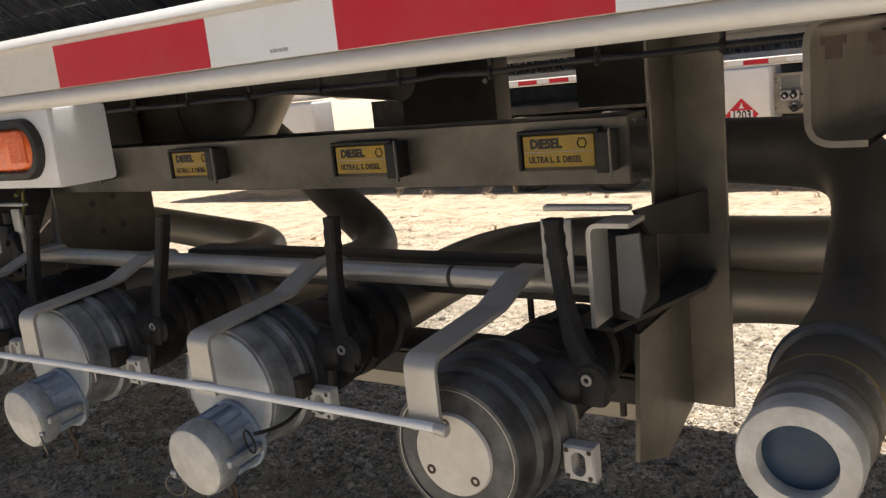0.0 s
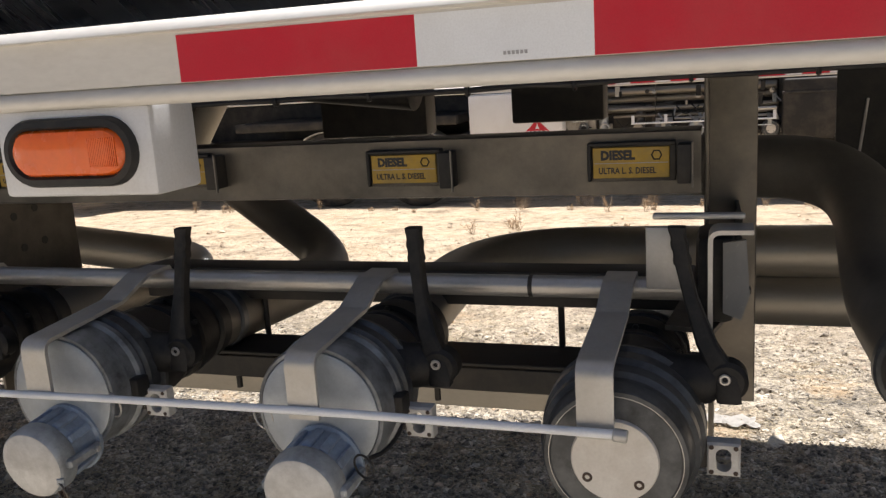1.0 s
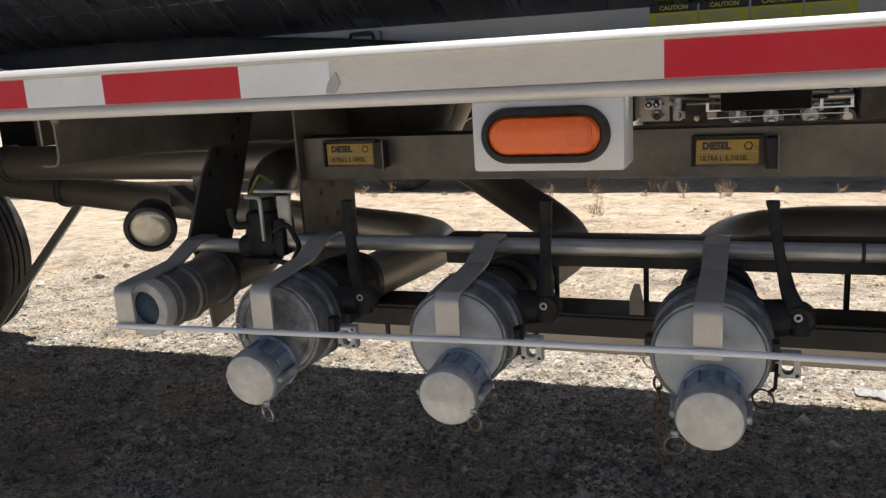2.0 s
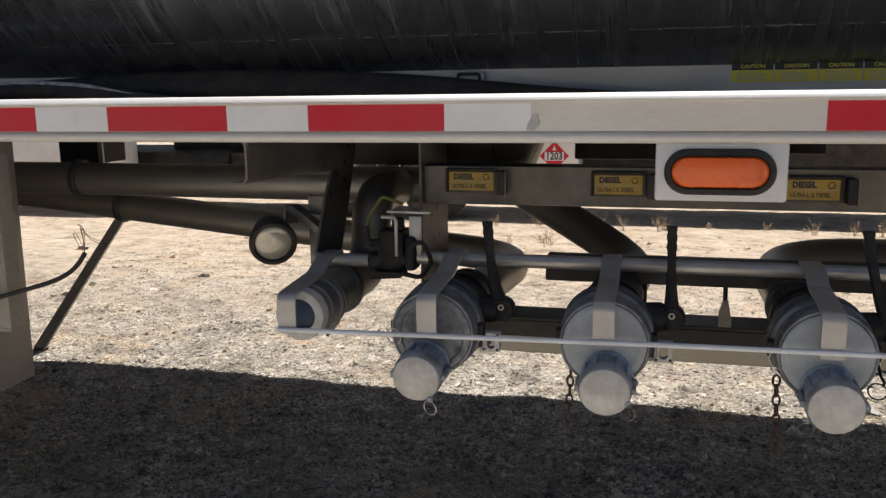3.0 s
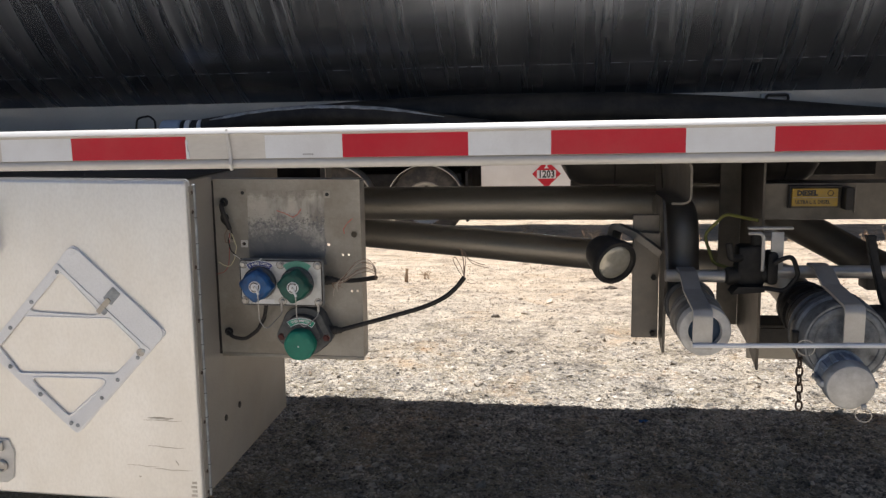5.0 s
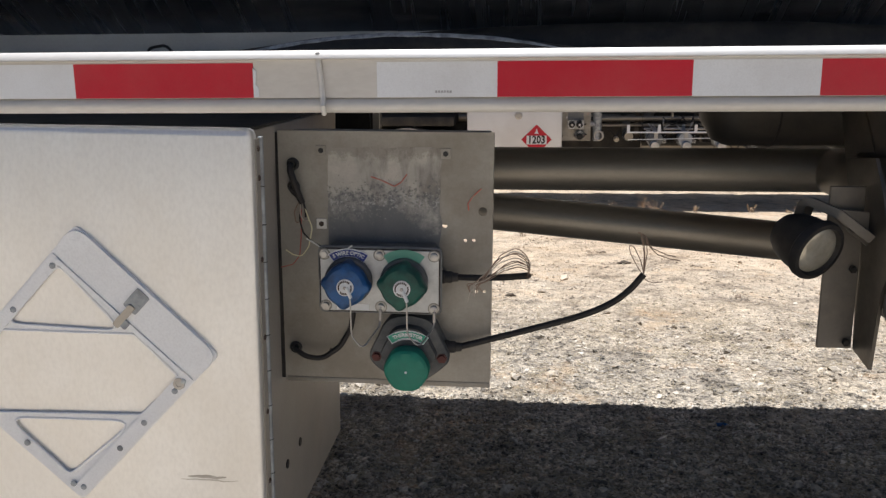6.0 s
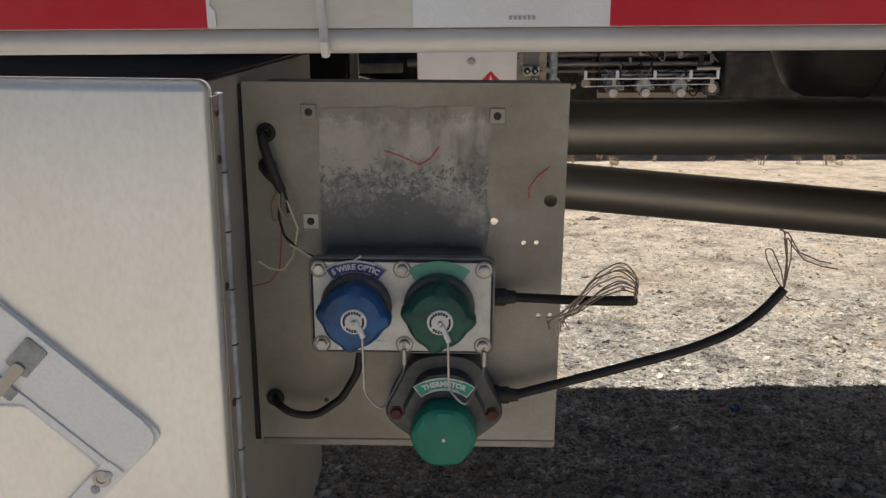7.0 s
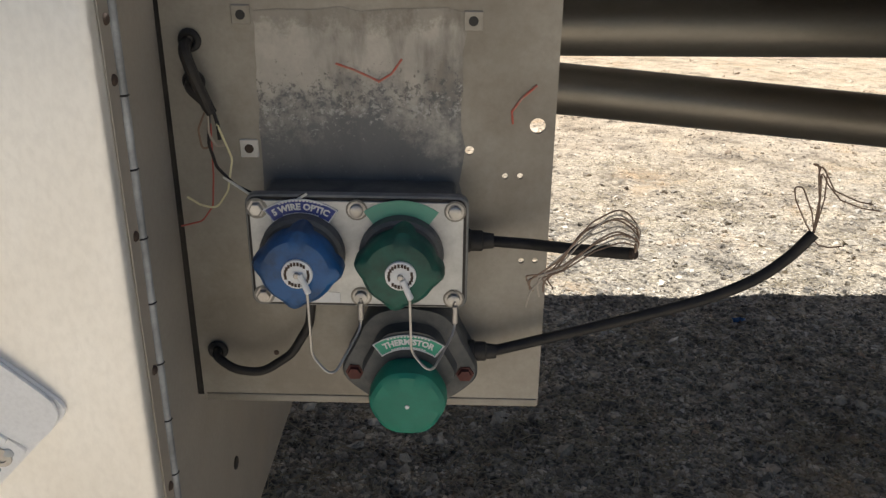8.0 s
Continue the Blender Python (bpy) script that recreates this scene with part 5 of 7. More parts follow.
def vapor_adapter(x, z, y0, r, strapped, label):
    """A stub adapter with a dark blue poppet inside."""
    t = thing("vapor_adapter", (x, y0 + 0.08, z - r), label, "valve", "vapour adapters")
    part("body", lathe((x, y0 + 0.17, z), (0, -1, 0), [(0, r * 0.95), (0.03, r * 0.95), (0.035, r * 1.02), (0.055, r * 1.02), (0.06, r * 0.94), (0.085, r * 0.94), (0.09, r * 0.99), (0.112, r * 0.99), (0.117, r * 0.93), (0.134, r * 0.93), (0.138, r * 0.9)], 40), adapter_grey, t)
    part("mouth_ring", lathe((x, y0 + 0.034, z), (0, -1, 0), [(0, r * 0.9), (0.004, r * 0.97), (0.028, r * 0.97), (0.0335, r * 0.93), (0.034, r * 0.90), (0.034, r * 0.62), (0.026, r * 0.60), (0.009, r * 0.60)], 40), cap_face, t, "pale worn mouth ring")
    part("poppet", lathe((x, y0 + 0.022, z), (0, -1, 0), [(0, r * 0.61), (0.004, r * 0.605), (0.006, r * 0.5), (0.007, 0)], 32), seal_blue, t, "dark blue poppet inside the mouth")
    part("band", torus((x, y0 + 0.13, z), (0, 1, 0), r * 1.025, 0.0016, 32, 6), adapter_grey if strapped else band_ochre, t)
    if strapped:
        part("hold_down_strap", strap(x - 0.012, 1.008, 1.10, 0.812, 0.985, 0.897, t), strap_metal, t, "bent flat aluminium hold-down strap")
    return t


vapor_adapter(-2.288, 0.928, 0.850, 0.062, True, "small grey vapour adapter with dark blue poppet under a strap")
vapor_adapter(-0.396, 0.932, 0.846, 0.060, False, "grey vapour adapter with dark blue poppet, no strap")

# ---- hanging chains ----
def chain(x, y, z, links, sway, label):
    t = thing("chain", (x, y, z), label, "chain", "hanging chains")
    for k in range(links):
        p = (x + sway * k * 0.35, y, z - 0.021 * k)
        part("link", torus(p, (1, 0.2, 0) if k % 2 else (0.2, 1, 0), 0.0068, 0.0026, 14, 6, None, 1.85, (0.15 * sway / 0.01 * 0.1, 0, 1)), rust, t)
    return t


chain(-2.062, 0.90, 0.862, 7, 0.002, "short rusty chain hanging from a loading valve")
chain(-1.675, 0.89, 0.845, 8, -0.002, "rusty chain hanging beside a capped loading valve")
chain(-1.258, 0.89, 0.835, 8, 0.003, "rusty chain hanging beside a capped loading valve")

# ---- work lamp ----
wl = thing("work_lamp", (-2.489, 1.19, 0.97), "round work lamp with dusty lens in a black rubber bucket", "lamp")
aim = Vector((0.46, -0.84, -0.29)).normalized()
c = Vector((-2.479, 1.130, 1.037))
part("bucket", lathe(c - aim * 0.098, aim, [(0, 0), (0, 0.026), (0.010, 0.038), (0.030, 0.049), (0.060, 0.056), (0.085, 0.0575), (0.090, 0.0625), (0.100, 0.0625), (0.106, 0.060), (0.107, 0.0515), (0.098, 0.0475)], 40), rubber, wl, "black rubber lamp bucket")
part("lens", lathe(c - aim * 0.001, aim, [(0, 0.0485), (0.004, 0.044), (0.007, 0.03), (0.008, 0)], 32), lens_glass, wl, "dusty clear lens")
part("arm", sweep(fillet([(-2.478, 1.245, 1.075), (-2.470, 1.232, 1.122), (-2.415, 1.205, 1.098), (-2.352, 1.20, 1.050)], 0.012, 4), 0, flat=(0.036, 0.018), up=(0.45, 0, 0.9)), post_metal, wl)
part("arm_gusset", prism([(-2.440, 1.108), (-2.352, 1.100), (-2.352, 1.03), (-2.385, 1.055)], "y", 1.212, 1.220), post_metal, wl)
part("arm_bolt", rod((-2.385, 1.186, 1.070), (-2.385, 1.21, 1.070), 0.009, 8), dark_metal, wl)

# ---- brace behind the cabinet ----
brace = thing("diagonal_brace", (-3.3, 1.42, 0.6), "flat grey diagonal brace behind the cabinet", "brace")
part("bar", sweep([(-3.620, 2.27, 1.05), (-3.660, 1.61, 0.52)], 0, flat=(0.045, 0.008), up=(1, 0, 0)), strap_metal, brace)
part("foot", box(-3.684, -3.636, 1.322, 1.63, 0.512, 0.520, 0.001, 1), frame_metal, brace)

# ---- cabinet ----
def cabinet():
    X0, X1, Y0, Y1, Z0, Z1 = -5.1, -3.477, 0.711, 1.40, 0.507, 1.306
    XB, YH = -3.494, 0.747
    t = thing("equipment_cabinet", (-4.2, 1.0, Z0), "pale dusty aluminium equipment cabinet under the side rail", "cabinet")
    part("body", box(X0, XB, YH + 0.004, Y1, Z0 - 0.006, Z1 - 0.006, 0.006), cabinet_shaded, t)
    # Black sheet paints the shade of the gap below the rail.
    part("top_cover", box(X0, XB - 0.002, YH + 0.02, Y1, Z1 - 0.0055, Z1 - 0.002, 0.001, 1), rubber, t, "black sheet for the shade over the cabinet top")
    door = part("door", box(X0 + 0.01, X1, Y0 - 0.004, YH - 0.005, Z0, Z1, 0.012, 5), cabinet_metal, t, "pale satin aluminium door with rounded edges")
    part("hinge_leaf", box(X1 + 0.0005, X1 + 0.002, Y0 + 0.012, YH - 0.003, Z0 + 0.012, Z1 - 0.016, 0.0005, 1), cabinet_shaded, t, "riveted hinge leaf along the door's edge")
    hinge = part("hinge", rod((X1 + 0.0025, YH, Z0 + 0.01), (X1 + 0.0025, YH, Z1 - 0.014), 0.0044, 14), cap_metal, t, "long bright piano hinge")
    part("frame_leaf", box(XB + 0.0005, X1 - 0.003, YH - 0.001, YH + 0.0035, Z0 + 0.01, Z1 - 0.03, 0.0008, 1), cabinet_shaded, t)
    z = Z0 + 0.03
    while z < Z1 - 0.04:
        part("knuckle_gap", torus((X1 + 0.0025, YH, z), (0, 0, 1), 0.0044, 0.0009, 14, 4), ink_black, hinge)
        z += 0.0615
    for z in (0.531, 0.585, 0.713, 0.838, 0.967, 1.097, 1.228, 1.274):
        part("rivet", lathe((X1 + 0.0018, YH - 0.012, z), (1, 0, 0), [(-0.002, 0.0050), (0.0005, 0.0049), (0.0022, 0.0035), (0.0028, 0)], 12), rust, t)
    for y, z in ((0.910, 0.655), (1.006, 0.656)):
        part("plug", rod((XB - 0.002, y, z), (XB + 0.002, y, z), 0.009, 14), rubber, t)

    # empty placard holder: a tilted oblong frame with three cut-outs and a hinged flap
    cx, cz, ha, hb = -3.777, 0.915, 0.153, 0.183
    e1, e2 = Vector((math.cos(radians(-43.0)), 0, math.sin(radians(-43.0)))), Vector((math.cos(radians(47.0)), 0, math.sin(radians(47.0))))

    def rounded(poly, rc):
        out = []
        for i in range(len(poly)):
            a, b, c_ = (Vector((*poly[(i + j) % len(poly)], 0)) for j in (-1, 0, 1))
            out += fillet([a, b, c_], rc, 4)[1:-1]
        return [(p.x, p.y) for p in out]

    def oblong(a0, a1, b0, b1, rc):
        return rounded([(cx + e1.x * a + e2.x * b, cz + e1.z * a + e2.z * b) for a, b in ((a0, b0), (a1, b0), (a1, b1), (a0, b1))], rc)

    holes = [rounded([(cx + x, cz + z) for x, z in q], 0.014) for q in (
        [(-0.020, 0.172), (-0.124, 0.070), (0.080, 0.064)],
        [(-0.143, 0.059), (0.098, 0.060), (0.170, -0.012), (0.099, -0.079), (-0.152, -0.086), (-0.212, -0.006)],
        [(-0.134, -0.094), (0.088, -0.090), (-0.032, -0.193)])]
    bm = bmesh.new()
    edges = []
    for loop in [oblong(-ha, ha, -hb, hb, 0.014)] + holes:
        vs = [bm.verts.new((x, Y0 - 0.0045, z)) for x, z in loop]
        edges += [bm.edges.new((vs[k], vs[(k + 1) % len(vs)])) for k in range(len(vs))]
    fill = bmesh.ops.triangle_fill(bm, edges=edges, use_beauty=True)
    top = bmesh.ops.extrude_face_region(bm, geom=[g for g in fill["geom"] if isinstance(g, bmesh.types.BMFace)])
    for g in top["geom"]:
        if isinstance(g, bmesh.types.BMVert):
            g.co.y -= 0.0042
    hold = part("placard_holder", bm, holder_white, t, "empty white diamond placard frame with cut-outs")
    for loop in holes:
        rim = [(x, Y0 - 0.0088, z) for x, z in loop]
        part("rolled_rim", sweep(rim + rim[:1], 0.0022, 8, None, False), holder_white, hold)
    yf = Y0 - 0.0090

    def strip(a0, a1, b0, b1, name, y0, y1, mat=holder_white, rc=0.003):
        return part(name, prism(oblong(a0, a1, b0, b1, rc), "y", y0, y1, None, 0.0006), mat, hold)

    strip(-ha, ha, hb - 0.060, hb, "hinged_flap", yf - 0.0042, yf - 0.0012, holder_white, 0.026)
    strip(-ha + 0.014, ha - 0.022, hb - 0.068, hb - 0.061, "upper_channel", yf - 0.0065, yf + 0.0005)
    strip(ha - 0.026, ha - 0.003, -hb + 0.010, hb - 0.062, "side_channel", yf - 0.0032, yf + 0.0005)
    strip(-ha + 0.003, -ha + 0.022, -hb + 0.010, hb - 0.062, "side_channel", yf - 0.0028, yf + 0.0005)
    strip(-0.014, 0.012, hb - 0.044, hb - 0.006, "spring_clip", yf - 0.0062, yf - 0.0044, cap_metal)
    strip(-0.006, 0.006, hb - 0.080, hb - 0.034, "clip_tongue", yf - 0.0095, yf - 0.0064, bead_metal, 0.004)
    strip(0.004, 0.016, hb - 0.074, hb - 0.060, "clip_hook", yf - 0.0090, yf - 0.0066, cap_metal)
    for a, b in ((ha - 0.014, hb - 0.075), (ha - 0.013, hb - 0.098), (ha - 0.014, 0.005), (ha - 0.014, -0.06), (ha - 0.014, -hb + 0.022), (ha - 0.03, -hb + 0.014), (0.02, -hb + 0.014), (-0.08, -hb + 0.014), (-ha + 0.014, -0.09), (-ha + 0.014, 0.0), (-ha + 0.016, hb - 0.078)):
        p = Vector((cx, 0, cz)) + e1 * a + e2 * b
        part("rivet", lathe((p.x, yf - 0.0030, p.z), (0, -1, 0), [(-0.001, 0.0055), (0.001, 0.005), (0.002, 0.003), (0.0022, 0)], 12), cap_metal, hold)
    p = Vector((cx, 0, cz)) + e1 * (ha - 0.016) + e2 * (hb - 0.083)
    part("grommet_rivet", lathe((p.x, yf - 0.0034, p.z), (0, -1, 0), [(0, 0.0100), (0.0014, 0.0096), (0.0016, 0.0052), (0.0004, 0.0048), (0.0004, 0)], 20), steel, hold)

    # pull handle and paddle latch at the door's far end
    hd = part("pull_handle", sweep(fillet([(-3.962, Y0 - 0.004, 1.13), (-3.962, Y0 - 0.030, 1.14), (-3.962, Y0 - 0.030, 1.235), (-3.962, Y0 - 0.004, 1.245)], 0.012, 5), 0.009, 10), holder_white, t)
    bm = prism([(-4.11, 0.555), (-4.09, 0.538), (-3.992, 0.538), (-3.974, 0.552), (-3.965, 0.62), (-3.978, 0.655), (-4.11, 0.655)], "y", Y0 - 0.009, Y0 - 0.004, None, 0.0015)
    latch = part("paddle_latch", bm, rail_metal, t, "recessed paddle latch plate")
    part("paddle", box(-4.08, -3.99, Y0 - 0.018, Y0 - 0.0095, 0.625, 0.65, 0.004), steel, latch)
    part("lock_barrel", lathe((-4.0, Y0 - 0.009, 0.585), (0, -1, 0), [(0, 0.016), (0.006, 0.016), (0.008, 0.012), (0.004, 0.010), (0.004, 0)], 16), steel, latch)
    # scrapes and a worn sticker low on the door
    for x0, x1, z, th in ((-3.606, -3.540, 0.728, 0.0035), (-3.618, -3.52, 0.7225, 0.0012), (-3.61, -3.515, 0.655, 0.0011), (-3.668, -3.585, 0.603, 0.0009), (-3.60, -3.500, 0.597, 0.0014), (-3.64, -3.632, 0.575, 0.0016)):
        bow = [(x0 + (x1 - x0) * k / 8, z + 0.0035 * noise.noise(Vector((x0 * 9 + k * 0.5, z * 7, 1.0)))) for k in range(9)]
        poly = [(x, zz + th * (0.25 + 0.75 * math.sin(math.pi * k / 8))) for k, (x, zz) in enumerate(bow)] + [(x, zz - th * (0.2 + 0.5 * math.sin(math.pi * k / 8))) for k, (x, zz) in reversed(list(enumerate(bow)))]
        part("scrape", prism(poly, "y", Y0 - 0.0043, Y0 - 0.0035), scrape_grey, door)
    part("scrape", sweep([(-3.541, Y0 - 0.0042, 0.622), (-3.534, Y0 - 0.0042, 0.610)], 0.0012, 5), scrape_grey, door)
    for k in range(4):
        part("worn_sticker", box(-3.505 + 0.003 * (k % 2), -3.490, Y0 - 0.0044, Y0 - 0.0036, 0.530 + 0.011 * k, 0.536 + 0.011 * k), scrape_grey, door)
    return t


cab_near = settle(cabinet(), 1.05, (-3.477, 1.0))

# ---- connector panel ----
def connector_panel():
    X0, X1, Z0, Z1, Y = -3.4895, -3.114, 0.826, 1.284, 0.892
    t = thing("connector_panel", (-3.3, Y, Z0), "stained grey aluminium panel carrying overfill sockets", "panel")
    sheet = part("sheet", pierced_plate(X0, X1, Z0, Z1, Y, Y + 0.004, [(-3.131, 1.148, 0.0078), (-3.161, 1.096, 0.0031), (-3.146, 1.0965, 0.0031), (-3.1405, 1.004, 0.0031), (-3.1262, 1.0045, 0.0031), (-3.197, 1.122, 0.0046)]), panel_metal, t)
    part("return_flange", box(X1 - 0.004, X1, Y + 0.0045, Y + 0.05, Z0 + 0.004, Z1 - 0.004, 0.001, 1), panel_metal, t)
    part("return_flange", box(X0, X0 + 0.004, Y + 0.0045, Y + 0.05, Z0 + 0.004, Z1 - 0.004, 0.001, 1), panel_metal, t)
    # Black strip draws the shadowed gap between the panel and the cabinet side.
    part("edge_seal", box(X0 - 0.012, X0 - 0.0005, Y + 0.002, Y + 0.030, Z0 + 0.004, Z1 - 0.004, 0.001, 1), rubber, t, "black strip for the shade in the gap beside the cabinet")
    part("lower_hem", box(X0 + 0.003, X1 - 0.001, Y - 0.0016, Y + 0.006, Z0 - 0.001, Z0 + 0.0085, 0.0015, 2), panel_metal, t)
    part("top_edge", box(X0 + 0.02, X1 - 0.006, Y + 0.005, Y + 0.06, Z1 - 0.005, Z1 - 0.001, 0.001, 1), panel_metal, t)
    # mottled old adhesive left by a removed plate, with its corner tabs
    rnd = random.Random(21)
    edge = []
    xa, xb, za, zb = -3.402, -3.204, 1.070, 1.256
    for k in range(40):
        s = k / 40 * 4
        i, f = int(s), s - int(s)
        p = [(xa + (xb - xa) * f, za), (xb, za + (zb - za) * f), (xb - (xb - xa) * f, zb), (xa, zb - (zb - za) * f)][i]
        edge.append((p[0] + rnd.uniform(-0.003, 0.003), p[1] + rnd.uniform(-0.003, 0.003)))
    part("residue", prism(edge, "y", Y - 0.0008, Y + 0.001), residue, sheet, "mottled grey adhesive residue")
    for x, z, m_ in ((-3.413, 1.250, panel_metal), (-3.196, 1.247, panel_metal), (-3.415, 1.121, rail_metal)):
        tab = part("corner_tab", box(x - 0.009, x + 0.009, Y - 0.0022, Y + 0.001, z - 0.009, z + 0.009, 0.0008, 1), m_, sheet)
        part("screw_hole", rod((x, Y - 0.0030, z), (x, Y - 0.001, z), 0.0046, 14), rust if x < -3.4 and z < 1.2 else (ink_white if z < 1.2 else ink_black), tab)
    part("rivet_hole", rod((-3.404, Y - 0.0008, 0.888), (-3.404, Y + 0.001, 0.888), 0.003, 12), rust, sheet)
    # crayon marks
    for line in ([(-3.326, 1.206), (-3.308, 1.200), (-3.286, 1.190)], [(-3.286, 1.189), (-3.273, 1.197), (-3.263, 1.211)], [(-3.134, 1.188), (-3.148, 1.175), (-3.157, 1.162), (-3.1555, 1.150)]):
        part("crayon_mark", sweep([(x, Y - 0.0009, z) for x, z in line], 0.0012, 6), ink_red, sheet)

    # socket box with two capped sockets
    sx0, sx1, sz0, sz1, sy = -3.410, -3.197, 0.976, 1.093, 0.836
    sb = part("socket_box", box(sx0 + 0.015, sx1 - 0.012, sy + 0.010, Y - 0.001, sz0 + 0.006, sz1 - 0.001, 0.006, 3), socket_body, t, "grey cast socket box")
    part("box_rim", prism([(sx0 + a, sz0 + b) for a, b in rounded_oblong(sx1 - sx0, sz1 - sz0, 0.010)], "y", sy, sy + 0.0115, None, 0.0012), socket_rim, sb, "worn pale casting rim")
    part("gasket", prism([(sx0 + 0.0022 + a, sz0 + 0.0022 + b) for a, b in rounded_oblong(sx1 - sx0 - 0.0044, sz1 - sz0 - 0.0044, 0.009)], "y", sy - 0.0012, sy - 0.0002), rubber, sb)
    part("face_plate", prism([(sx0 + 0.0048 + a, sz0 + 0.0048 + b) for a, b in rounded_oblong(sx1 - sx0 - 0.0096, sz1 - sz0 - 0.0096, 0.008)], "y", sy - 0.0036, sy - 0.0014, None, 0.0005), socket_plate, sb, "scuffed bright face plate")
    for x, z in ((sx0 + 0.012, sz1 - 0.013), (-3.303, sz1 - 0.013), (sx1 - 0.013, sz1 - 0.013), (sx0 + 0.013, sz0 + 0.013), (-3.301, sz0 + 0.013), (sx1 - 0.013, sz0 + 0.012)):
        part("bolt_stain", rod((x, sy - 0.0038, z), (x, sy - 0.0030, z), 0.0105, 20), adapter_grey, sb)
        part("face_bolt", lathe((x, sy - 0.0035, z), (0, -1, 0), [(0, 0.0088), (0.001, 0.0088), (0.001, 0.0066), (0.0055, 0.0063), (0.006, 0.0055), (0.006, 0)], 6 if x < -3.31 else 12), steel, sb)
    part("maker_sticker", box(-3.378, -3.322, sy - 0.0042, sy - 0.0036, sz0 + 0.006, sz0 + 0.017), tape_white, sb)

    def arc_label(cx, cz, r0, r1, half, y, mat, word, size, border, parent):
        bm = bmesh.new()
        n_ = 14
        f1, f2, b1, b2 = [], [], [], []
        for k in range(n_ + 1):
            a = radians(90 + half - 2 * half * k / n_)
            for row, q, dy in ((f1, r0, 0), (f2, r1, 0), (b1, r0, 0.0006), (b2, r1, 0.0006)):
                row.append(bm.verts.new((cx + q * math.cos(a), y + dy, cz + q * math.sin(a))))
        for k in range(n_):
            bm.faces.new((f1[k], f1[k + 1], f2[k + 1], f2[k]))
            bm.faces.new((f2[k], f2[k + 1], b2[k + 1], b2[k]))
            bm.faces.new((f1[k], b1[k], b1[k + 1], f1[k + 1]))
        lb = part("arc_label", bm, mat, parent)
        rm = (r0 + r1) / 2
        if word:
            part("word", lettering(word, size, (cx, y - 0.0003, cz + rm), depth=0.0001, arc=rm, bold=0.0004), ink_white, lb)
        for dr in (-0.0062, 0.0062):
            bm = bmesh.new()
            for k in range(13):
                a = radians(90 + half * 0.55 - half * 1.1 * k / 12)
                q = Vector((cx + (rm + dr) * math.cos(a), 0, cz + (rm + dr) * math.sin(a)))
                box(q.x - 0.0011, q.x + 0.0011, y - 0.0004, y, q.z - 0.0007, q.z + 0.0007, bm=bm)
            part("fine_print", bm, ink_white if border else mat, lb)
        if border:
            for ra, rb in ((r0, r0 + 0.0012), (r1 - 0.0012, r1)):
                part("border", sweep([(cx + (ra + rb) / 2 * math.cos(radians(90 + half - 2 * half * k / 14)), y - 0.0002, cz + (ra + rb) / 2 * math.sin(radians(90 + half - 2 * half * k / 14))) for k in range(15)], 0.0008, 4), ink_white, lb)
            for sgn in (-1, 1):
                a = radians(90 + sgn * (half - 0.8))
                part("border", sweep([(cx + q * math.cos(a), y - 0.0002, cz + q * math.sin(a)) for q in (r0, r1)], 0.0008, 4), ink_white, lb)
        return lb

    def socket_cap(cx, cz, mat, word, lab, label):
        y1 = 0.796
        nut = part("socket_neck", lathe((cx, sy - 0.004, cz + 0.002), (0, -1, -0.03), [(0, 0.0410), (0.012, 0.0405), (0.014, 0.037), (0.02, 0.036)], 36), socket_body, sb)
        def knob(a, i):
            return 0.955 + (0.17, 0.17, 0.17, 0.17, 0.15, 0.06, 0.0, 0.0)[i] * max(0.0, math.cos(4 * (a + 0.12))) ** 2
        cap = part("socket_cap", lathe((cx, 0.822, cz), (0, -1, 0), [(0, 0.033), (0.0, 0.0370), (0.006, 0.0380), (0.021, 0.0380), (0.028, 0.0362), (0.0325, 0.032), (0.034, 0.022), (0.034, 0)], 60, None, knob), mat, t, label)
        disc = part("cap_disc", lathe((cx + 0.002, 0.788, cz), (0, -1, 0), [(0, 0.0145), (0.0025, 0.0142), (0.003, 0.0128), (0.003, 0)], 28), ink_white, cap)
        bm = bmesh.new()
        for k in range(22):
            a = 2 * math.pi * k / 22
            if k % 11 == 2:
                continue
            p = Vector((cx + 0.002 + 0.0108 * math.cos(a), 0.7845, cz + 0.0108 * math.sin(a)))
            box(p.x - 0.0011, p.x + 0.0011, 0.7846, 0.7849, p.z - 0.0018, p.z + 0.0018, bm=bm)
        part("disc_print", bm, rust, cap)
        part("disc_screw", rod((cx + 0.002, 0.785, cz), (cx + 0.002, 0.781, cz), 0.0028, 10), steel, cap)
        arc_label(cx, cz - 0.0035, 0.0445, 0.0605, 36, sy - 0.0046, lab, word, 0.0088, word is not None, sb)
        return cap

    blue = socket_cap(-3.356, 1.0335, blue_plastic, "5 WIRE OPTIC", label_blue, "blue plastic socket cap")
    green = socket_cap(-3.261, 1.0335, green_plastic, None, label_green_faded, "dark green plastic socket cap")

    # thermistor socket below
    tx, tz = -3.2545, 0.918
    outline = [(0.0, 0.054), (0.030, 0.048), (0.046, 0.034), (0.055, 0.014), (0.0655, -0.006), (0.0705, -0.020), (0.0660, -0.035), (0.042, -0.056), (0.022, -0.068), (0.0, -0.071)]
    prof = [(tx + x, tz + z) for x, z in outline] + [(tx - x, tz + z) for x, z in outline[-2:0:-1]]
    prof = [(p.x, p.z) for p in spline([(x, 0, z) for x, z in prof + prof[:1]], 3)[:-1]]
    n_ = len(prof)
    bm = bmesh.new()
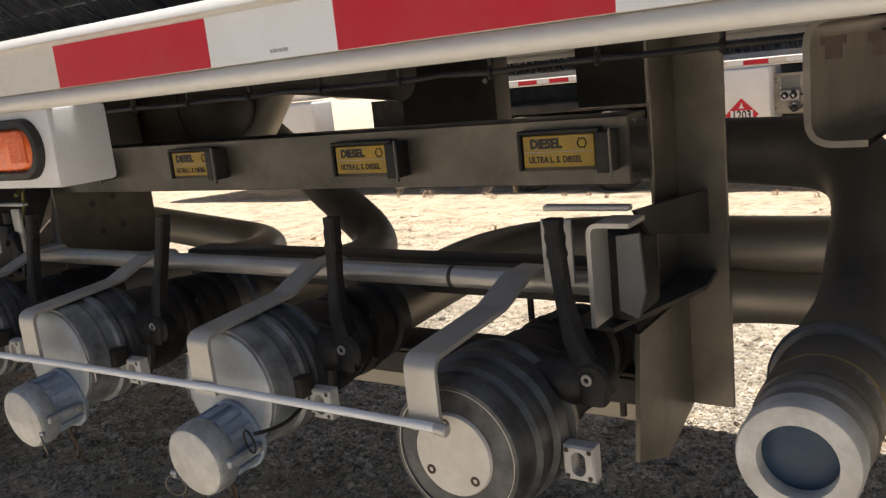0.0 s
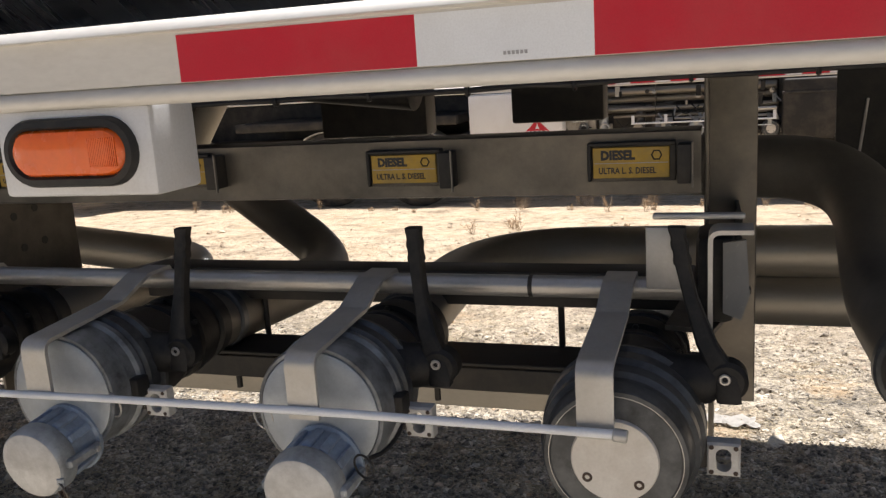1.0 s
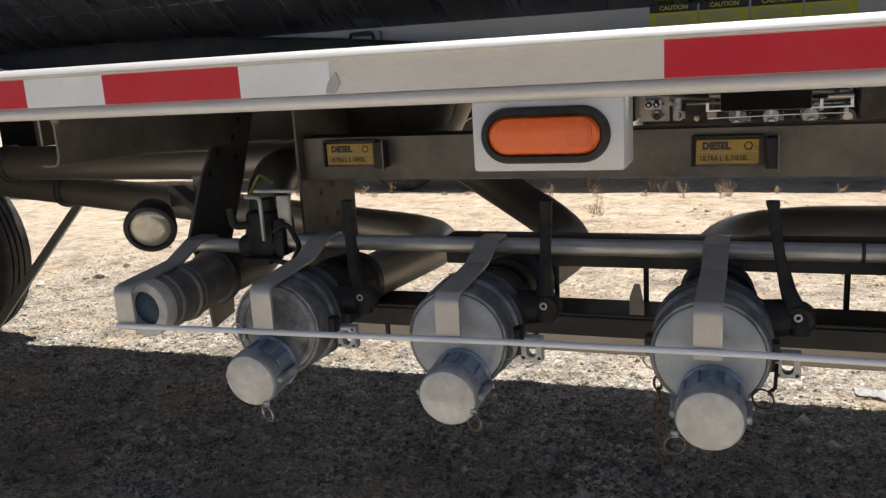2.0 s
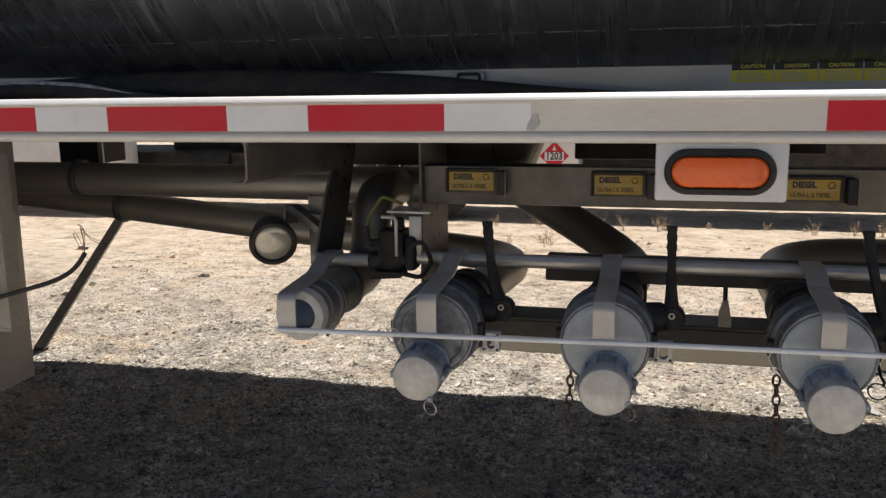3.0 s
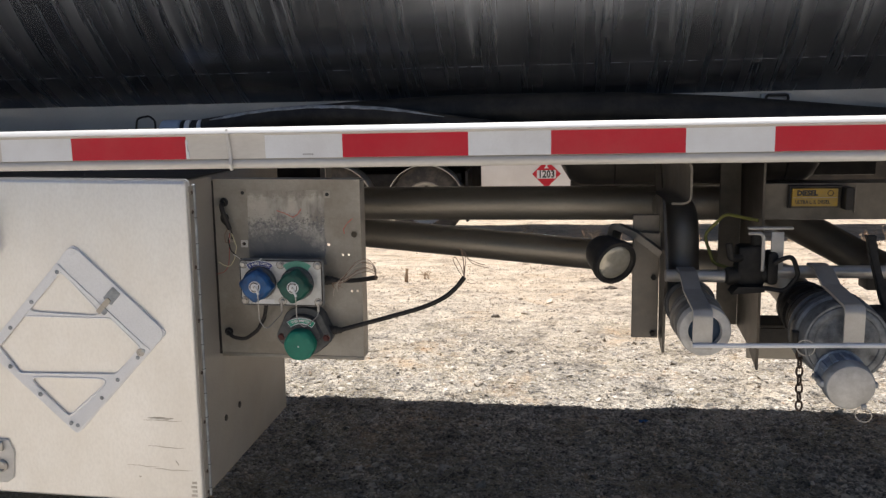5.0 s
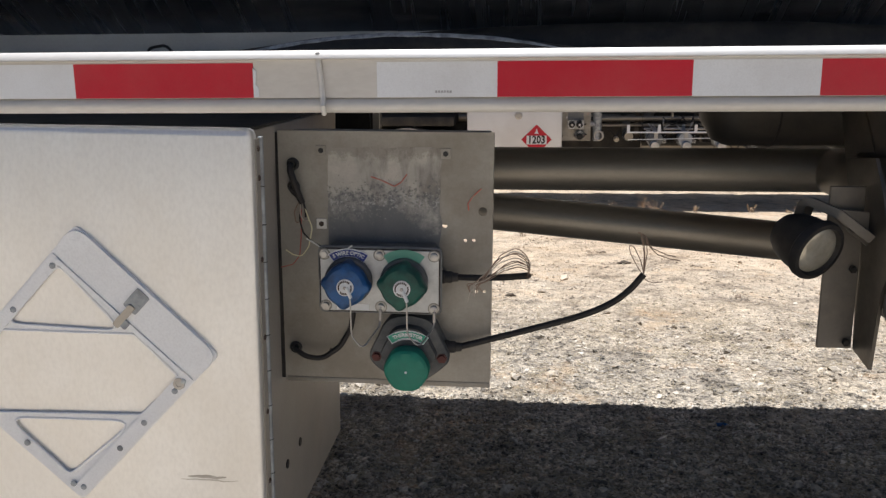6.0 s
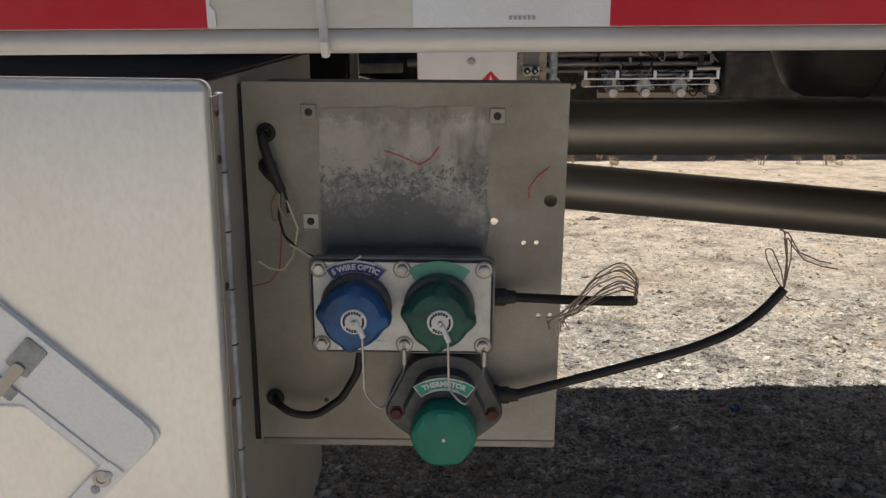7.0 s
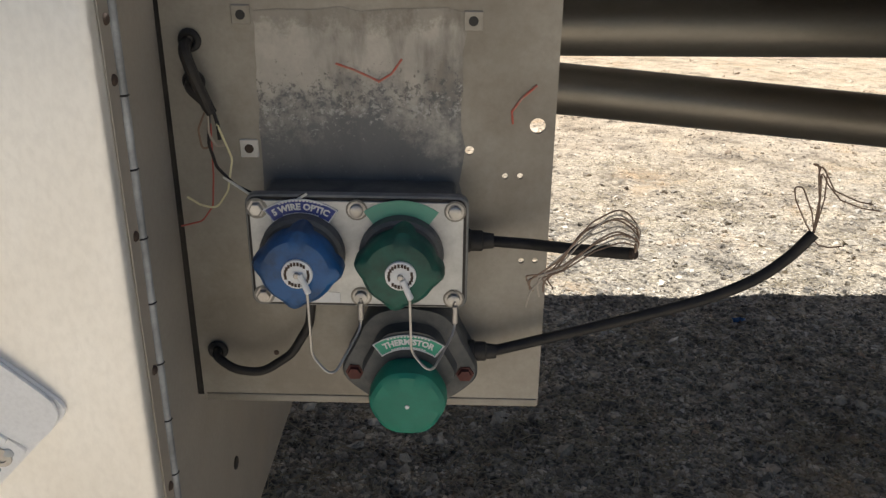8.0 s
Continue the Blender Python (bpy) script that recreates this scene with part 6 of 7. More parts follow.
    rings = [[bm.verts.new((tx + (p[0] - tx) * f, y, tz + (p[1] - tz) * f)) for p in prof] for f, y in ((0.97, Y - 0.0005), (0.98, 0.864), (0.945, 0.8635), (0.945, 0.8605), (1.0, 0.860), (1.0, 0.849), (0.965, 0.8455), (0.70, 0.844), (0.66, 0.828))]
    for a, b in zip(rings, rings[1:]):
        for k in range(n_):
            bm.faces.new((a[k], a[(k + 1) % n_], b[(k + 1) % n_], b[k]))
    bm.faces.new(rings[-1])
    th = part("thermistor_socket", bm, socket_body, t, "grey cast thermistor socket housing")
    for s in (-1, 1):
        part("rusty_bolt", lathe((tx + s * 0.0575, 0.8455, 0.895), (0, -1, 0), [(0, 0.0095), (0.002, 0.0095), (0.002, 0.007), (0.006, 0.0065), (0.006, 0)], 6), rust_red, th)
    arc_label(tx, 0.889, 0.0445, 0.0610, 37, 0.8265, label_green, "THERMISTOR", 0.0088, True, th)
    def rib(a, i):
        return 0.985 + (0.042, 0.042, 0.042, 0.042, 0.035, 0.02, 0, 0)[i] * (0.5 + 0.5 * math.cos(6 * a))
    gc = part("thermistor_cap", lathe((tx, 0.828, 0.886), (0, -1, -0.03), [(0, 0.036), (0.0, 0.0372), (0.006, 0.0385), (0.018, 0.0385), (0.026, 0.0370), (0.0295, 0.033), (0.0305, 0.02), (0.0307, 0)], 64, None, rib), green_cap, t, "green plastic thermistor cap")
    part("cap_pin", rod((tx, 0.7975, 0.8845), (tx, 0.7960, 0.8845), 0.0022, 10), ink_white, gc)

    # cap lanyards
    def lanyard(p, q, dip, parent):
        p, q = Vector(p), Vector(q)
        low = Vector((p.x * 0.45 + q.x * 0.55, min(p.y, q.y) - 0.012, min(p.z, q.z) - dip * 0.55))
        part("lanyard", sweep(fillet([p, p + Vector((0.007, -0.004, -0.018)), Vector((p.x + 0.008, p.y - 0.004, low.z + 0.02)), low, q + Vector((0, -0.004, -0.03)), q], 0.018, 6), 0.0013, 8), steel, parent)
        part("ferrule", rod(q + Vector((0, -0.003, -0.022)), q + Vector((0, -0.001, -0.004)), 0.0030, 10), steel, parent)
        part("ferrule", rod(p, p + Vector((0.008, -0.003, -0.018)), 0.0030, 10), ink_white, parent)
    lanyard((-3.351, 0.783, 1.035), (-3.301, 0.826, 0.990), 0.105, blue)
    lanyard((-3.257, 0.783, 1.031), (-3.2085, 0.826, 0.988), 0.090, green)

    # glands and cables
    for z, name in ((1.036, "upper"), (0.909, "lower")):
        x = sx1 if name == "upper" else -3.190
        part("cable_gland", lathe((x - 0.004, 0.868, z), (1, 0, 0), [(0, 0.012), (0.006, 0.012), (0.007, 0.0105), (0.018, 0.0105), (0.02, 0.0085), (0.03, 0.0075), (0.03, 0)], 16), rubber, t)
    for x, z in ((-3.463, 1.226), (-3.463, 1.187), (-3.468, 0.891)):
        part("grommet", torus((x, Y - 0.002, z), (0, 1, 0), 0.0075, 0.0038, 18, 8), rubber, sheet)
    return t


PANEL = (0.7, (-3.25, 1.05), (0.003, 0, 0.004))
panel_near = settle(connector_panel(), *PANEL)

cab1 = thing("cut_cable", (-3.165, 0.868, 1.038), "short black cable cut off with frayed wires", "cable", "cut cables")
part("sheath", sweep(fillet([(-3.172, 0.868, 1.039), (-3.13, 0.850, 1.043), (-3.09, 0.812, 1.054), (-3.050, 0.774, 1.067)], 0.03, 5), 0.0056, 12), cable_black, cab1)
part("copper_end", rod((-3.052, 0.7755, 1.0665), (-3.047, 0.771, 1.068), 0.0050, 12), rust, cab1)
rnd = random.Random(33)
for k in range(9):
    h = 0.016 + 0.0042 * k + rnd.uniform(-0.002, 0.002)
    ex, ez = -3.135 + rnd.uniform(-0.012, 0.010), 1.036 + rnd.uniform(-0.006, 0.02)
    line = [(-3.049, 0.772, 1.067), (-3.046 + rnd.uniform(-0.004, 0.003), 0.766, 1.068 + h * 0.6), (-3.066 + rnd.uniform(-0.006, 0.006), 0.755, 1.070 + h), (-3.094 + rnd.uniform(-0.008, 0.008), 0.747, 1.068 + h * 0.8), (-3.120 + rnd.uniform(-0.006, 0.006), 0.742, 1.066 + rnd.uniform(-0.005, 0.01)), (ex, 0.740, (ez + 1.066) / 2), (ex + rnd.uniform(-0.004, 0.012), 0.742, ez)]
    part("wire", sweep(fillet(line, 0.02, 5), 0.0008, 5), (wire_tan, wire_grey, wire_tan)[k % 3], cab1)

cab2 = thing("cut_cable", (-3.165, 0.868, 0.912), "long black cable cut off with loose thin wires", "cable", "cut cables")
part("sheath", sweep(spline([(-3.168, 0.868, 0.912), (-3.104, 0.868, 0.930), (-3.03, 0.868, 0.951), (-2.955, 0.868, 0.974), (-2.905, 0.868, 0.997), (-2.874, 0.868, 1.022), (-2.852, 0.868, 1.049)], 5), 0.0058, 12), cable_black, cab2)
for line in ([(-2.853, 0.868, 1.047), (-2.862, 0.868, 1.060), (-2.876, 0.868, 1.085), (-2.879, 0.868, 1.098), (-2.871, 0.868, 1.098), (-2.858, 0.868, 1.072), (-2.852, 0.868, 1.05)],
             [(-2.853, 0.868, 1.047), (-2.851, 0.868, 1.075), (-2.858, 0.868, 1.110), (-2.857, 0.868, 1.120), (-2.850, 0.868, 1.112), (-2.848, 0.868, 1.085), (-2.852, 0.868, 1.05)],
             [(-2.853, 0.868, 1.048), (-2.852, 0.868, 1.085), (-2.856, 0.868, 1.115), (-2.847, 0.868, 1.100), (-2.832, 0.868, 1.084), (-2.810, 0.868, 1.076), (-2.792, 0.868, 1.073)],
             [(-2.853, 0.868, 1.05), (-2.853, 0.868, 1.095), (-2.860, 0.868, 1.121), (-2.866, 0.868, 1.121), (-2.854, 0.868, 1.117), (-2.840, 0.868, 1.094), (-2.815, 0.868, 1.083), (-2.800, 0.868, 1.080)],
             [(-2.854, 0.868, 1.045), (-2.846, 0.868, 1.037), (-2.835, 0.868, 1.034), (-2.820, 0.868, 1.036)]):
    part("wire", sweep(fillet(line, 0.012, 5), 0.0008, 5), wire_tan, cab2)

cab3 = thing("jumper_cable", (-3.47, 0.88, 0.884), "short black cable looping from a grommet to the socket box", "cable")
part("sheath", sweep(fillet([(-3.468, 0.889, 0.891), (-3.464, 0.868, 0.896), (-3.444, 0.862, 0.884), (-3.414, 0.862, 0.880), (-3.380, 0.862, 0.905), (-3.360, 0.862, 0.940), (-3.354, 0.866, 0.984)], 0.04, 8), 0.0048, 12), cable_black, cab3)

cab4 = thing("stripped_leads", (-3.46, 0.88, 1.10), "stripped dark leads with loose coloured wires", "cable")
part("sheath", sweep(fillet([(-3.466, 0.889, 1.224), (-3.464, 0.872, 1.220), (-3.457, 0.872, 1.195), (-3.447, 0.875, 1.165)], 0.012, 5), 0.0058, 10), cable_black, cab4)
part("sheath", sweep(fillet([(-3.465, 0.889, 1.187), (-3.463, 0.874, 1.184), (-3.450, 0.874, 1.172), (-3.444, 0.875, 1.160)], 0.012, 5), 0.0055, 10), cable_black, cab4)
for line, m_, r in (([(-3.446, 0.874, 1.166), (-3.449, 0.872, 1.13), (-3.443, 0.870, 1.108), (-3.425, 0.862, 1.093), (-3.40, 0.85, 1.086), (-3.38, 0.842, 1.084), (-3.365, 0.838, 1.085), (-3.352, 0.834, 1.094)], cable_black, 0.0016),
                    ([(-3.436, 0.866, 1.099), (-3.41, 0.853, 1.0875), (-3.385, 0.842, 1.0838), (-3.364, 0.836, 1.0852), (-3.3495, 0.832, 1.0955)], wire_white, 0.0014),
                    ([(-3.444, 0.873, 1.165), (-3.436, 0.868, 1.145), (-3.426, 0.866, 1.118), (-3.433, 0.866, 1.085), (-3.446, 0.866, 1.066), (-3.462, 0.866, 1.070), (-3.474, 0.866, 1.078)], wire_yellow, 0.0011),
                    ([(-3.446, 0.874, 1.15), (-3.447, 0.87, 1.10), (-3.450, 0.868, 1.068), (-3.462, 0.868, 1.052), (-3.484, 0.868, 1.046)], wire_red, 0.0009),
                    ([(-3.446, 0.873, 1.17), (-3.458, 0.872, 1.145), (-3.456, 0.872, 1.125), (-3.447, 0.873, 1.128)], wire_tan, 0.0011),
                    ([(-3.444, 0.873, 1.17), (-3.438, 0.870, 1.150), (-3.437, 0.868, 1.136)], cable_black, 0.0018),
                    ([(-3.447, 0.873, 1.168), (-3.448, 0.872, 1.14), (-3.442, 0.872, 1.128), (-3.434, 0.870, 1.130)], wire_grey, 0.0012)):
    part("wire", sweep(fillet(line, 0.012, 5), r, 6), m_, cab4)

# black hose on the ledge behind the rail
hose = thing("ledge_hose", (-2.6, 1.37, 1.39), "fat black rubber hose arching over the ledge behind the rail", "hose", "hoses on the ledge")
part("hose", sweep(spline([(-3.75, 1.37, 1.34), (-3.45, 1.375, 1.405), (-3.2, 1.38, 1.428), (-2.9, 1.38, 1.438), (-2.6, 1.38, 1.438), (-2.4, 1.38, 1.433), (-2.1, 1.385, 1.412), (-1.75, 1.39, 1.378), (-1.5, 1.395, 1.36), (-1.2, 1.395, 1.325)]), 0.049, 24), rubber, hose)
hose2 = thing("ledge_hose", (-3.3, 1.27, 1.41), "black hose with a scuffed pale stripe and banded end", "hose", "hoses on the ledge")
line = spline([(-3.735, 1.27, 1.406), (-3.68, 1.27, 1.413), (-3.55, 1.27, 1.430), (-3.40, 1.27, 1.438), (-3.22, 1.27, 1.431), (-3.05, 1.275, 1.409), (-2.88, 1.285, 1.382), (-2.70, 1.295, 1.352)])
part("hose", sweep(line, 0.029, 20), rubber, hose2)
rnd = random.Random(41)
bm = bmesh.new()
rows_ = []
for k, p in enumerate(line[3:-11]):
    taper = min(1.0, k / 5, (len(line) - 15 - k) / 5)
    lo, hi = 48 - rnd.uniform(2, 8) * taper, 48 + (26 + rnd.uniform(-6, 6)) * max(0.15, taper)
    rows_.append([bm.verts.new(p + Vector((0, -math.cos(radians(a)), math.sin(radians(a)))) * r) for a, r in ((lo, 0.0286), (lo + 2, 0.0298), ((lo + hi) / 2, 0.0299), (hi - 2, 0.0298), (hi, 0.0286))])
for a, b in zip(rows_, rows_[1:]):
    for i in range(4):
        bm.faces.new((a[i], a[i + 1], b[i + 1], b[i]))
part("scuffed_stripe", bm, scuff_white, hose2, "scuffed pale stripe")
for k, (w, mat) in enumerate(((0.014, tape_white), (0.022, rubber), (0.016, tape_white), (0.012, rubber), (0.064, sleeve_blue))):
    x = -3.737 - (0, 0.0145, 0.037, 0.0535, 0.066)[k]
    part("end_band", rod((x, 1.27, 1.4055), (x - w, 1.27, 1.4045), 0.0265 if k % 2 else 0.0275, 20), mat, hose2, "bluish sleeve at the hose end" if k == 4 else "")
settle(hose2, 0, (0, 0), (0.075, 0, 0))
lead = thing("wire_loop", (-3.90, 1.27, 1.41), "small black wire loop standing up behind the rail", "cable")
part("loop", sweep(fillet([(-3.872, 1.27, 1.35), (-3.868, 1.27, 1.430), (-3.885, 1.27, 1.446), (-3.925, 1.27, 1.440), (-3.938, 1.27, 1.35)], 0.018, 6), 0.0032, 8), cable_black, lead)
settle(lead, 0, (0, 0), (0.055, 0, 0))
ledge = thing("ledge_angle", (-2.0, 1.38, 1.31), "dark ledge angle along the trailer frame", "beam")
part("angle", box(-10.0, 4.0, 1.14, 1.447, 1.338, 1.346), dark_metal, ledge)

for o in (cab3, cab4):
    settle(o, *PANEL)

# ---- the tyre seen under the trailer ----
def wheel_parts(x, y, r, w, parent, side, label):
    """A truck wheel: grooved tyre with a dished rim and nuts. side: which way the rim looks along y."""
    z = ground_z(y) + r - 0.005
    prof = [(0, r * 0.56), (0.0, r * 0.80), (0.02, r * 0.93), (0.045, r * 0.985)]
    for k in range(4):
        a = 0.06 + (w - 0.12) * k / 4
        b = 0.06 + (w - 0.12) * (k + 1) / 4
        prof += [(a, r), (b - 0.012, r), (b - 0.011, r - 0.014), (b - 0.002, r - 0.014)]
    prof += [(w - 0.045, r * 0.985), (w - 0.02, r * 0.93), (w, r * 0.80), (w, r * 0.56)]
    tyre = part("wheel", lathe((x, y - side * w / 2, z), (0, side, 0), prof, 56), tyre_rubber, parent, label)
    f = y + side * w / 2
    part("rim", lathe((x, f - side * 0.12, z), (0, side, 0), [(0, 0), (0, r * 0.22), (0.05, r * 0.26), (0.05, r * 0.36), (0.02, r * 0.44), (0.10, r * 0.50), (0.118, r * 0.565), (0.125, r * 0.575), (0.118, r * 0.585)], 40), skirt_metal, tyre, "dull aluminium rim")
    for k in range(10):
        a = 2 * math.pi * (k + 0.5) / 10
        part("hand_hole", lathe((x + math.cos(a) * r * 0.425, f - side * 0.082, z + math.sin(a) * r * 0.425), (math.cos(a) * 0.5, side, math.sin(a) * 0.5), [(-0.004, 0.0), (-0.004, 0.024), (0.003, 0.026), (0.003, 0.0)], 12), dark_metal, tyre)
    part("hub_cap", lathe((x, f - side * 0.12, z), (0, side, 0), [(0, r * 0.20), (0.06, r * 0.19), (0.075, r * 0.15), (0.08, 0)], 24), steel, tyre)
    for k in range(10):
        a = 2 * math.pi * k / 10
        part("wheel_nut", rod((x + math.cos(a) * r * 0.31, f - side * 0.075, z + math.sin(a) * r * 0.31), (x + math.cos(a) * r * 0.31, f - side * 0.045, z + math.sin(a) * r * 0.31), 0.014, 6), steel, tyre)


for x in (-5.45, -6.80):
    axle = thing("axle", (x, 2.0, 0.45), "dark axle with a dusty black grooved tyre", "axle", "axles")
    part("tube", rod((x, 1.15, 0.49), (x, 2.80, 0.46), 0.06, 16), dark_metal, axle)
    wheel_parts(x, 2.95, 0.515, 0.27, axle, 1, "dusty black grooved tyre")

# ---- the second tanker across the lot ----
def far_at(x, y, z):
    return Vector((-2.515 + (x + 3.460), 10.17 + (y - 0.69), 1.075 + (z - 1.378)))


def across(ob, label, shift=(0, 0, 0)):
    c = copy_thing(ob, Matrix.Translation(far_at(*ob.location) + Vector(shift)))
    c["label"] = label
    return c


VALVES = (-0.30, 0.0, -0.125)
across(near_tank, "dark polished fuel tank of the other tanker")
across(skirt, "grey skirt plate of the other tanker")
across(near_rail, "side rail with red and white tape, other tanker")
across(far_side_rail, "plain outer rail of the other tanker")
across(lamp, "small amber marker lamp on the other tanker", (0.05, 0, 0))
far_panel = across(panel_near, "grey connector panel with dark sockets, other tanker", (0.03, 0, -0.07))
for o in far_panel.children_recursive:
    if o.data and o.data.materials and o.data.materials[0] in (blue_plastic, green_plastic, green_cap, label_blue, label_green, label_green_faded):
        o.data = o.data.copy()
        o.data.materials[0] = lever_black
        if o.get("label"):
            o["label"] = "black plastic socket cap"
for o in (ad1, ad2, ad3, ad4):
    across(o, "small grey loading valve on the other tanker", VALVES)
across(tube, "grey lock tube on the other tanker", VALVES)
across(lock_rod, "pale lock rod on the other tanker", VALVES)
across(post_r, "dark post on the other tanker", (-0.25, 0, 0))
across(post_l, "dark post on the other tanker", (-0.30, 0, 0))
across(angle, "dusty support angle on the other tanker", VALVES)
across(bar, "dark steel bar on the other tanker", VALVES)
for o in list(bpy.data.objects):
    if o.name.startswith(("product_pipe", "vapor_pipe", "vapor_elbow")) and o.parent is None and o.location.y < 4:
        across(o, "dusty grey pipe under the other tanker", VALVES)


def far_cabinet():
    x0, x1, y = -3.70, -2.508, 10.17
    z0, z1 = 0.20, 1.01
    t = thing("placard_cabinet", ((x0 + x1) / 2, y, z0), "clean white cabinet with a red flammable placard", "cabinet")
    part("body", box(x0, x1, y + 0.012, y + 0.6, z0, z1, 0.02), white_paint, t)
    part("door", box(x0 + 0.01, x1 - 0.01, y, y + 0.011, z0 + 0.01, z1 - 0.01, 0.005), white_paint, t)
    part("latch", lathe((x1 - 0.545, y, z1 - 0.22), (0, -1, 0), [(0, 0.05), (0.008, 0.048), (0.012, 0.03), (0.006, 0.026), (0.006, 0)], 20), steel, t)
    cx, cz, h = -2.825, 0.490, 0.19
    pl = part("placard", prism([(cx, cz + h), (cx + h, cz), (cx, cz - h), (cx - h, cz)], "y", y - 0.006, y - 0.002), tape_red, t, "red diamond placard with white number band")
    part("number_band", prism([(cx - h * 0.66, cz - 0.060), (cx + h * 0.66, cz - 0.060), (cx + h * 0.66, cz + 0.050), (cx - h * 0.66, cz + 0.050)], "y", y - 0.0085, y - 0.0065), tape_white, pl)
    part("number", lettering("1203", 0.135, (cx, y - 0.0095, cz - 0.005), bold=0.004, squeeze=0.82), ink_black, pl)
    part("flame", prism([(cx - 0.03, cz + 0.075), (cx + 0.03, cz + 0.075), (cx + 0.012, cz + 0.10), (cx, cz + 0.145), (cx - 0.012, cz + 0.10)], "y", y - 0.008, y - 0.0065), tape_white, pl)
    return t


far_cabinet()
mf = thing("main_frame", (-2.0, 11.2, 0.55), "dark dusty steel main frame of the other tanker", "frame")
part("beam", box(-9.0, 5.5, 11.15, 11.25, 0.18, 0.98, 0.01), dark_metal, mf)
part("beam", box(-9.0, 5.5, 11.95, 12.05, 0.42, 0.98, 0.01), dark_metal, mf)
for k in range(9):
    part("cross_member", box(-8.0 + 1.5 * k, -7.88 + 1.5 * k, 11.26, 11.94, 0.45, 0.94, 0.008), dark_metal, mf)
tb = thing("black_tool_box", (0.9, 10.25, 0.33), "big black tool box under the other tanker", "box")
part("body", box(-0.02, 1.95, 10.22, 10.95, 0.33, 1.01, 0.03, 3), dark_metal, tb)
part("lid_edge", box(-0.03, 1.96, 10.205, 10.22, 0.84, 0.87, 0.004, 1), rubber, tb)

# fittings crowding the other tanker's valve rack
rack = thing("valve_rack", (-1.0, 10.5, 0.4), "crowded rack of pipes and fittings, other tanker", "rack")
for z, y, r in ((0.93, 10.80, 0.05), (0.83, 10.88, 0.045), (0.72, 10.70, 0.03), (0.63, 10.75, 0.02)):
    part("pipe", rod((-2.15, y, z), (-0.05, y, z), r, 14), pipe_metal, rack)
part("drop_pipe", rod((-2.05, 10.45, 0.98), (-2.05, 10.45, 0.45), 0.055, 16), cap_metal, rack)
part("valve_wheel", torus((-2.03, 10.40, 0.52), (0.2, 1, 0), 0.055, 0.012, 20, 8), steel, rack)
for x in (-1.68, -1.30, -0.85, -0.42, -0.10):
    part("rod_hanger", box(x - 0.018, x + 0.018, 10.24, 10.26, 0.578, 0.67, 0.003, 1), tape_white, rack)
part("white_rod", rod((-1.70, 10.25, 0.573), (-0.08, 10.25, 0.575), 0.011, 10), tape_white, rack)
part("bright_tube", rod((-0.36, 10.24, 0.690), (-0.08, 10.24, 0.692), 0.022, 14), steel, rack)
rnd = random.Random(77)
for k in range(44):
    x, z = rnd.uniform(-2.15, -0.05), rnd.uniform(0.40, 0.95)
    y = 10.38 + rnd.uniform(0, 0.3)
    s = rnd.uniform(0.010, 0.038)
    m_ = rnd.choice((steel, strap_metal, cap_metal, dark_metal, lever_black, pipe_metal))
    if k % 3 == 0:
        part("fitting", lathe((x, y, z), (rnd.uniform(-0.3, 0.3), -1, rnd.uniform(-0.4, 0.2)), [(0, 0), (0, s), (s, s), (s, s * 0.7), (s * 2, s * 0.7), (s * 2, 0)], 12), m_, rack)
    elif k % 3 == 1:
        part("bracket", box(x - s, x + s, y, y + 0.03, z - s * 2.2, z + s * 2.2, 0.004, 1), m_, rack)
    else:
        part("hose", sweep(fillet([(x, y, z), (x + 0.1, y - 0.05, z - 0.12), (x + rnd.uniform(0.1, 0.3), y, z + rnd.uniform(-0.1, 0.1))], 0.08, 5), 0.009, 8), rnd.choice((cable_black, steel, rubber)), rack)

# tractor with white bodywork and drive wheels
gz = ground_z(10.2)
tractor = thing("truck_tractor", (-8.0, 10.2, gz), "white truck tractor in front of the other tanker", "truck")
part("side_fairing", box(-11.9, -9.0, 9.72, 10.2, gz + 0.35, gz + 1.50, 0.05, 3), white_paint, tractor)
part("cab", box(-12.2, -9.05, 9.75, 12.2, gz + 1.52, gz + 3.6, 0.12, 3), white_paint, tractor)
part("chassis", box(-10.3, -4.0, 10.5, 12.0, gz + 0.58, gz + 0.88, 0.03), dark_metal, tractor)
part("mudflap", box(-3.92, -3.89, 10.25, 10.85, gz + 0.23, gz + 0.92, 0.005), rubber, tractor)
part("deck", box(-7.1, -3.87, 10.2, 12.2, gz + 1.05, gz + 1.17, 0.02), dark_metal, tractor)
part("fuel_tank", lathe((-8.35, 10.6, gz + 0.67), (1, 0, 0), [(0, 0), (0, 0.22), (0.03, 0.25), (0.67, 0.25), (0.70, 0.22), (0.70, 0)], 28), dark_metal, tractor)
for x in (-4.47, -5.74):
    wheel_parts(x, 10.35, 0.510, 0.27, tractor, -1, "dusty drive wheel")
    part("quarter_fender", sweep([(x + 0.54 * math.cos(radians(a)), 10.35, gz + 0.48 + 0.54 * math.sin(radians(a))) for a in range(15, 170, 8)], 0, flat=(0.34, 0.012), up=(0, 1, 0)), strap_metal, tractor, "polished wheel fender")

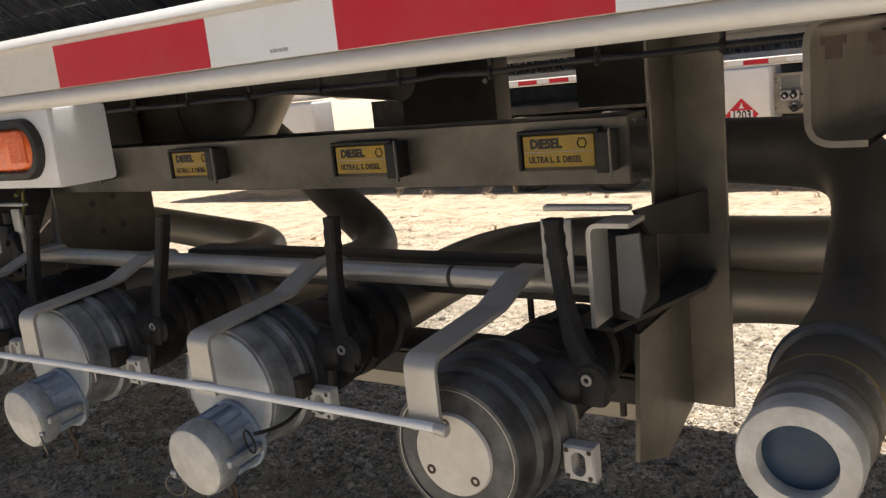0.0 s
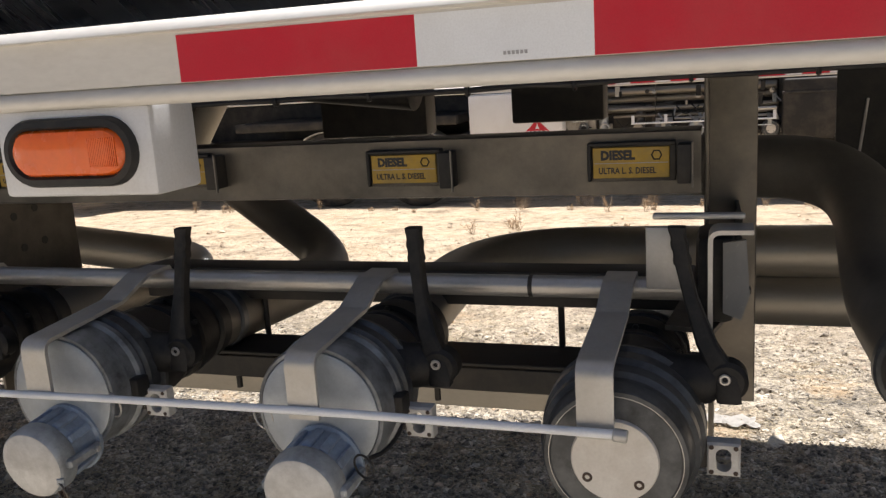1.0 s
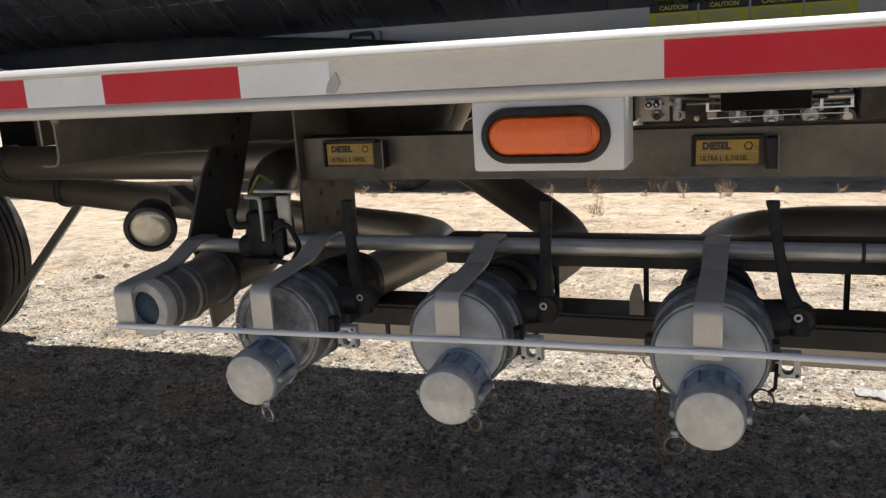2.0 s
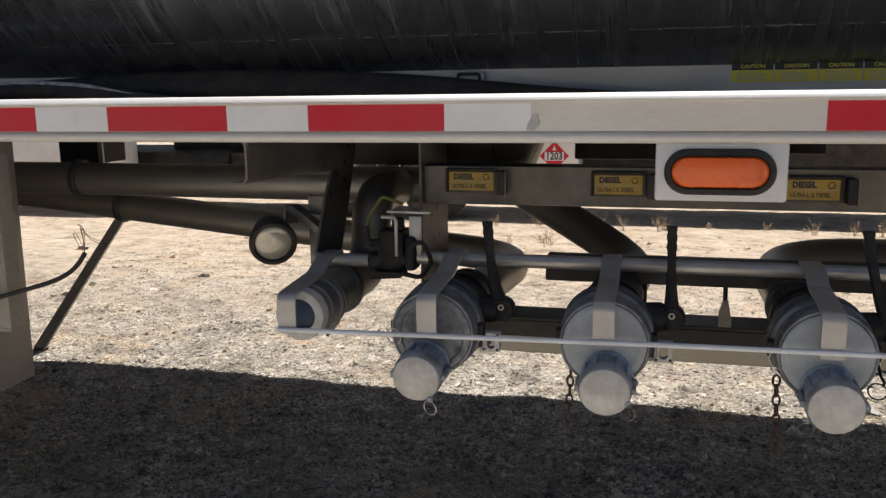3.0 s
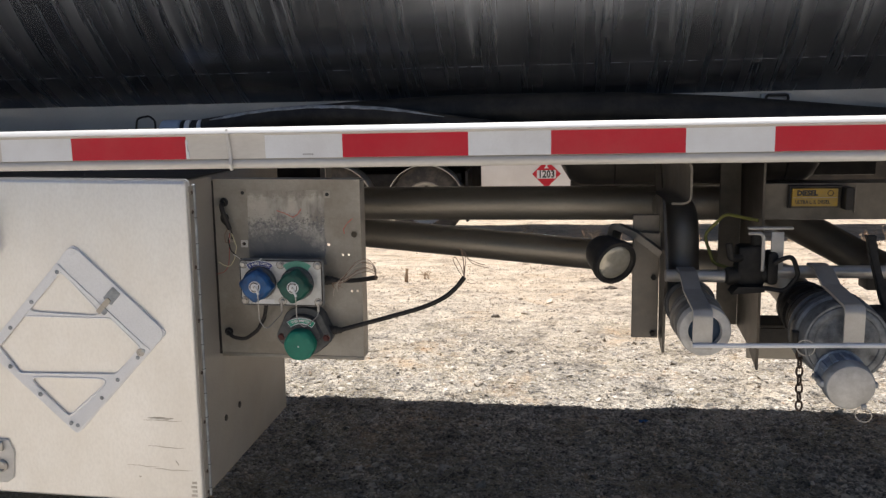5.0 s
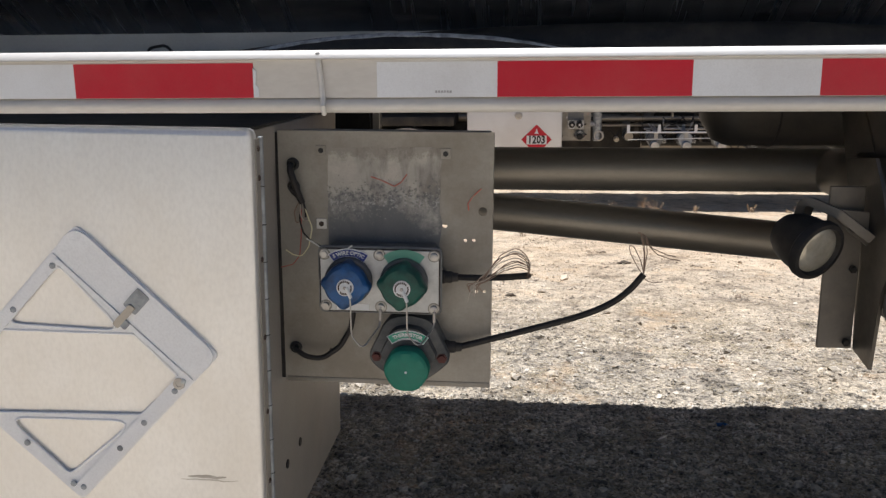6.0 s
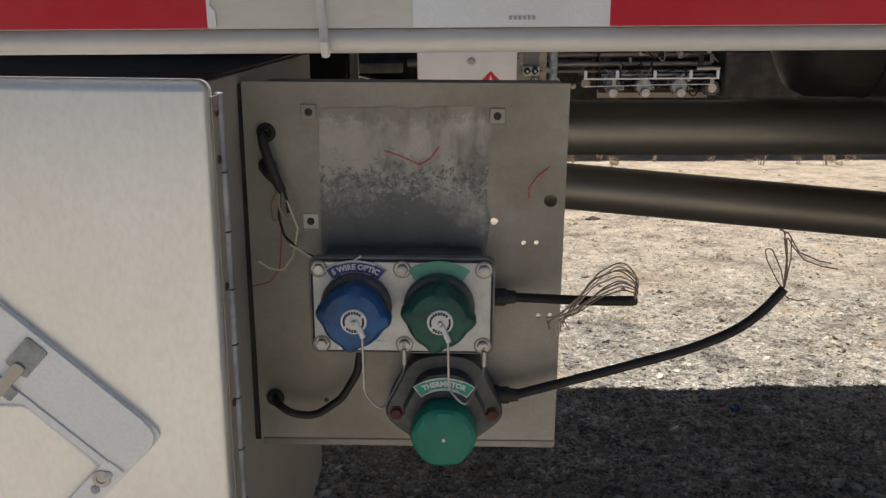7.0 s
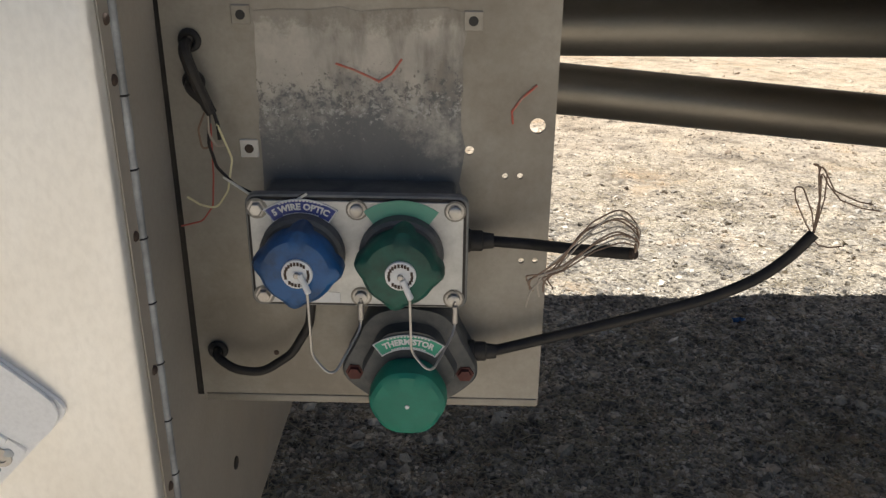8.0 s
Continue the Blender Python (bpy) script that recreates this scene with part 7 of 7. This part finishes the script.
# ---- dry weeds along the edge of the far shade ----
def weed(x, y, h, seed, label):
    rnd = random.Random(seed)
    z = ground_h(x, y)
    t = thing("dry_weed", (x, y, z), label, "plant", "dry weeds")
    stems, leaves = bmesh.new(), bmesh.new()
    for k in range(9):
        a, lean = rnd.uniform(0, 6.28), rnd.uniform(0.1, 0.7)
        L = h * rnd.uniform(0.5, 1.0)
        p = [Vector((x + rnd.uniform(-0.03, 0.03), y + rnd.uniform(-0.03, 0.03), z - 0.01))]
        d = Vector((math.cos(a) * lean, math.sin(a) * lean, 1)).normalized()
        for s in range(4):
            p.append(p[-1] + d * L / 4)
            d = (d + Vector((rnd.uniform(-0.3, 0.3), rnd.uniform(-0.3, 0.3), rnd.uniform(-0.25, 0.1)))).normalized()
        sweep(p, lambda s: 0.0028 * (1 - 0.7 * s), 5, stems)
        for q in p[2:]:
            for _ in range(3):
                e = q + Vector((rnd.uniform(-1, 1), rnd.uniform(-1, 1), rnd.uniform(-0.4, 1))) * 0.022
                w = Vector((rnd.uniform(-1, 1), rnd.uniform(-1, 1), rnd.uniform(-1, 1))).normalized() * 0.004
                leaves.faces.new([leaves.verts.new(v) for v in (q, (q + e) / 2 + w, e, (q + e) / 2 - w)])
    part("stalk_clump", stems, twig, t)
    part("leaf_clump", leaves, weed_leaf, t)
    return t


rnd = random.Random(11)
for k in range(26):
    x = -7.5 + 0.45 * k + rnd.uniform(-0.6, 0.6)
    weed(x, 9.80 + rnd.uniform(-0.45, 0.2), rnd.uniform(0.05, 0.22), 100 + k, "small dry brown weed in the gravel")
for x, y, h in ((-3.0, 7.72, 0.20), (-2.67, 8.12, 0.22), (-2.60, 7.98, 0.2), (-2.72, 8.2, 0.15), (-1.35, 7.9, 0.1), (-3.09, 10.15, 0.24), (-2.97, 10.02, 0.2), (-2.3, 10.1, 0.25), (-2.18, 10.05, 0.2), (-1.46, 10.2, 0.22), (1.39, 9.88, 0.3), (1.52, 9.92, 0.28), (1.2, 9.95, 0.2), (-3.9, 6.6, 0.12), (0.3, 9.6, 0.25), (0.75, 9.7, 0.22), (-1.9, 9.5, 0.22), (-1.4, 9.6, 0.2)):
    weed(x, y, h, int(1000 * (x + 9)), "dry reddish weed on the gravel")


def make_straw(count, seed):
    """Thin dry stalks lying on the gravel."""
    rnd = np.random.default_rng(seed)
    verts, faces = [], []
    for k in range(count):
        x, y = rnd.uniform(-6.0, 1.0), 1.6 + 3.2 * rnd.random() ** 1.8
        if noise.noise(Vector((x * 2.3, y * 2.3, 3.0))) < rnd.uniform(-0.5, 0.45):
            continue
        z = ground_h(x, y) + rnd.uniform(0.006, 0.012)
        a, h, w = rnd.uniform(0, 6.28), rnd.uniform(0.008, 0.028), rnd.uniform(0.0007, 0.0014)
        d, s = (math.cos(a), math.sin(a)), (-math.sin(a), math.cos(a))
        tilt = rnd.uniform(-0.006, 0.010)
        n_ = len(verts)
        for e in (-1, 1):
            for sx, sz in ((-1, 0), (1, 0), (0, 1.6)):
                verts.append((x + d[0] * h * e + s[0] * w * sx, y + d[1] * h * e + s[1] * w * sx, z + tilt * e + w * sz))
        faces += [(n_, n_ + 1, n_ + 4, n_ + 3), (n_ + 1, n_ + 2, n_ + 5, n_ + 4), (n_ + 2, n_, n_ + 3, n_ + 5), (n_, n_ + 2, n_ + 1), (n_ + 3, n_ + 4, n_ + 5)]
    me = bpy.data.meshes.new("straw")
    me.from_pydata(verts, [], faces)
    me.materials.append(straw_dry)
    return tagged(new("straw", me), "short dry pale stalks strewn over the gravel", "straw", kind="stuff")


make_straw(36000, 12)


# ---- litter and clods on the lot ----
def clod(x, y, r, seed):
    """A dark clump of soil and dry roots."""
    rnd = random.Random(seed)
    bm = bmesh.new()
    bmesh.ops.create_icosphere(bm, subdivisions=3, radius=1.0)
    o = Vector((rnd.uniform(-9, 9), rnd.uniform(-9, 9), rnd.uniform(-9, 9)))
    w = rnd.uniform(0.55, 0.8)
    for v in bm.verts:
        f = 1 + 0.55 * noise.noise(v.co * 1.6 + o) + 0.35 * noise.noise(v.co * 4.5 + o)
        v.co = Vector((x + v.co.x * r * f, y + v.co.y * r * f * w, ground_h(x, y) + max(-0.2, v.co.z) * r * 0.5 * f))
    return solo("soil_clod", bm, clod_soil, (x, y, ground_h(x, y)), "dark crumbled soil clod on the gravel", "clod", "soil clods")


for k, (x, y, r) in enumerate(((-0.58, 3.55, 0.030), (-0.49, 3.41, 0.032), (-5.81, 4.43, 0.05), (-7.24, 6.49, 0.07), (-5.15, 5.28, 0.045), (-3.1, 4.9, 0.03), (-2.2, 6.2, 0.05))):
    clod(x, y, r, 60 + k)

def stake(x, y, h, seed):
    """A short splintered wooden stake standing in the gravel."""
    rnd = random.Random(seed)
    z = ground_h(x, y)
    bm = bmesh.new()
    rings = []
    for k in range(6):
        f = k / 5
        w = 0.020 * (1 - 0.35 * f)
        rings.append([bm.verts.new((x + w * math.cos(1.05 * i) * rnd.uniform(0.75, 1.2) + 0.012 * f, y + w * math.sin(1.05 * i) * rnd.uniform(0.75, 1.2), z - 0.02 + (h + 0.02) * f + (rnd.uniform(-0.02, 0.012) if k == 5 else 0))) for i in range(6)])
    for a, b in zip(rings, rings[1:]):
        for i in range(6):
            bm.faces.new((a[i], a[(i + 1) % 6], b[(i + 1) % 6], b[i]))
    bm.faces.new(rings[-1])
    return solo("wooden_stake", bm, weed_leaf, (x, y, z), "short splintered tan stake standing in the gravel", "stake", smooth=False)


stake(-4.06, 6.46, 0.125, 5)


def scrap(name, x0, y0, w, d, seed, lift, mat, label, category):
    """A crumpled flat piece of litter lying on the stones."""
    bm = bmesh.new()
    nx, ny = 18, 10
    grid = []
    for i in range(nx + 1):
        row = []
        for j in range(ny + 1):
            u, v = i / nx, j / ny
            x = x0 + w * u + 0.11 * w * noise.noise(Vector((v * 3, 1.5, seed)))
            y = y0 + d * v + 0.30 * d * noise.noise(Vector((u * 4, 7.5, seed))) - 0.2 * d * u
            z = ground_h(x, y) + lift + 0.6 * lift * noise.noise(Vector((u * 5, v * 3, 2 + seed))) + 0.4 * lift * noise.noise(Vector((u * 13, v * 9, 5 + seed)))
            row.append(bm.verts.new((x, y, z)))
        grid.append(row)
    for i in range(nx):
        for j in range(ny):
            bm.faces.new((grid[i][j], grid[i + 1][j], grid[i + 1][j + 1], grid[i][j + 1]))
    bmesh.ops.solidify(bm, geom=list(bm.faces), thickness=0.0012)
    at = (x0 + w / 2, y0 + d / 2)
    return solo(name, bm, mat, (*at, ground_h(*at)), label, category)


scrap("paper_scrap", -0.71, 3.00, 0.18, 0.10, 0.0, 0.016, paper_white, "crumpled white paper scrap on the gravel", "paper")
scrap("plastic_scrap", -2.265, 2.655, 0.042, 0.028, 4.0, 0.012, scrap_blue, "small crumpled blue plastic scrap on the gravel", "litter")
